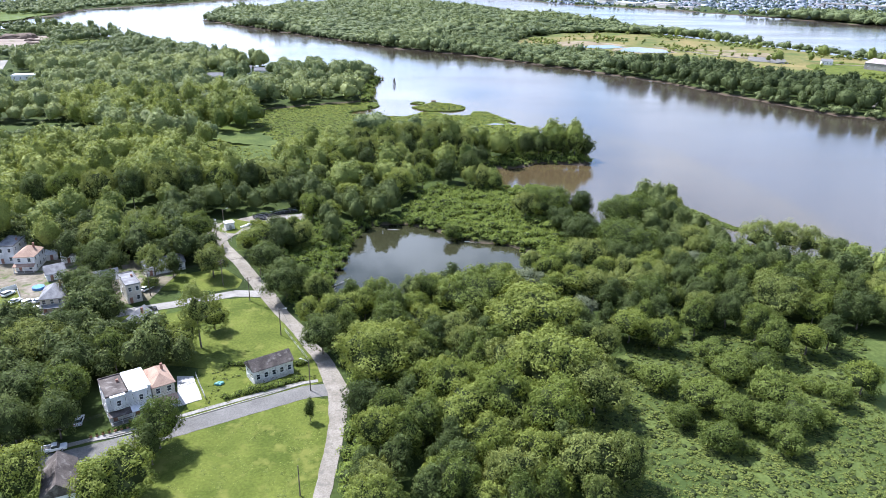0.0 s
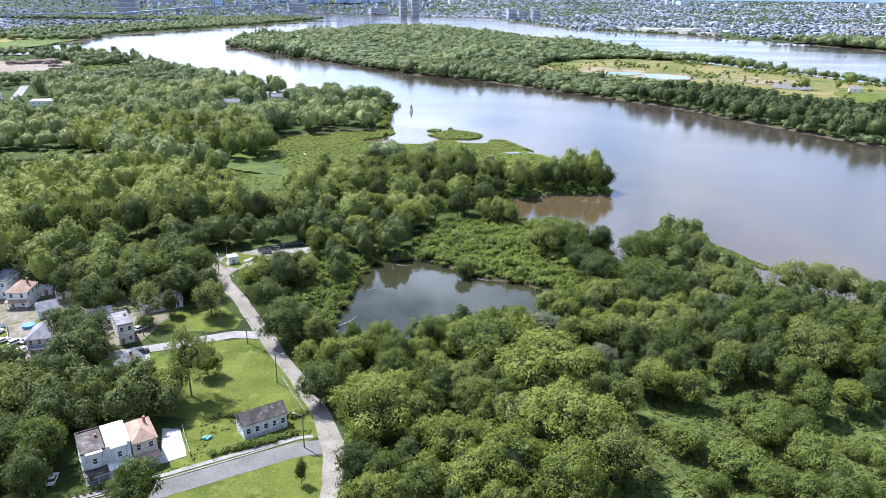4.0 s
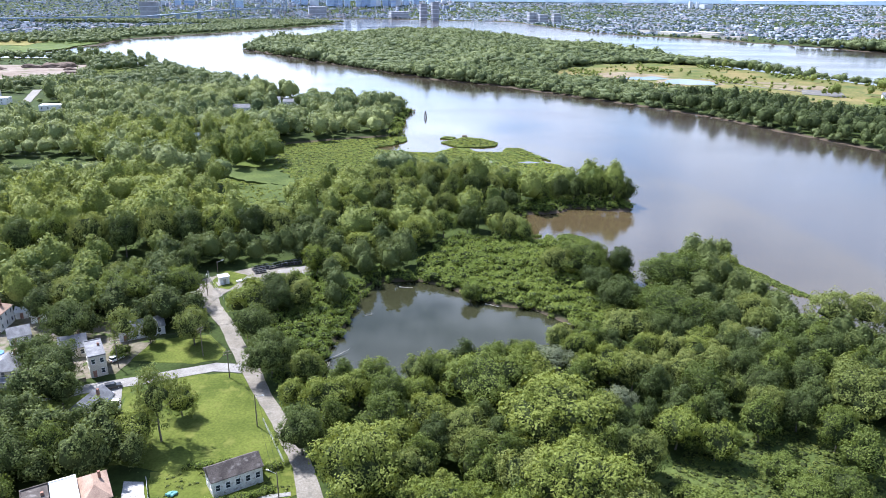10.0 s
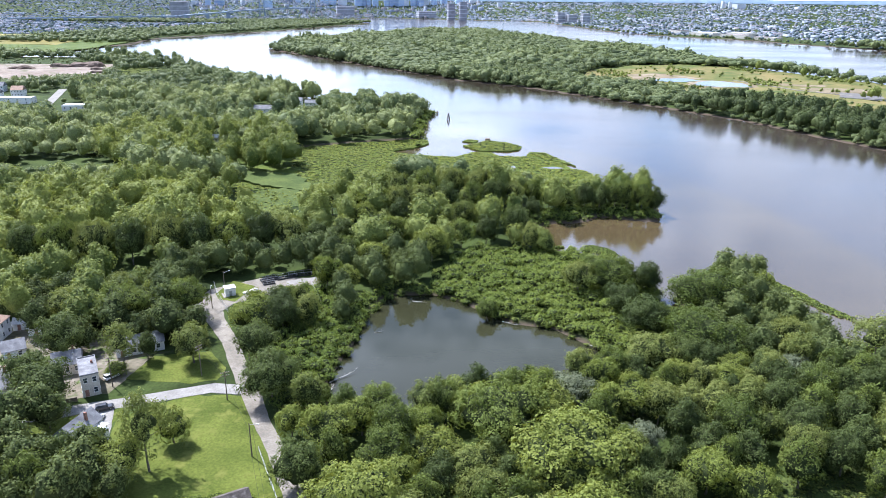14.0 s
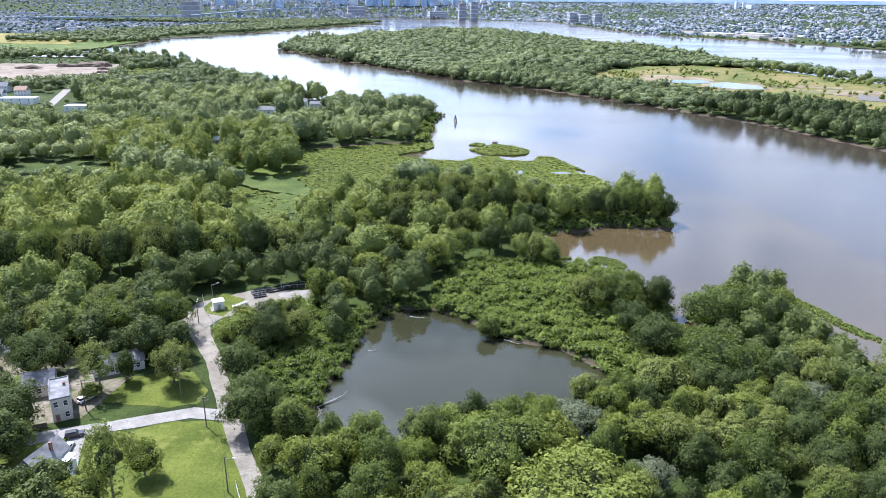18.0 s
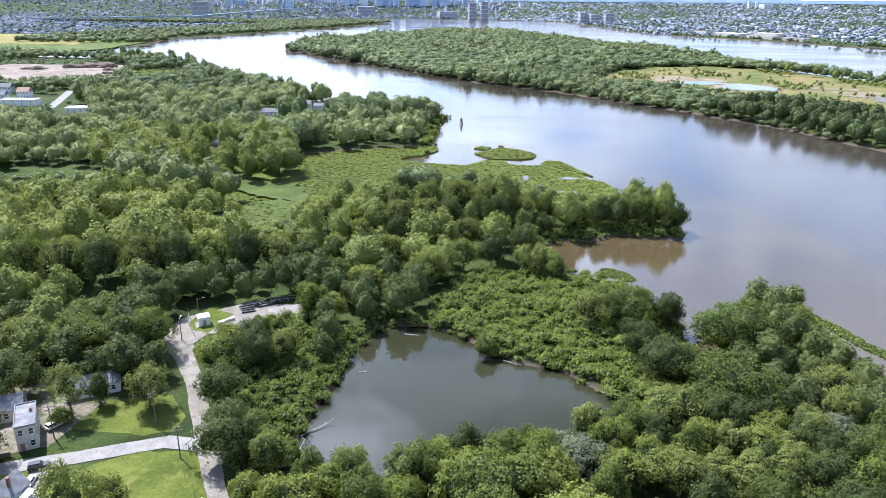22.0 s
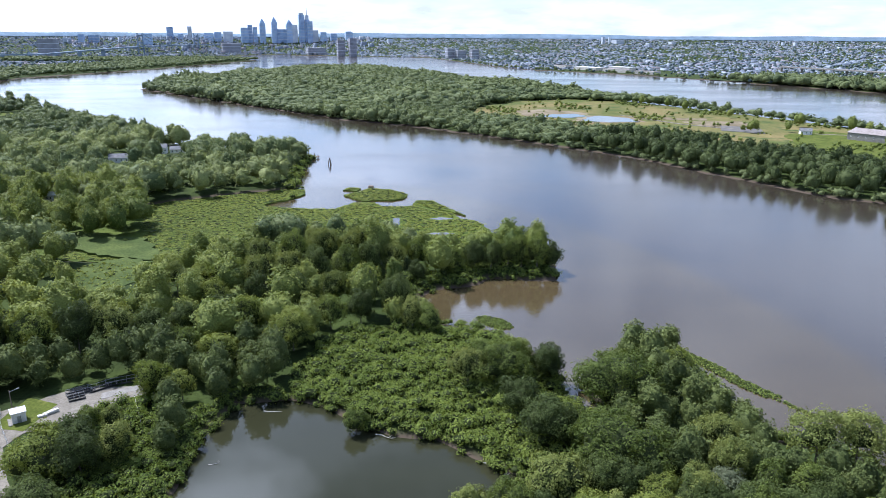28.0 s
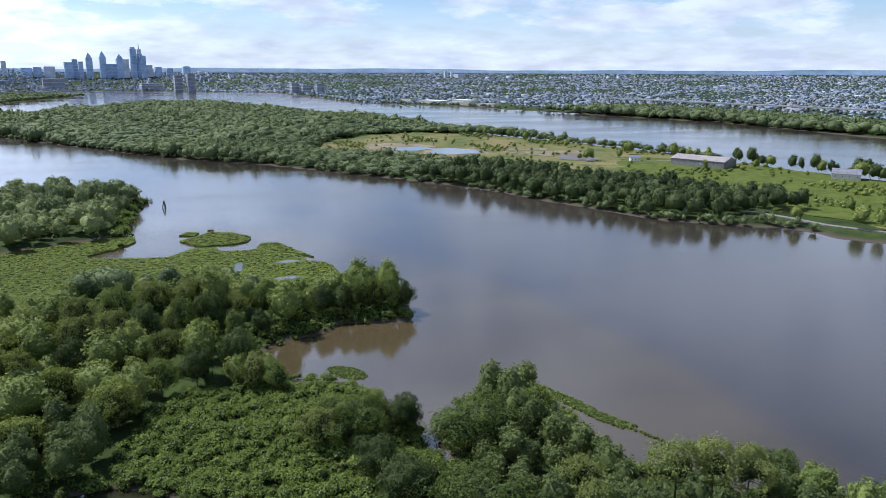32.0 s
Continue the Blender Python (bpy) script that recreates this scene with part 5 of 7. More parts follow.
def house(x, y, ang, w, d, h, roof, wall_m, roof_m, label, floors=2, cols=2, porch=0.0, chimney=True, side_cols=3, bay=False, door=True, name="house", over=0.35, base=2.0):
    """A house with its front along local x, facing local -y."""
    root = new(name)
    root.matrix_basis = pose(x, y, base, 0, 0, ang)
    tagged(root, label, "house")
    bm = bmesh.new()
    rise = {"gable_x": d * (0.32 if d < 18 else 0.1), "gable_y": w * 0.42, "hip": min(w, d) * 0.33}.get(roof, 0.0)
    box(bm, 0, 0, -0.4, w, d, h)
    if roof == "gable_y":
        for yy in (0.0, d):
            bm.faces.new([bm.verts.new(v) for v in ((0, yy, h), (w, yy, h), (w / 2, yy, h + rise))])
    if roof == "gable_x":
        for xx in (0.0, w):
            bm.faces.new([bm.verts.new(v) for v in ((xx, 0, h), (xx, d, h), (xx, d / 2, h + rise))])
    part("wall", bm, wall_m, root)
    bm = bmesh.new()
    o, t = over, 0.16
    if roof == "flat":
        box(bm, -0.12, -0.12, h, w + 0.12, d + 0.12, h + 0.12)
        for a in ((-0.12, -0.12, w + 0.12, 0.1), (-0.12, d - 0.1, w + 0.12, d + 0.12), (-0.12, 0.1, 0.1, d - 0.1), (w - 0.1, 0.1, w + 0.12, d - 0.1)):
            box(bm, a[0], a[1], h + 0.12, a[2], a[3], h + 0.42)
    elif roof == "shed":
        vs = [bm.verts.new(v) for v in ((-o, -o, h), (w + o, -o, h), (w + o, d + o, h + 1.1), (-o, d + o, h + 1.1), (-o, -o, h + t), (w + o, -o, h + t), (w + o, d + o, h + 1.1 + t), (-o, d + o, h + 1.1 + t))]
        for f in ((3, 2, 1, 0), (4, 5, 6, 7), (0, 1, 5, 4), (1, 2, 6, 5), (2, 3, 7, 6), (3, 0, 4, 7)):
            bm.faces.new([vs[i] for i in f])
    else:
        if roof == "gable_x":
            ridge = ((-o, d / 2), (w + o, d / 2))
        elif roof == "gable_y":
            ridge = ((w / 2, -o), (w / 2, d + o))
        else:
            k = min(w, d) / 2
            ridge = ((k, d / 2), (w - k, d / 2)) if w >= d else ((w / 2, k), (w / 2, d - k))
        e = ((-o, -o), (w + o, -o), (w + o, d + o), (-o, d + o))
        drop = rise * o / (min(w, d) / 2)
        lo = [bm.verts.new((*p, h - drop)) for p in e]
        up = [bm.verts.new((*p, h - drop + t)) for p in e]
        r = [bm.verts.new((*p, h + rise + t)) for p in ridge]
        if roof == "gable_y":
            fs = ((up[0], up[1], r[0]), (up[1], up[2], r[1], r[0]), (up[2], up[3], r[1]), (up[3], up[0], r[0], r[1]))
        elif w >= d or roof == "gable_x":
            fs = ((up[0], up[1], r[1], r[0]), (up[1], up[2], r[1]), (up[2], up[3], r[0], r[1]), (up[3], up[0], r[0]))
        else:
            fs = ((up[0], up[1], r[0]), (up[1], up[2], r[1], r[0]), (up[2], up[3], r[1]), (up[3], up[0], r[0], r[1]))
        for f in fs:
            bm.faces.new(f)
        for i in range(4):
            j = (i + 1) % 4
            bm.faces.new((lo[i], lo[j], up[j], up[i]))
    part("roof", bm, roof_m, root)
    fh = h / floors
    for fl in range(floors):
        for c in range(cols):
            xx = w * (c + 0.5) / cols
            if fl == 0 and c == 0 and door:
                bm = bmesh.new()
                box(bm, xx - 0.5, -0.07, 0.1, xx + 0.5, 0.02, 2.15)
                dr = part("door", bm, M_BRICK, root, "dark painted front door")
                bm = bmesh.new()
                box(bm, xx + 0.3, -0.12, 1.0, xx + 0.38, -0.07, 1.12)
                part("handle", bm, M_GREYMETAL, dr)
                continue
            window(root, xx, fl * fh + fh * 0.55, 0.95, 1.45)
        for c in range(side_cols):
            yy = d * (c + 0.5) / side_cols
            window(root, yy, fl * fh + fh * 0.55, 0.85, 1.3, side="left")
            window(root, yy, fl * fh + fh * 0.55, 0.85, 1.3, side="right", depth=w)
    if bay:
        bm = bmesh.new()
        bx = w * 0.5
        pts = [(bx - 1.7, 0), (bx - 1.0, -0.9), (bx + 1.0, -0.9), (bx + 1.7, 0)]
        lo = [bm.verts.new((*p, h * 0.5)) for p in pts]
        hi = [bm.verts.new((*p, h + 0.1)) for p in pts]
        for i in range(3):
            bm.faces.new((lo[i], lo[i + 1], hi[i + 1], hi[i]))
        bm.faces.new(hi)
        bm.faces.new(lo[::-1])
        b = part("bay", bm, wall_m, root)
        window(b, bx, h * 0.75, 0.9, 1.4, y=-0.9)
        bm = bmesh.new()
        box(bm, bx - 1.8, -1.05, h + 0.1, bx + 1.8, 0.1, h + 0.28)
        part("cornice", bm, M_WHITE, root)
    if porch:
        bm = bmesh.new()
        box(bm, 0, -porch, -0.3, w, 0, 0.35)
        part("porch_floor", bm, M_CONCRETE, root)
        bm = bmesh.new()
        vs = [bm.verts.new(v) for v in ((-0.2, -porch - 0.2, 2.6), (w + 0.2, -porch - 0.2, 2.6), (w + 0.2, 0, 3.1), (-0.2, 0, 3.1), (-0.2, -porch - 0.2, 2.75), (w + 0.2, -porch - 0.2, 2.75), (w + 0.2, 0, 3.25), (-0.2, 0, 3.25))]
        for f in ((3, 2, 1, 0), (4, 5, 6, 7), (0, 1, 5, 4), (1, 2, 6, 5), (2, 3, 7, 6), (3, 0, 4, 7)):
            bm.faces.new([vs[i] for i in f])
        part("porch_roof", bm, roof_m, root)
        for i in range(3):
            bm = bmesh.new()
            px = 0.15 + (w - 0.3) * i / 2
            box(bm, px - 0.08, -porch + 0.02, 0.35, px + 0.08, -porch + 0.18, 2.62)
            part("post", bm, M_WHITE, root)
        bm = bmesh.new()
        box(bm, 0.2, -porch + 0.06, 1.1, w - 0.2, -porch + 0.12, 1.2)
        part("railing", bm, M_WHITE, root)
    if chimney:
        bm = bmesh.new()
        box(bm, w * 0.7, d * 0.6, h - 0.2, w * 0.7 + 0.6, d * 0.6 + 0.6, h + rise + 0.9)
        part("chimney", bm, M_BRICK, root)
    return root


ANG = 30.0
house(-82.8, 106.4, ANG, 5.2, 9.8, 7.4, "flat", M_SIDING, M_SHINGLE_DARK, "grey two-storey twin house with worn dark flat roof", 2, 2, 2.0, True, 3, True)
house(-78.25, 109.0, ANG, 5.2, 9.8, 7.4, "flat", M_SIDING, M_MEMBRANE, "grey two-storey twin house with bright white flat roof", 2, 2, 2.0, False, 3, True)
house(-73.5, 111.8, ANG, 5.5, 9.8, 6.6, "hip", M_BEIGE, M_SHINGLE_TAN, "beige two-storey house with tan hipped roof", 2, 2, 2.0, True, 3)
house(-49.8, 121.2, 31, 11.4, 6.0, 4.6, "gable_x", M_WEATHERED, M_SHINGLE_DARK, "derelict weathered white house with patched dark roof", 1, 5, 0, False, 2, False, False)
house(-100.2, 175.4, 30, 4.6, 11.5, 6.6, "flat", M_BEIGE, M_SHINGLE_GREY, "narrow beige two-storey row house with grey flat roof", 2, 2, 0, True, 3)
house(-94.8, 151.0, -14, 6.0, 9.5, 4.6, "gable_y", M_WHITE, M_SHINGLE_GREY, "small white house with grey gabled roof", 1, 2, 0, True, 2, False, False)
house(-88.7, 150.6, -14, 2.4, 7.5, 2.7, "shed", M_WHITE, M_STEELROOF, "white lean-to porch beside a small house", 1, 1, 0, False, 2, False, False, "porch_annex", 0.1)
house(-101.0, 198.2, 28, 14.0, 6.8, 3.2, "gable_x", M_SIDING, M_SHINGLE_GREY, "long low grey house half hidden by trees", 1, 4, 0, True, 2)
house(-125.6, 169.4, 12, 7.2, 10.5, 5.4, "hip", M_BEIGE, M_SHINGLE_GREY, "old house with steep grey hipped roof", 2, 3, 1.8, True, 3)
house(-150.0, 205.6, 3, 7.0, 9.5, 6.0, "hip", M_WHITE, M_SHINGLE_TAN, "white house with brown hipped roof among yards", 2, 2, 1.8, True, 3)
house(-134.8, 196.0, 32, 6.2, 6.6, 2.8, "gable_x", M_SIDING, M_SHINGLE_GREY, "small blue-grey garage in a back yard", 1, 2, 0, False, 1, False, True, "garage")
house(-160.0, 214.0, 3, 6.0, 12.0, 6.8, "flat", M_SIDING, M_SHINGLE_GREY, "tall grey row house at the street's end", 2, 2, 0, True, 3)
house(-85.2, 74.4, 20, 6.4, 11.5, 4.4, "gable_y", M_WHITE, M_SHINGLE_DARK, "small house with dark grey gabled roof behind trees", 1, 2, 0, False, 2, False, False)
house(-114.0, 186.0, 25, 7.5, 8.0, 3.6, "gable_x", M_BEIGE, M_SHINGLE_GREY, "low house with grey roof under trees", 1, 3, 0, True, 2)
house(-136.5, 212.6, 20, 5.0, 3.6, 2.6, "shed", M_WHITE, M_STEELROOF, "small white shed with a pale lean-to roof", 1, 1, 0, False, 1, False, True, "garden_shed", 0.2)
house(-143.6, 216.0, 20, 4.0, 3.0, 2.4, "shed", M_WEATHERED, M_STEELROOF, "weathered garden shed behind the houses", 1, 1, 0, False, 1, False, True, "garden_shed", 0.2)
house(-119.6, 181.0, 32, 4.2, 3.2, 2.5, "gable_x", M_WEATHERED, M_SHINGLE_DARK, "old board shed in a back yard", 1, 1, 0, False, 1, False, True, "garden_shed", 0.2)
house(-112.5, 150.0, 15, 7.0, 8.0, 3.4, "gable_x", M_BRICK, M_SHINGLE_TAN, "low brown-roofed house beside the side street", 1, 3, 0, False, 2)

# ground round the houses
sheet("pavement", [(-68.0, 112.8), (-62.6, 115.6), (-67.6, 127.4), (-72.2, 127.6)], 2.2, M_PALE, "bright concrete driveway beside a beige house", "driveway", 2.0, 0.1)
strip("kerb", [(-92, 97.6), (-80, 100.6), (-64.5, 107.3), (-51, 114.0), (-37, 121.2)], 0.35, 2.24, M_CONCRETE, "low concrete kerb along the street", "kerb", 0.0)
sheet("yard_ground", [(-170, 130), (-104, 146), (-88, 150), (-86, 170), (-96, 171.5), (-112, 165), (-130, 157), (-172, 142)], 2.04, M_LAWN, "patchy grass back yards of small houses", "yard", 3, 0.5)
sheet("yard_ground", [(-172, 152), (-130, 164), (-112, 171), (-95, 178), (-90, 200), (-104, 214), (-172, 222)], 2.04, M_WORNYARD, "bare earth and gravel yards behind houses", "yard", 3, 0.8)
sheet("yard_ground", [(-150, 184), (-143, 190), (-129, 166), (-134, 162)], 2.08, M_LAWN, "fenced patch of dry grass with parked cars", "yard", 3, 0.2)
sheet("driveway", [(-93.5, 170), (-89.6, 171.5), (-82.2, 150), (-86, 149)], 2.12, M_CONCRETE, "pale driveway with parked cars", "driveway", 2, 0.15)
sheet("lawn_ground", [(-77.2, 242), (-73.4, 257), (-83.6, 262), (-86.5, 249), (-83.7, 244)], 2.22, M_LAWN, "small lawn round a white service hut", "lawn", 2, 0.2)
sheet("lawn_ground", [(-54.5, 258), (-49, 260), (-45, 243), (-50.5, 241)], 2.22, M_LAWN, "yellowish grass patch beside the paved lot", "lawn", 2, 0.3)
sheet("pavement", [(-61.6, 258.5), (-50.2, 264.4), (-51.5, 267.3), (-62.8, 262.4)], 2.24, M_CONCRETE, "bright concrete boat ramp apron", "pavement", 2, 0.1)


def plant_pot(x, y):
    root = new("plant_pot")
    root.matrix_basis = pose(x, y, 2.2)
    tagged(root, "clay pot with a small leafy shrub by the kerb", "plant pot", group="pots along the kerb")
    bm = bmesh.new()
    tube(bm, (0, 0, 0), (0, 0, 0.42), 0.24, 0.34, 12)
    part("pot", bm, M_CLAY, root)
    v_, f_, _ = crown(int(-x * 10), 0.55, 0.0, 1.0, 5, 90, 0.10, core=ICO1)
    o = new("shrub", mesh_from("shrub", v_ + np.array([0, 0, 0.35]), f_, LEAF[0], smooth=True))
    o.parent = root


M_CLAY = surface("fired_clay", (0.26, 0.13, 0.08), (0.36, 0.20, 0.13), 0.85, 1.5, 5, 6.0)
for i in range(7):
    plant_pot(-85.4 + 1.25 * i, 100.6 + 0.56 * i)


def car(x, y, ang, colour, kind="sedan"):
    paint = CAR_PAINT[colour]
    root = new({"sedan": "car", "pickup": "pickup_truck", "suv": "car"}[kind])
    root.matrix_basis = pose(x, y, 2.13, 0, 0, ang)
    tagged(root, {"sedan": f"parked {colour} saloon car beside the houses", "pickup": f"parked {colour} pickup truck at the kerb", "suv": f"parked {colour} sport utility car in a yard"}[kind], "truck" if kind == "pickup" else "car", group="parked cars")
    L, W = {"sedan": (4.6, 1.78), "pickup": (5.3, 1.9), "suv": (4.7, 1.85)}[kind]
    hood, roof_h, belt = {"sedan": (0.85, 1.42, 0.92), "pickup": (1.05, 1.75, 1.1), "suv": (1.0, 1.72, 1.05)}[kind]
    prof = [(-L / 2, 0.35), (-L / 2, belt * 0.9), (-L / 2 + 0.3, belt), (L / 2 - 0.35, hood), (L / 2, hood * 0.8), (L / 2, 0.35)]
    bm = bmesh.new()
    rings = [[bm.verts.new((px, s * W / 2, pz)) for px, pz in prof] for s in (-1, 1)]
    for i in range(len(prof)):
        j = (i + 1) % len(prof)
        bm.faces.new((rings[0][i], rings[0][j], rings[1][j], rings[1][i]))
    bm.faces.new(rings[0][::-1])
    bm.faces.new(rings[1])
    bmesh.ops.bevel(bm, geom=bm.edges[:], offset=0.07, segments=2, affect="EDGES")
    part("body", bm, paint, root, smooth=False)
    c0, c1 = {"sedan": (-1.55, 0.95), "pickup": (-0.7, 1.15), "suv": (-2.15, 1.0)}[kind]
    bm = bmesh.new()
    lo = [bm.verts.new((px, py, belt - 0.05)) for px, py in ((c0, -W / 2 + 0.08), (c1, -W / 2 + 0.08), (c1, W / 2 - 0.08), (c0, W / 2 - 0.08))]
    k0, k1 = (0.5, 0.65) if kind == "sedan" else (0.15, 0.55)
    hi = [bm.verts.new((px, py, roof_h - 0.06)) for px, py in ((c0 + k0, -W / 2 + 0.22), (c1 - k1, -W / 2 + 0.22), (c1 - k1, W / 2 - 0.22), (c0 + k0, W / 2 - 0.22))]
    for i in range(4):
        j = (i + 1) % 4
        bm.faces.new((lo[i], lo[j], hi[j], hi[i]))
    part("windows", bm, M_GLASS, root)
    bm = bmesh.new()
    box(bm, c0 + k0 - 0.05, -W / 2 + 0.19, roof_h - 0.07, c1 - k1 + 0.05, W / 2 - 0.19, roof_h)
    part("roof", bm, paint, root)
    if kind == "pickup":
        for a in ((-L / 2 + 0.1, -W / 2, -0.8, -W / 2 + 0.12), (-L / 2 + 0.1, W / 2 - 0.12, -0.8, W / 2), (-L / 2, -W / 2, -L / 2 + 0.1, W / 2)):
            bm = bmesh.new()
            box(bm, a[0], a[1], belt - 0.1, a[2], a[3], belt + 0.22)
            part("bed_side", bm, paint, root)
        bm = bmesh.new()
        box(bm, -L / 2 + 0.1, -W / 2 + 0.12, belt - 0.02, -0.8, W / 2 - 0.12, belt + 0.02)
        part("bed_floor", bm, M_DARKMETAL, root)
    for sx in (-1, 1):
        for sy in (-1, 1):
            bm = bmesh.new()
            tube(bm, (sx * L * 0.31, sy * (W / 2 - 0.2), 0.33), (sx * L * 0.31, sy * (W / 2 + 0.03), 0.33), 0.33, 0.33, 14)
            wh = part("wheel", bm, M_RUBBER, root)
            bm = bmesh.new()
            tube(bm, (sx * L * 0.31, sy * (W / 2 + 0.03), 0.33), (sx * L * 0.31, sy * (W / 2 + 0.045), 0.33), 0.2, 0.18, 10)
            part("rim", bm, M_GREYMETAL, wh)
    for sy in (-1, 1):
        bm = bmesh.new()
        box(bm, L / 2 - 0.04, sy * W * 0.36 - 0.2, hood * 0.62, L / 2 + 0.02, sy * W * 0.36 + 0.2, hood * 0.78)
        part("headlight", bm, M_LAMPGLASS, root)
        bm = bmesh.new()
        box(bm, -L / 2 - 0.02, sy * W * 0.4 - 0.12, belt * 0.6, -L / 2 + 0.04, sy * W * 0.4 + 0.12, belt * 0.85)
        part("tail_light", bm, M_TAIL, root)
    return root


car(-92.0, 96.4, 18, "white", "pickup")
car(-98.6, 92.6, 20, "black", "sedan")
car(-96.0, 88.6, 20, "dark blue", "suv")
car(-95.4, 104.6, 20, "black", "suv")
car(-90.6, 107.4, 100, "white", "sedan")
car(-91.6, 169.6, 25, "black", "suv")
car(-90.4, 164.2, 100, "silver", "sedan")
car(-84.4, 152.2, 105, "white", "sedan")
car(-138.2, 179.0, 60, "white", "sedan")
car(-133.4, 177.6, 60, "white", "suv")
car(-130.6, 178.8, 60, "silver", "sedan")
car(-128.2, 172.0, 60, "white", "suv")
car(-143.2, 185.0, 60, "white", "suv")
car(-144.3, 219.5, 20, "white", "suv")
car(-97.2, 186.4, 60, "white", "suv")

# fences, tarps
def board_fence(line, h, material, label):
    root = new("fence")
    tagged(root, label, "fence")
    for (x0, y0), (x1, y1) in zip(line, line[1:]):
        d = math.hypot(x1 - x0, y1 - y0)
        ang = math.atan2(y1 - y0, x1 - x0)
        n_ = max(1, int(d / 2.4))
        for i in range(n_ + 1):
            bm = bmesh.new()
            box(bm, -0.06, -0.06, -0.2, 0.06, 0.06, h + 0.1)
            o = part("post", bm, material, root)
            o.matrix_basis = pose(x0 + (x1 - x0) * i / n_, y0 + (y1 - y0) * i / n_, 2.0)
            if i < n_:
                bm = bmesh.new()
                box(bm, 0.06, -0.02, 0.05, d / n_ - 0.06, 0.02, h)
                o = part("panel", bm, material, root)
                o.matrix_basis = pose(x0 + (x1 - x0) * i / n_, y0 + (y1 - y0) * i / n_, 2.0, 0, 0, math.degrees(ang))
    return root


board_fence([(-150, 184), (-143, 190.5), (-128.6, 165.5), (-134, 162)], 1.8, M_WHITE, "white panel fence round a yard with cars")
board_fence([(-67.0, 127.6), (-64.4, 121.5), (-61.9, 116.0)], 1.3, M_GREYMETAL, "grey metal fence beside a concrete driveway")
board_fence([(-101, 173.6), (-108, 170.4)], 1.3, M_POLE, "old wooden yard fence by the lane")


def wire_fence(line, h, label):
    root = new("wire_fence")
    tagged(root, label, "fence")
    for (x0, y0), (x1, y1) in zip(line, line[1:]):
        d = math.hypot(x1 - x0, y1 - y0)
        n_ = max(1, int(d / 2.8))
        for i in range(n_ + 1):
            p = Vector((x0 + (x1 - x0) * i / n_, y0 + (y1 - y0) * i / n_, 2.0))
            bm = bmesh.new()
            tube(bm, p - Vector((0, 0, 0.2)), p + Vector((0, 0, h)), 0.05, 0.05, 6)
            part("post", bm, M_GREYMETAL, root)
        for z in (0.15, h * 0.5, h):
            bm = bmesh.new()
            tube(bm, (x0, y0, 2.0 + z), (x1, y1, 2.0 + z), 0.025, 0.025, 4)
            part("rail", bm, M_GREYMETAL, root)
    return root


wire_fence([(-76.9, 232.7), (-84, 244.5), (-89.1, 256.0)], 2.4, "tall grey wire fence beside the paved lot")
wire_fence([(-45.5, 241), (-52, 258.5), (-47.5, 262)], 2.0, "grey wire fence at the lot's end")
wire_fence([(-36.4, 133.5), (-45.5, 152.5)], 1.1, "low wire fence along the gravel lane")

bm = bmesh.new()
bmesh.ops.create_icosphere(bm, subdivisions=3, radius=1.0)
trng = random.Random(3)
for v in bm.verts:
    k = 1 + 0.25 * math.sin(v.co.x * 6 + 1) * math.sin(v.co.y * 5) + trng.uniform(-0.12, 0.12)
    v.co = Vector((v.co.x * 1.3 * k, v.co.y * 0.8 * k, max(v.co.z, -0.15) * 0.5 * k))
o = tagged(part("tarp", bm, M_TARP), "crumpled teal tarp over a heap in the yard", "tarp")
o.matrix_basis = pose(-59.6, 122.8, 2.3, 0, 0, 20)
for x, y, s, m, nm, lb, ct in ((-135.5, 190.0, 1.0, M_BLUE, "paddling_pool", "round blue pool in a back yard", "pool"), (-84.9, 82.0, 0.9, M_BLUE, "paddling_pool", "small round blue pool beside a house", "pool")):
    bm = bmesh.new()
    tube(bm, (0, 0, -0.1), (0, 0, 0.8), 2.0 * s, 2.0 * s, 20)
    o = tagged(part(nm, bm, m), lb, ct)
    o.matrix_basis = pose(x, y, 2.1)


# ---- poles and cables ----
def utility_pole(x, y, h, label, arm=True, lamp=False, ang=0.0, tub=False):
    root = new("street_lamp" if lamp else "utility_pole")
    root.matrix_basis = pose(x, y, 2.0, 0, 0, ang)
    tagged(root, label, "pole")
    bm = bmesh.new()
    tube(bm, (0, 0, -0.3), (0, 0, h), 0.17, 0.11, 9)
    part("pole", bm, M_POLE, root)
    if arm:
        for k in (0, 1):
            bm = bmesh.new()
            box(bm, -1.25, -0.07, h - 0.5 - 0.9 * k, 1.25, 0.07, h - 0.36 - 0.9 * k)
            a = part("crossarm", bm, M_POLE, root)
            for i in (-1.1, -0.5, 0.5, 1.1):
                bm = bmesh.new()
                tube(bm, (i, 0, h - 0.36 - 0.9 * k), (i, 0, h - 0.16 - 0.9 * k), 0.06, 0.04, 6)
                part("insulator", bm, M_GREYMETAL, a)
    if tub:
        bm = bmesh.new()
        tube(bm, (0.42, 0, h - 2.6), (0.42, 0, h - 1.7), 0.26, 0.26, 10)
        part("transformer", bm, M_GREYMETAL, root)
    if lamp:
        bm = bmesh.new()
        tube(bm, (0, 0, h - 0.5), (2.0, 0, h), 0.05, 0.04, 6)
        part("lamp_arm", bm, M_GREYMETAL, root)
        bm = bmesh.new()
        box(bm, 1.9, -0.14, h - 0.06, 2.6, 0.14, h + 0.1)
        part("lamp_head", bm, M_GREYMETAL, root)
    return root


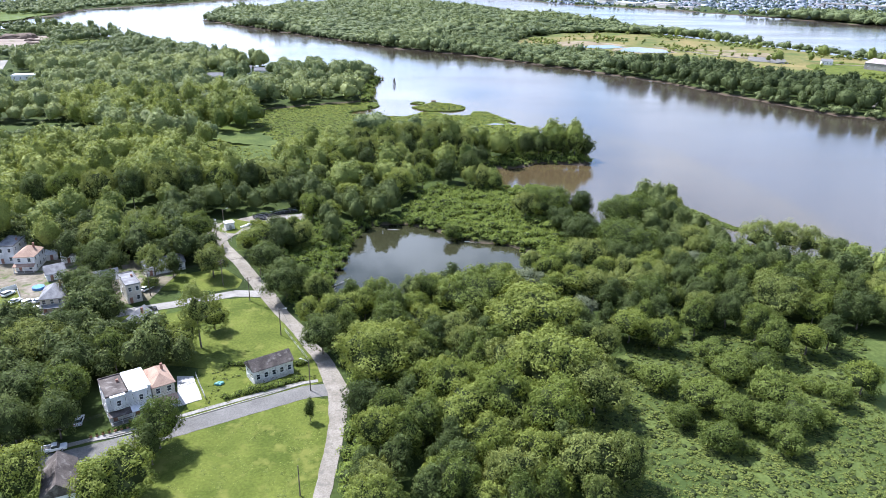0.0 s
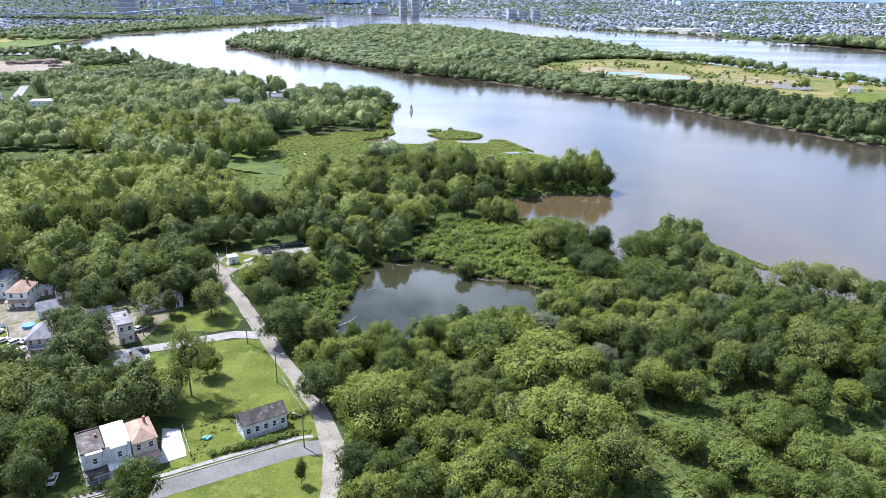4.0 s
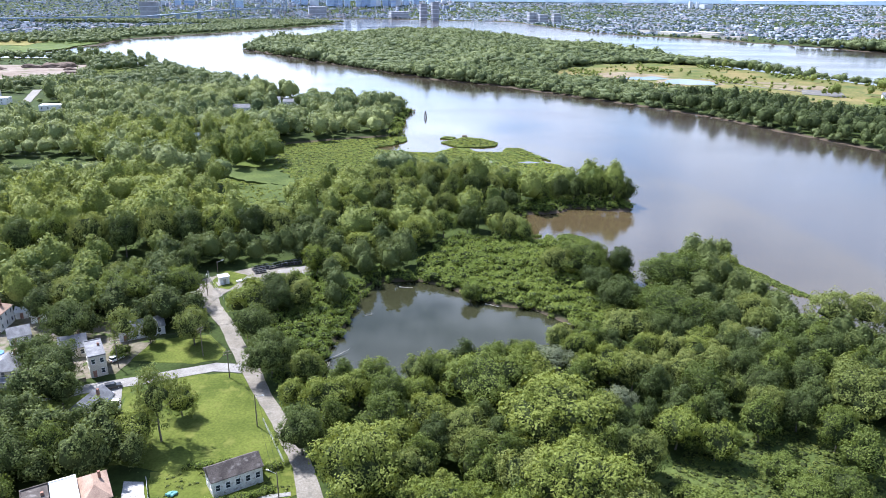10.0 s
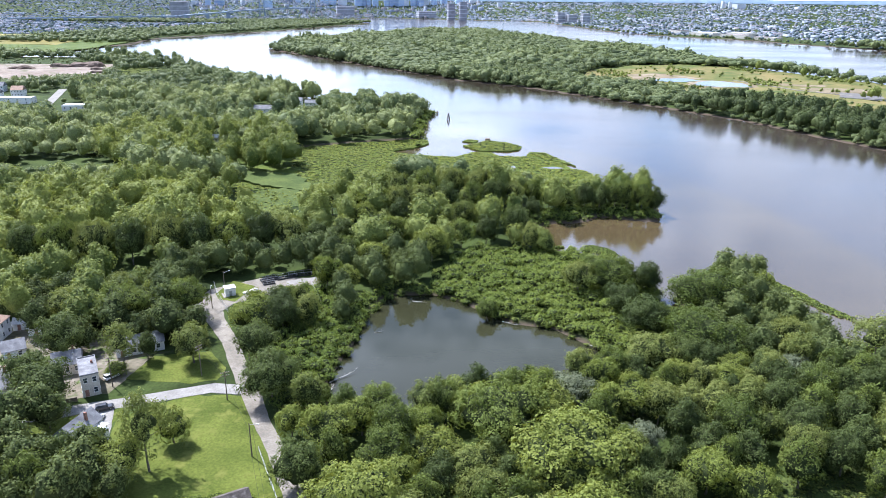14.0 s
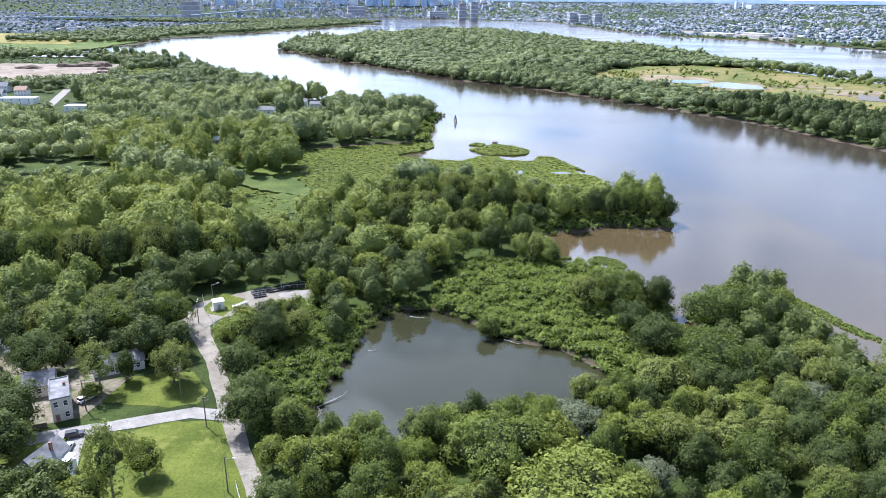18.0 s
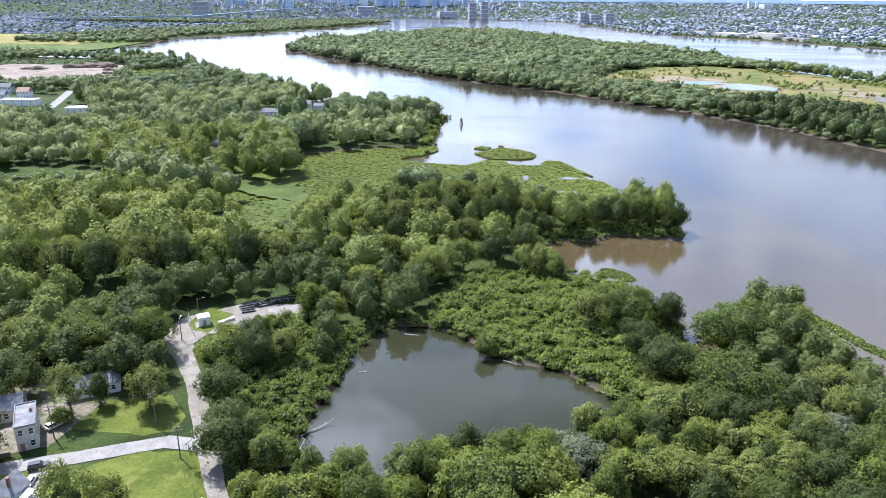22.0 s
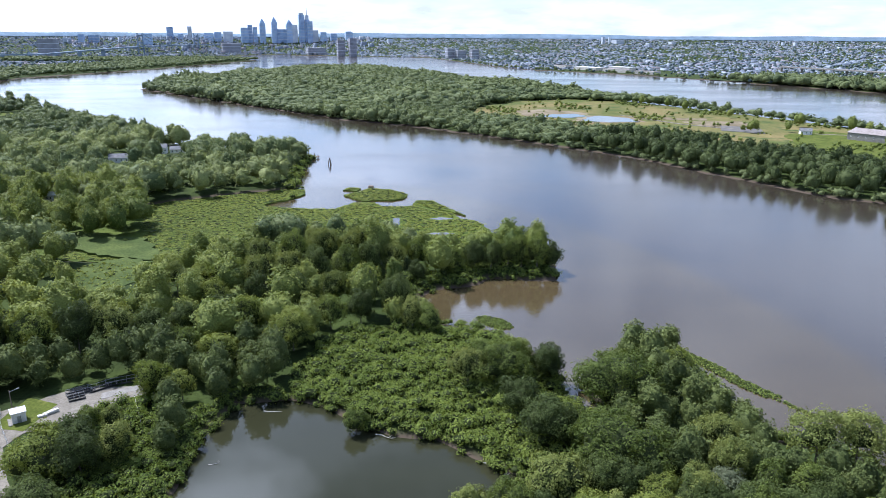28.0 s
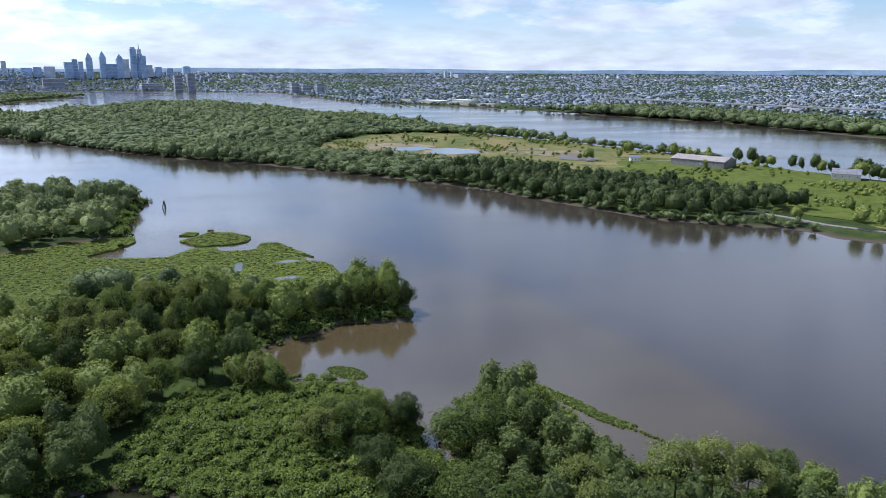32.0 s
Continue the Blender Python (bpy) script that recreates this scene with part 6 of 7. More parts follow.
utility_pole(-60.0, 175.2, 9.0, "brown wooden utility pole on the grass corner", ang=30)
utility_pole(-46.4, 149.8, 9.5, "wooden street lamp pole beside the lane", False, True, ang=-10)
utility_pole(-34.6, 118.0, 9.5, "leaning wooden lamp pole at the junction", False, True, ang=160)
utility_pole(-59.6, 196.8, 9.5, "wooden utility pole with crossarms beside the lane", ang=-30, tub=True)
utility_pole(-71.6, 188.6, 10.0, "wooden utility pole with many cables", ang=60)
utility_pole(-83.5, 236.0, 8.0, "lamp pole in the paved lot", False, True, ang=100)
utility_pole(-83.8, 252.0, 8.0, "thin lamp pole beside the hut", False, True, ang=30)
utility_pole(-33.2, 76.7, 8.0, "wooden utility pole on the field's edge", False)
utility_pole(-98.5, 86.0, 9.5, "wooden utility pole beside parked cars", ang=20)
utility_pole(-94.8, 181.6, 9.5, "wooden utility pole by the row house", ang=20)


def cable(p, q, sag, label="thin black overhead cable between poles"):
    bm = bmesh.new()
    p, q = Vector(p), Vector(q)
    side = Vector((-(q - p).y, (q - p).x, 0)).normalized() * 0.022
    rings = []
    for i in range(11):
        t = i / 10
        c = p.lerp(q, t) - Vector((0, 0, sag * 4 * t * (1 - t)))
        rings.append([bm.verts.new(c + o) for o in (side, Vector((0, 0, 0.022)), -side, Vector((0, 0, -0.022)))])
    for r, s in zip(rings, rings[1:]):
        for k in range(4):
            bm.faces.new((r[k], r[(k + 1) % 4], s[(k + 1) % 4], s[k]))
    tagged(part("overhead_cable", bm, M_RUBBER), label, "cable", group="overhead cables")


NODES = {"a": (-60.0, 175.2, 10.7), "b": (-59.6, 196.8, 11.2), "c": (-71.6, 188.6, 11.6), "d": (-83.5, 236.0, 9.6), "e": (-46.4, 149.8, 11.2), "f": (-34.6, 118.0, 11.2), "g": (-94.8, 181.6, 11.2), "h": (-98.5, 86.0, 11.2)}
for a, b in (("c", "b"), ("c", "g"), ("c", "a"), ("c", "d"), ("a", "e"), ("e", "f")):
    for k in (-0.6, 0.6):
        pa, pb = Vector(NODES[a]), Vector(NODES[b])
        cable(pa + Vector((k, 0, 0)), pb + Vector((k, 0, -0.2)), 0.5)
for k in (-1.0, 0.0, 1.0):
    cable((-98.5 + k, 86.0, 11.1), (-150 + k, 66, 11.1), 0.8)
    cable((-98.5 + k, 86.0, 11.1), (-62 + k, 113.0, 10.0), 0.8)

# ---- hut, ramp, pond things, river things ----
root = new("service_hut")
root.matrix_basis = pose(-81.6, 246.2, 2.2, 0, 0, 28)
tagged(root, "small white service hut with pale metal roof", "hut")
bm = bmesh.new()
box(bm, 0, 0, -0.2, 3.6, 3.4, 3.0)
part("wall", bm, M_WHITE, root)
bm = bmesh.new()
box(bm, -0.25, -0.25, 3.0, 3.85, 3.65, 3.2)
part("roof", bm, M_STEELROOF, root)
bm = bmesh.new()
box(bm, 1.3, -0.06, 0.05, 2.3, 0.02, 2.1)
part("door", bm, M_GREYMETAL, root)
bm = bmesh.new()
box(bm, -1.0, -0.9, -0.2, 0.0, 3.6, 0.25)
part("step", bm, M_CONCRETE, root)
for i in range(3):
    bm = bmesh.new()
    box(bm, 0, 0, 0, 2.6, 1.1, 0.5 + 0.15 * i)
    o = tagged(part("pallet_stack", bm, M_WEATHERED), "stack of pale weathered boards beside the hut", "boards")
    o.matrix_basis = pose(-76.0 + 1.3 * i, 249.0 + 0.9 * i, 2.22, 0, 0, 25 + 8 * i)


def dock_frame(x, y, ang, L, W):
    root = new("dock_section")
    root.matrix_basis = pose(x, y, 2.25, 0, 0, ang)
    tagged(root, "dark steel dock section stored on the lot", "dock", group="stored docks")
    for yy in (0, W):
        bm = bmesh.new()
        box(bm, 0, yy - 0.1, 0, L, yy + 0.1, 0.5)
        part("beam", bm, M_DARKMETAL, root)
    n_ = int(L / 1.4)
    for i in range(n_ + 1):
        bm = bmesh.new()
        box(bm, L * i / n_ - 0.08, 0.1, 0.1, L * i / n_ + 0.08, W - 0.1, 0.45)
        part("crossbeam", bm, M_DARKMETAL, root)
    for yy in (0, W):
        for i in range(4):
            bm = bmesh.new()
            tube(bm, (L * i / 3, yy, 0.5), (L * i / 3, yy, 1.5), 0.05, 0.05, 6)
            part("post", bm, M_GREYMETAL, root)
        bm = bmesh.new()
        tube(bm, (0, yy, 1.45), (L, yy, 1.45), 0.05, 0.05, 6)
        part("rail", bm, M_GREYMETAL, root)


dock_frame(-72.0, 260.6, 30, 7.0, 2.4)
dock_frame(-66.0, 262.8, 35, 8.0, 2.6)
dock_frame(-62.5, 266.4, 18, 9.0, 2.4)
dock_frame(-70.5, 257.6, 25, 4.5, 2.0)


def log(x, y, z, ang, L, r, twigs, label, name="fallen_log", tilt=3):
    rng = random.Random(int(x * 10 + y))
    bm = bmesh.new()
    p = Vector((0, 0, 0))
    for i in range(5):
        q = p + Vector((L / 5, rng.uniform(-0.25, 0.25), rng.uniform(-0.05, 0.05)))
        tube(bm, p, q, r * (1 - 0.15 * i), r * (1 - 0.15 * (i + 1)), 7)
        if i >= 2:
            for _ in range(twigs):
                e = q + Vector((rng.uniform(0.2, 1.6), rng.uniform(-1.4, 1.4), rng.uniform(0.1, 0.9)))
                tube(bm, q, e, r * 0.35, r * 0.08, 5)
        p = q
    o = tagged(part(name, bm, M_DEADWOOD), label, "log")
    o.matrix_basis = pose(x, y, z, 0, -tilt, ang)


log(-33.8, 188.0, 0.45, 42, 9.0, 0.22, 1, "bleached fallen trunk lying in the pond")
log(-33.0, 181.5, 0.40, 75, 4.5, 0.14, 3, "bleached dead branches at the pond's edge")
log(-12.5, 248.5, 0.40, -12, 5.5, 0.2, 0, "pale floating log near the pond's bank")
log(20.0, 231.5, 0.40, -40, 5.5, 0.16, 2, "bleached dead branch lying in the pond")
log(47.0, 214.5, 0.40, -35, 6.0, 0.16, 3, "dead branches at the pond's muddy corner")
log(50.0, 203.5, 0.40, 70, 4.0, 0.14, 3, "dead branches at the pond's muddy corner")
log(-24.0, 222.0, 0.36, 15, 2.6, 0.1, 1, "thin dead branch floating in the pond")
log(139.0, 214.0, 0.35, -30, 7.0, 0.2, 1, "driftwood log on the muddy river edge")

root = new("ruined_pier")
root.matrix_basis = pose(-36, 704, 0, 0, 0, 6)
tagged(root, "ruined timber pier overgrown at the river", "pier")
bm = bmesh.new()
for i in range(8):
    box(bm, i * 3.2, -2.2, 1.0, i * 3.2 + 3.0, 2.2, 1.5)
part("deck", bm, M_POLE, root)
for i in range(9):
    for s in (-2.3, 2.3):
        bm = bmesh.new()
        tube(bm, (i * 3.0, s, -1.5), (i * 3.0 + 0.2, s, 2.2 + (i * 7 % 5) * 0.5), 0.35, 0.28, 7)
        part("pile", bm, M_POLE, root)
for i in range(4):
    bm = bmesh.new()
    tube(bm, (10 + i * 2.2, 0.5, 1.2), (11.0 + i * 1.5, 0.3, 8.5 - i), 0.55, 0.25, 7)
    part("timber", bm, M_POLE, root)
root = new("mooring_dolphin")
root.matrix_basis = pose(-0.8, 671, 0)
tagged(root, "leaning dark timber mooring piles in the river", "piles")
for a in ((-1.6, 0), (1.4, 0.5), (0.6, -1.2)):
    bm = bmesh.new()
    tube(bm, (a[0], a[1], -1.5), (a[0] * 0.1, a[1] * 0.1, 6.0), 0.45, 0.3, 8)
    part("pile", bm, M_POLE, root)
bm = bmesh.new()
tube(bm, (-1.1, 0.1, 3.0), (1.1, 0.3, 3.2), 0.25, 0.25, 6)
part("brace", bm, M_POLE, root)
bm = bmesh.new()
tube(bm, (0, 0, -1), (0, 0, 1.6), 2.4, 2.0, 12)
o = tagged(part("stump", bm, M_POLE), "dark old pile stump at the marsh edge", "stump")
o.matrix_basis = pose(31, 569.5, 0)

# ---- city, bridge, island buildings ----
def coloured(name, stops, rough=0.8):
    m, n, l, b = mat(name)
    at = n.new("ShaderNodeAttribute")
    at.attribute_name = "tint"
    r = n.new("ShaderNodeValToRGB")
    r.color_ramp.interpolation = "CONSTANT"
    while len(r.color_ramp.elements) < len(stops):
        r.color_ramp.elements.new(0.5)
    for e, (p, c) in zip(r.color_ramp.elements, stops):
        e.position, e.color = p, (*c, 1)
    l.new(at.outputs["Fac"], r.inputs[0])
    l.new(r.outputs[0], b.inputs["Base Color"])
    b.inputs["Roughness"].default_value = rough
    return m


# wall and roof colours are shifted to blue-grey, painting distance haze
M_CITY = coloured("hazed_walls_and_roofs", [(0.0, (0.29, 0.325, 0.375)), (0.2, (0.22, 0.255, 0.31)), (0.5, (0.19, 0.225, 0.28)), (0.74, (0.25, 0.23, 0.245)), (0.965, (0.45, 0.48, 0.52))])
# towers, blocks and bridge carry distance haze as blue-grey in their base colours
M_TOWER = surface("hazed_glass_tower", (0.310, 0.419, 0.589), (0.465, 0.589, 0.775), 0.35, 0.01, 4, 0.05)
M_TOWER_DARK = surface("hazed_slate_glass_tower", (0.216, 0.306, 0.468), (0.324, 0.432, 0.612), 0.35, 0.01, 4, 0.05)
M_TOWER_PALE = surface("hazed_pale_stone_tower", (0.483, 0.517, 0.575), (0.598, 0.632, 0.690), 0.6, 0.01, 4, 0.05)
M_BROWNBLOCK = surface("hazed_brown_block", (0.240, 0.245, 0.275), (0.310, 0.315, 0.345), 0.7, 0.02, 4, 0.06)
M_BRIDGE = surface("hazed_blue_grey_bridge_paint", (0.20, 0.255, 0.33), (0.25, 0.31, 0.39), 0.7, 0.02, 4, 0.06)
# the hills' blue is horizon haze put into the base colour
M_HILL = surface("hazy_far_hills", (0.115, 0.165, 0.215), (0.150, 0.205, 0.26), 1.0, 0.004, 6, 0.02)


def boxes_mesh(name, X, Y, Z, W, D, H, A, T, material):
    c = np.array([[-1, -1], [1, -1], [1, 1], [-1, 1]]) * 0.5
    ca, sa = np.cos(A), np.sin(A)
    px = c[None, :, 0] * W[:, None]
    py = c[None, :, 1] * D[:, None]
    gx_ = px * ca[:, None] - py * sa[:, None] + X[:, None]
    gy_ = px * sa[:, None] + py * ca[:, None] + Y[:, None]
    lo = np.stack([gx_, gy_, np.broadcast_to((Z - 3)[:, None], gx_.shape)], -1)
    hi = np.stack([gx_, gy_, np.broadcast_to((Z + H)[:, None], gx_.shape)], -1)
    V = np.concatenate([lo, hi], 1).reshape(-1, 3)
    f = np.array([[4, 5, 6, 7], [0, 1, 5, 4], [1, 2, 6, 5], [2, 3, 7, 6], [3, 0, 4, 7]])
    F = (f[None] + 8 * np.arange(len(X))[:, None, None]).reshape(-1, 4)
    return mesh_from(name, V, F, material, np.repeat(T, 8))


crng = np.random.default_rng(77)
n = 92000
X = crng.uniform(-2600, 4300, n)
Y = crng.uniform(600, 4800, n)
k = ((depth_in(FARBANK, X, Y) > 12) | ((depth_in(MAINLAND, X, Y) > 200) & (Y > 2050))) & (np.hypot(X, Y) < 4690) & (X < 200 + 1.33 * Y) & (X > -150 - 0.60 * Y)
k &= ~((depth_in(FARBANK, X, Y) < 150) & (depth_in(FARBANK, X, Y) > 0) & (Y < 2300))
# quarters of dense houses, parks and works between them
quarter = np.sin(X * 0.0061 + 1.7 * np.sin(Y * 0.0043)) + np.sin(Y * 0.0117 + 1.3 * np.sin(X * 0.0037 + 1)) + 0.7 * np.sin(X * 0.017 + Y * 0.023)
k &= crng.random(n) < np.clip(0.72 + 0.28 * quarter, 0.22, 1.0)
X, Y = X[k], Y[k]
G = np.sin(X * 0.004) * 0.25 + 0.35
big = crng.random(len(X)) < 0.05
W = np.where(big, crng.uniform(16, 44, len(X)), crng.uniform(4, 8.5, len(X)))
D = np.where(big, crng.uniform(9, 18, len(X)), crng.uniform(4, 7, len(X)))
H = np.where(big, crng.uniform(3, 6, len(X)), crng.uniform(2.0, 3.6, len(X)))
centre = (X < 200) & (X > -1500) & (Y > 3850)
H = np.where(centre, H * crng.choice([1.2, 1.8, 2.6, 3.6, 5.0], len(X), p=[0.45, 0.27, 0.16, 0.09, 0.03]), H)
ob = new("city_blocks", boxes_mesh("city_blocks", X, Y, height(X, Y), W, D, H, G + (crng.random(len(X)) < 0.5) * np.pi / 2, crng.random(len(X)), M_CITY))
tagged(ob, "sprawl of small pale and brick city buildings far off", "city", kind="stuff")
cx_, cy_ = scatter((-2500, 4300, 600, 4800), 46, 31, lambda x, y: ((depth_in(FARBANK, x, y) > 10) | ((depth_in(MAINLAND, x, y) > 200) & (y > 2050))) & (np.hypot(x, y) < 4690) & ((x < 200 + 1.33 * y) & (x > -150 - 0.60 * y)))
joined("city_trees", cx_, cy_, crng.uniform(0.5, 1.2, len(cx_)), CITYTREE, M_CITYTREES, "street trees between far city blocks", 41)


def tower(x, y, top, w, style, material, label):
    z = float(height(np.array([x]), np.array([y]))[0])
    root = new("tower")
    root.matrix_basis = pose(x, y, z - 3, 0, 0, 12)
    tagged(root, label, "skyscraper", group="skyline towers")
    h = top - z + 3
    hs = {0: 1.0, 1: 0.80, 2: 0.93, 3: 0.72}[style]
    bm = bmesh.new()
    box(bm, -w / 2, -w / 2, 0, w / 2, w / 2, h * hs)
    shaft = part("shaft", bm, material, root)
    fl = max(3, int(h * hs / 16))
    for i in range(1, fl):
        bm = bmesh.new()
        box(bm, -w / 2 - 0.5, -w / 2 - 0.5, h * hs * i / fl, w / 2 + 0.5, w / 2 + 0.5, h * hs * i / fl + 2.2)
        part("floor_band", bm, M_TOWER_PALE, shaft)
    if style == 1:
        bm = bmesh.new()
        for s0, s1, a, b in ((0.42, 0.30, hs, 0.90), (0.26, 0.02, 0.90, 1.0)):
            lo = [bm.verts.new((sx * w * s0, sy * w * s0, h * a)) for sx, sy in ((-1, -1), (1, -1), (1, 1), (-1, 1))]
            hi = [bm.verts.new((sx * w * s1, sy * w * s1, h * b)) for sx, sy in ((-1, -1), (1, -1), (1, 1), (-1, 1))]
            for i in range(4):
                bm.faces.new((lo[i], lo[(i + 1) % 4], hi[(i + 1) % 4], hi[i]))
            bm.faces.new(hi)
        part("crown", bm, material, root)
    if style in (2, 3):
        bm = bmesh.new()
        box(bm, -w * 0.36, -w * 0.36, h * hs, w * 0.36, w * 0.36, h * (1.0 if style == 2 else 0.86))
        part("crown", bm, M_TOWER_PALE, root)
    if style == 3:
        bm = bmesh.new()
        tube(bm, (0, 0, h * 0.86), (0, 0, h * 1.09), w * 0.10, w * 0.04, 6)
        part("spire", bm, M_TOWER_PALE, root)


TOWERS = [(-560, 4517, 138, 43, 0), (-528, 4521, 154, 26, 0), (-500, 4524, 142, 23, 0), (-458, 4529, 189, 33, 1), (-390, 4535, 199, 33, 1), (-349, 4539, 130, 53, 0), (-304, 4542, 184, 37, 1),
          (-273, 4544, 156, 30, 0), (-233, 4547, 223, 32, 2), (-200, 4548, 236, 27, 3), (-183, 4520, 176, 30, 0), (-155, 4550, 125, 34, 0), (-107, 4552, 115, 34, 0)]
TOWERS += [(-47, 4553, 108, 34, 0), (44, 4553, 120, 40, 2), (-653, 4504, 115, 52, 0), (-709, 4495, 112, 39, 0), (-963, 4446, 138, 35, 0), (-910, 4458, 107, 29, 1), (-859, 4468, 142, 23, 0),
           (-758, 4480, 108, 50, 0), (-1253, 4058, 94, 49, 0), (-1309, 4039, 96, 29, 0), (-1372, 4018, 80, 34, 0), (-1009, 4127, 101, 50, 0)]
for i, (x, y, top, w, st) in enumerate(TOWERS):
    tower(x, y, top, w, st, (M_TOWER, M_TOWER_DARK, M_TOWER, M_TOWER_PALE)[i % 4 if st == 0 else 0], "tall glass tower in the far skyline, blue-grey with painted haze" if st else "flat-topped office tower in the far skyline")
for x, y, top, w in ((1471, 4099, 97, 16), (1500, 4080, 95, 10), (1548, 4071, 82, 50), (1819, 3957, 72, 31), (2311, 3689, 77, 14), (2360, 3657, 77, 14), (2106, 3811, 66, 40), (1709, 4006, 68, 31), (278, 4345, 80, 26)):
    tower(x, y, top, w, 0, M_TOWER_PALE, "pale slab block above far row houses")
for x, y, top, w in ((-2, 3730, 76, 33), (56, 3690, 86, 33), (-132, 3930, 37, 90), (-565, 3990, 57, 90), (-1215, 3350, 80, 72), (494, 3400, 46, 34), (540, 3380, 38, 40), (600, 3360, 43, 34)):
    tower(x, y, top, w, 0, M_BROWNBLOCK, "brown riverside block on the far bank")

root = new("suspension_bridge")
tagged(root, "long blue-grey suspension bridge far over the river", "bridge")
DECK = [(-1700, 2850, 16), (-1118, 3046, 24), (-977, 3410, 38), (-918, 3634, 43), (-763, 4130, 44), (-560, 4330, 44)]
for p, q in zip(DECK, DECK[1:]):
    bm = bmesh.new()
    d = Vector(q) - Vector(p)
    s = Vector((-d.y, d.x, 0)).normalized() * 8
    lo = [bm.verts.new(Vector(a) + b) for a, b in ((p, s), (q, s), (q, -s), (p, -s))]
    hi = [bm.verts.new(v.co + Vector((0, 0, 5))) for v in lo]
    bm.faces.new(hi)
    bm.faces.new(lo[::-1])
    for i in range(4):
        bm.faces.new((lo[i], lo[(i + 1) % 4], hi[(i + 1) % 4], hi[i]))
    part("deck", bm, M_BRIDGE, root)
for x, y in ((-918, 3634), (-763, 4130)):
    bm = bmesh.new()
    for s in (-13, 13):
        tube(bm, (x + s, y, -2), (x + s * 0.8, y, 104), 4.5, 3.0, 6)
    for z in (30, 60, 92):
        box(bm, x - 13, y - 2, z, x + 13, y + 2, z + 5)
    part("bridge_tower", bm, M_BRIDGE, root)
for s in (-12, 12):
    bm = bmesh.new()
    seq = [(-1010, 3330, 40)] + [(-918, 3634, 104)]
    for i in range(1, 13):
        t = i / 12
        seq.append((-918 + 155 * t, 3634 + 496 * t, 104 - 56 * 4 * t * (1 - t)))
    seq.append((-620, 4280, 46))
    for p, q in zip(seq, seq[1:]):
        tube(bm, (p[0] + s, p[1], p[2]), (q[0] + s, q[1], q[2]), 1.2, 1.2, 5)
    part("main_cable", bm, M_BRIDGE, root)
for i in range(9):
    bm = bmesh.new()
    t = i / 8
    x, y, z = -1600 + 600 * t, 2884 + 466 * t, 14 + 20 * t
    box(bm, x - 8, y - 3, -2, x + 8, y + 3, z + 3)
    part("pier", bm, M_BRIDGE, root)

root = new("viaduct")
tagged(root, "long pale highway viaduct behind riverside trees", "viaduct")
for i in range(14):
    t0, t1 = i / 14, (i + 1) / 14
    bm = bmesh.new()
    p, q = Vector((1340 + 280 * t0, 2140 - 1000 * t0, 17)), Vector((1340 + 280 * t1, 2140 - 1000 * t1, 17))
    s = Vector((11, 3, 0))
    lo = [bm.verts.new(v) for v in (p - s, p + s, q + s, q - s)]
    hi = [bm.verts.new(v.co + Vector((0, 0, 3))) for v in lo]
    bm.faces.new(hi)
    for a in range(4):
        bm.faces.new((lo[a], lo[(a + 1) % 4], hi[(a + 1) % 4], hi[a]))
    part("deck", bm, M_CONCRETE, root)
    bm = bmesh.new()
    box(bm, p.x - 3, p.y - 2, 0, p.x + 3, p.y + 2, 17)
    part("column", bm, M_CONCRETE, root)

# ridge of far hills, with haze painted into the blue base colour
a = np.linspace(-1.05, 1.25, 260)
r0, r1 = 4700, 4750
ridge = 108 + 3.5 * np.sin(a * 9) + 2.5 * np.sin(a * 23 + 1) + 1.2 * np.sin(a * 57)
V = np.concatenate([np.stack([r0 * np.sin(a), r0 * np.cos(a), np.full(260, 84.0)], -1), np.stack([r1 * np.sin(a), r1 * np.cos(a), ridge], -1), np.stack([(r1 + 30) * np.sin(a), (r1 + 30) * np.cos(a), np.full(260, 40.0)], -1)])
F = [[i + j * 260, i + 1 + j * 260, i + 261 + j * 260, i + 260 + j * 260] for j in range(2) for i in range(259)]
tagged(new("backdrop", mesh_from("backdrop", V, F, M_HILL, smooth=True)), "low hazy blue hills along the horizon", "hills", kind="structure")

# ---- island ----
M_OLDROOF = surface("rust_stained_metal_roof", (0.25, 0.21, 0.19), (0.36, 0.32, 0.30), 0.7, 0.05, 6, 0.4)

M_POOLWATER = water("shallow_pool", (0.10, 0.11, 0.11), 0.08, 0.01, 0.1)
sheet("pool_water", [(315, 946), (335, 985), (358, 1002), (386, 973), (388, 934), (345, 926)], 2.75, M_POOLWATER, "shallow bright pool on the island meadow", "pool", 8, 3)
sheet("pool_water", [(270, 1002), (300, 1025), (333, 1030), (344, 997), (303, 980)], 2.75, M_POOLWATER, "shallow bright pool on the island meadow", "pool", 8, 3)
M_TANMUD = surface("dry_mud_flat", (0.16, 0.125, 0.075), (0.25, 0.205, 0.14), 0.9, 0.03, 8, 0.4, 0.1, c3=(0.10, 0.105, 0.04))
for o in ([(255, 1075), (311, 1098), (360, 1030), (304, 1000), (258, 1010)], [(440, 930), (519, 925), (512, 872), (448, 880)], [(425, 985), (493, 955), (480, 935), (430, 955)], [(300, 935), (325, 1000), (358, 1012), (398, 975), (396, 930), (345, 918)]):
    sheet("mud_flat", o, 2.55, M_TANMUD, "dry tan mud and stubble on the island", "mud", 7, 4)
sheet("reed_ground", [(285, 868), (361, 905), (392, 850), (440, 790), (400, 770), (318, 812)], 2.5, M_MARSH, "dark green reed bed on the island", "reeds", 8, 5)
sheet("pavement", [(448, 838), (470, 883), (509, 863), (484, 806)], 2.75, M_ASPHALT, "grey car park on the island", "car park", 8, 0.5)
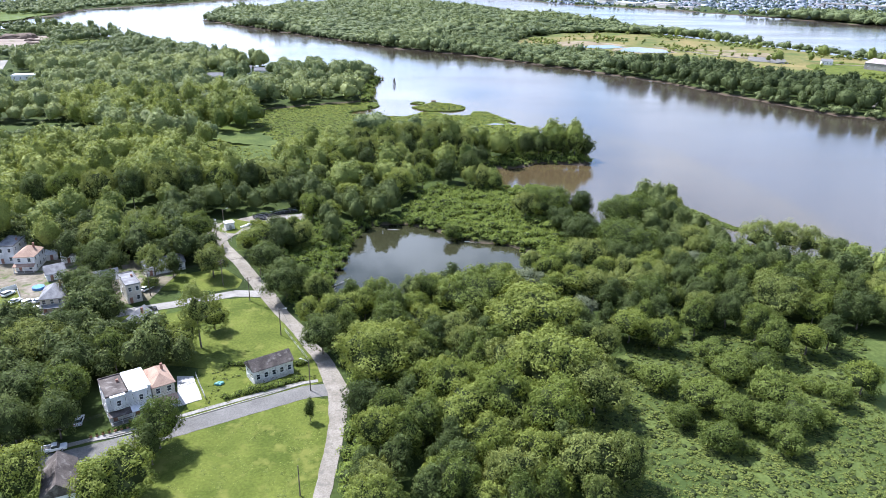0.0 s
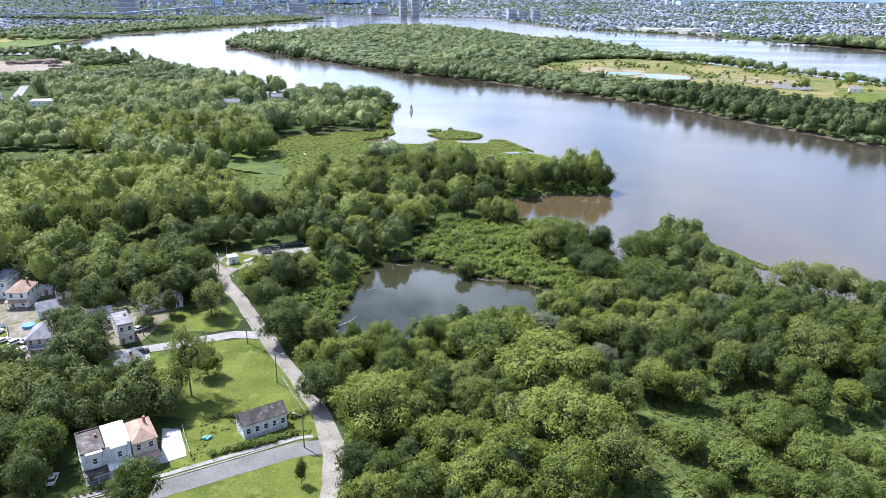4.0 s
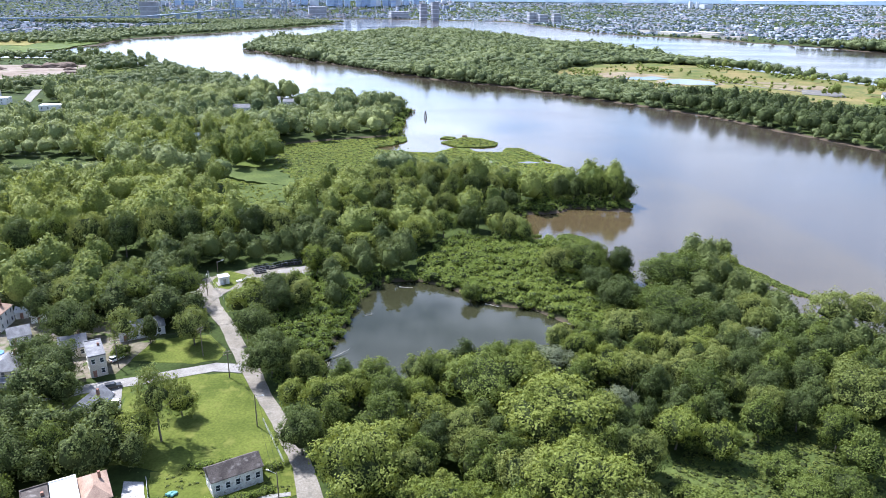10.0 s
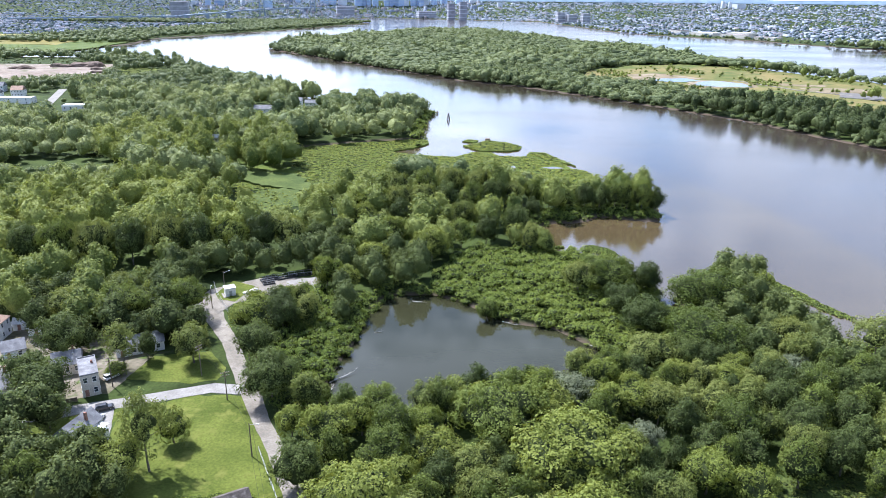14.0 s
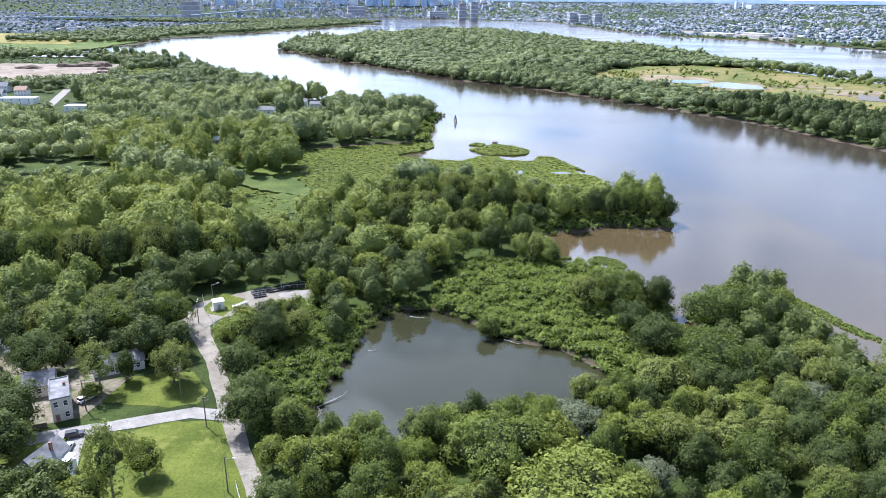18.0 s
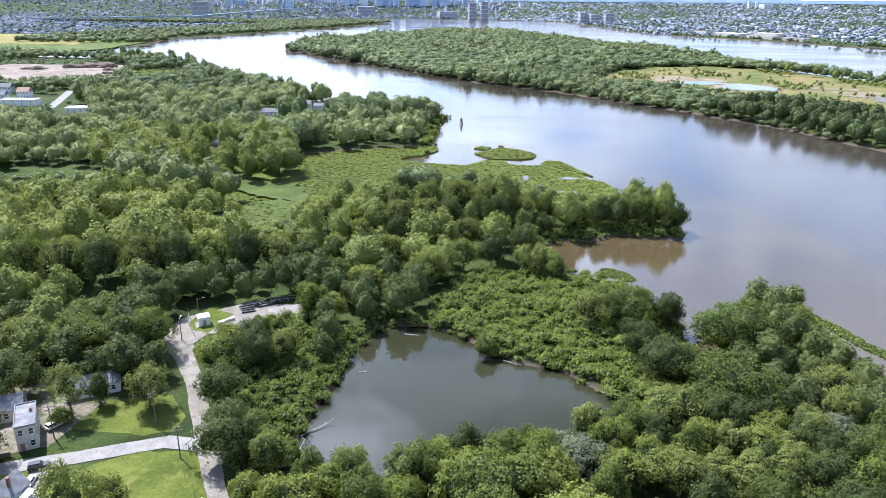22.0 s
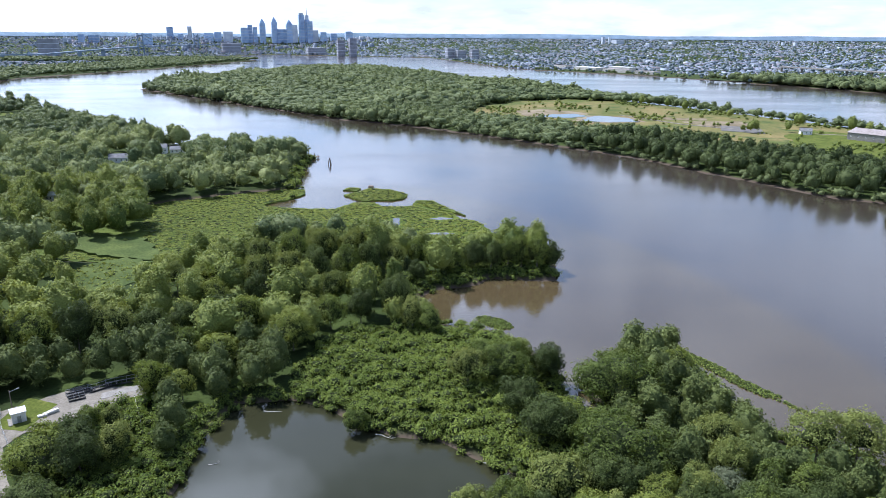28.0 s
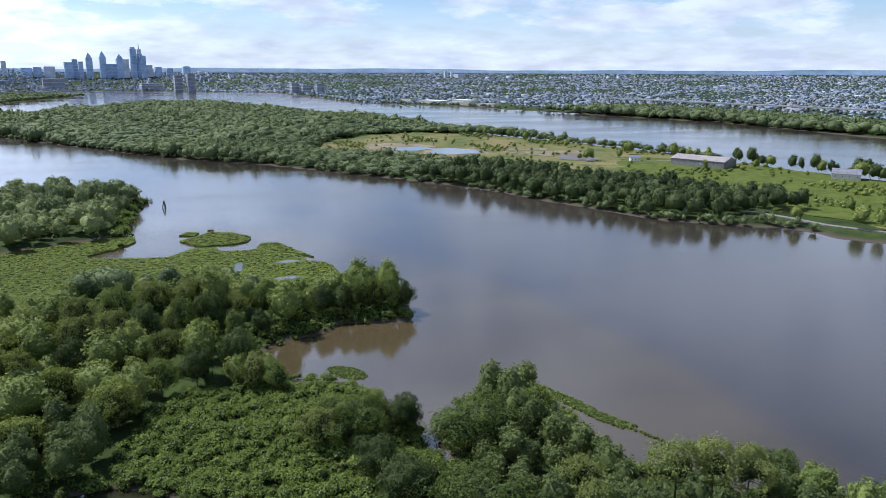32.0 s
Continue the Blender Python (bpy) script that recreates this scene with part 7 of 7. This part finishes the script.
sheet("island_grass", [(500, 790), (560, 830), (640, 700), (680, 560), (560, 330), (490, 400), (450, 500), (470, 540), (430, 640), (470, 730)], 2.7, M_LAWN, "bright mown grass on the island", "grass", 10, 4)
strip("path", [(425, 500), (433, 487), (439, 468), (444, 441), (470, 400), (540, 300)], 5, 2.85, M_GRAVEL, "pale gravel track along the island shore", "path", 0.4)
strip("path", [(398, 520), (430, 560), (452, 574)], 4, 2.85, M_GRAVEL, "pale track through island grass", "path", 0.4)
strip("path", [(540, 800), (600, 770), (640, 720)], 4, 2.85, M_GRAVEL, "pale track across the island", "path", 0.4)
strip("path", [(390, 1010), (430, 900), (470, 850)], 4, 2.85, M_GRAVEL, "pale track across the dry island meadow", "path", 0.4)
house(548, 757, -62, 62, 36, 8, "gable_x", M_CONCRETE, M_OLDROOF, "long grey warehouse with rust-stained pale roof on the island", 1, 8, 0, False, 4, False, False, "warehouse", 0.6, 2.4)
house(520, 796, -20, 12, 8, 4.5, "gable_x", M_WHITE, M_SHINGLE_GREY, "small white house on the island grass", 1, 3, 0, False, 2, False, False, "house", 0.4, 2.6)
house(632, 610, -50, 26, 14, 6, "gable_x", M_BEIGE, M_SHINGLE_GREY, "low grey building at the island's end", 1, 4, 0, False, 2, False, False, "building", 0.4, 2.6)
root = new("shore_sign")
root.matrix_basis = pose(305, 797, 2.2, 0, 0, -50)
tagged(root, "white board sign on posts at the island shore", "sign")
bm = bmesh.new()
box(bm, -1.6, -0.1, 4.0, 1.6, 0.1, 10.0)
part("board", bm, M_WHITE, root)
for s in (-1.3, 1.3):
    bm = bmesh.new()
    tube(bm, (s, 0.25, -1), (s, 0.25, 9.5), 0.2, 0.2, 6)
    part("post", bm, M_GREYMETAL, root)
irng = np.random.default_rng(5)
rx_, ry_ = scatter((280, 445, 765, 910), 9, 54, lambda x, y: inside([(285, 868), (361, 905), (392, 850), (440, 790), (400, 770), (318, 812)], x, y))
joined("island_reeds", rx_, ry_, irng.uniform(0.15, 0.4, len(rx_)), FAR, M_FARWOODS, "dark reed and bush belt on the island", 55, category="reeds")
vx_, vy_ = scatter((380, 620, 960, 1240), 13, 56, lambda x, y: (depth_in(ISLAND, x, y) > 2) & (depth_in(ISLAND, x, y) < 30) & (x > 400))
joined("island_trees", vx_, vy_, irng.uniform(0.35, 0.9, len(vx_)), FAR, M_FARWOODS, "uneven row of trees on the island's far shore", 57)
tx = np.array([466, 495, 450, 455, 610, 640, 600, 585, 560, 525, 500, 520, 550, 575, 470, 480, 430, 455, 468, 478, 488, 500, 620, 652, 660, 590, 600, 480, 500, 476, 470])
ty = np.array([513, 467, 560, 540, 690, 700, 720, 800, 860, 960, 1040, 820, 700, 760, 815, 822, 455, 425, 418, 405, 398, 380, 780, 640, 600, 745, 755, 1150, 1100, 440, 830])
joined("island_trees", tx.astype(float), ty.astype(float), irng.uniform(0.7, 1.2, len(tx)), MIDFAR, M_WOODS, "single round trees on the island grass", 51)
ex, ey = scatter((150, 720, 300, 1260), 9, 52, lambda x, y: inside(ISLE_MEADOW, x, y) & ((np.sin(x * 0.047 + y * 0.02) + np.sin(y * 0.038 - x * 0.013 + 1) + np.sin(x * 0.11) * 0.5 > 0.95) | (irng.random(len(x)) < 0.08)) & (np.hypot(x - 340, y - 980) > 58) & (np.hypot(x - 480, y - 845) > 35) & (np.hypot(x - 545, y - 752) > 40))
joined("island_shrubs", ex, ey, irng.uniform(0.16, 0.42, len(ex)), FAR, M_WOODS, "scattered shrubs on the island meadow", 53, category="shrubs")

# ---- upstream bank: yard, buildings ----
sheet("bare_ground", [(-580, 925), (-480, 948), (-480, 1050), (-540, 1170), (-720, 1160), (-900, 1000)], 2.4, M_BARE, "bare pale earth yard upstream", "yard", 12, 4)
sheet("bank_grass", [(-465, 1000), (-423, 1059), (-440, 1120), (-505, 1105), (-500, 1050)], 2.45, M_LAWN, "grass slope beside the bare yard", "grass", 12, 3)
sheet("upstream_meadow", [(-2400, 1640), (-1018, 1627), (-859, 1612), (-905, 1830), (-1107, 2030), (-2400, 2060)], 3.0, M_HAY, "golden hay slope beyond the river bend", "meadow", 30, 8)
sheet("upstream_marsh", [(-905, 1815), (-768, 1860), (-745, 1530), (-770, 1420), (-1000, 1380), (-2400, 1400), (-2400, 1640), (-1018, 1627), (-862, 1610)], 2.8, M_MARSH, "flat green marsh beyond the river bend", "marsh", 30, 6)
M_MOUND = surface("dug_earth", (0.10, 0.075, 0.06), (0.19, 0.15, 0.12), 0.95, 0.1, 8, 0.5, 0.3)
for x, y, r, h in ((-560, 1130, 26, 7), (-600, 1120, 16, 5), (-525, 1085, 12, 3.5), (-640, 1090, 20, 4), (-505, 1040, 9, 3)):
    mrng = random.Random(int(-x))
    bm = bmesh.new()
    bmesh.ops.create_icosphere(bm, subdivisions=3, radius=1.0)
    for v in bm.verts:
        k = 1 + 0.18 * math.sin(v.co.x * 5 + x) + 0.12 * math.sin(v.co.y * 9) + mrng.uniform(-0.05, 0.05)
        v.co = Vector((v.co.x * r * k, v.co.y * r * 0.6 * k, (max(v.co.z, -0.1) ** 1.0 if v.co.z > 0 else -0.1) * h * k))
    o = tagged(part("earth_mound", bm, M_MOUND), "heap of dug brown earth in the yard", "mound", group="earth heaps")
    o.matrix_basis = pose(x, y, 2.4)
strip("road", [(-385, 665), (-418, 755), (-455, 850)], 9, 2.4, M_CONCRETE, "pale road between upstream houses", "road", 0.3)
for x, y, a_, w, d, h, rm, lb in ((-186, 684, 5, 16, 9, 4.5, M_SHINGLE_GREY, "low grey-roofed building by the upstream woods"), (-160, 732, 5, 10, 9, 5.5, M_SHINGLE_GREY, "grey riverside house upstream"),
                                 (-147, 733, 5, 16, 8, 3.5, M_SHINGLE_GREY, "low grey shed on the river bank"), (-372, 688, 8, 22, 14, 5, M_MEMBRANE, "white flat-roofed workshop upstream"),
                                 (-460, 728, 5, 34, 14, 6, M_MEMBRANE, "long white flat-roofed shed upstream"), (-486, 756, 10, 12, 12, 7, M_SHINGLE_GREY, "grey house beyond the woods upstream"),
                                 (-478, 785, 10, 12, 12, 7, M_SHINGLE_TAN, "tan-roofed house beyond the woods upstream"), (-185, 540, 0, 9, 6, 4, M_STEELROOF, "small pale shed among the trees"),
                                 (-520, 820, 10, 12, 12, 7, M_SHINGLE_GREY, "grey house beyond the woods upstream"), (-545, 770, 10, 14, 12, 8, M_SHINGLE_DARK, "dark-roofed house beyond the woods upstream")):
    house(x, y, a_, w, d, h, "flat" if rm is M_MEMBRANE else "gable_x", M_WHITE, rm, lb, 1 if h < 6 else 2, 4, 0, False, 2, False, False, "building", 0.4)

# ---- floating plants ----
mxs, mys = scatter((40, 160, 215, 320), 0.8, 61, lambda x, y: (~far_from_line([(114, 274), (122, 275), (130.5, 273), (135.5, 263), (139, 251), (144, 239), (148, 231), (151.5, 221)], x, y, 0.5 + 2.0 * (y > 238)))
                   | (np.hypot((x - 70 + (y - 308) * 0.5) / 5.0, (y - 308) / 7.0) < 1.0))
PAD = [crown(400 + i, 0.7, -0.2, 0.4, 3, 12, 0.3, core=ICO1, clump=3) for i in range(2)]
joined("water_plants", mxs, mys, srng.uniform(0.7, 1.3, len(mxs)), PAD, M_SHRUB, "green floating water plants along the river edge", 62, category="plants")
for x, y, a_, w, d, h, rm, lb in ((742, 2330, -62, 95, 40, 9, M_MEMBRANE, "long white riverside shed on the far bank"), (792, 2200, -60, 90, 40, 9, M_OLDROOF, "long tan riverside shed on the far bank"), (718, 2470, -66, 60, 34, 9, M_SHINGLE_DARK, "dark flat shed on the far bank"),
                                 (840, 2080, -58, 70, 34, 8, M_OLDROOF, "low rusty-roofed shed on the far bank"), (860, 2330, -60, 80, 40, 9, M_MEMBRANE, "pale flat-roofed depot behind the far bank")):
    house(x, y, a_, w, d, h, "flat", M_BEIGE, rm, lb, 1, 8, 0, False, 4, False, False, "warehouse", 0.4)
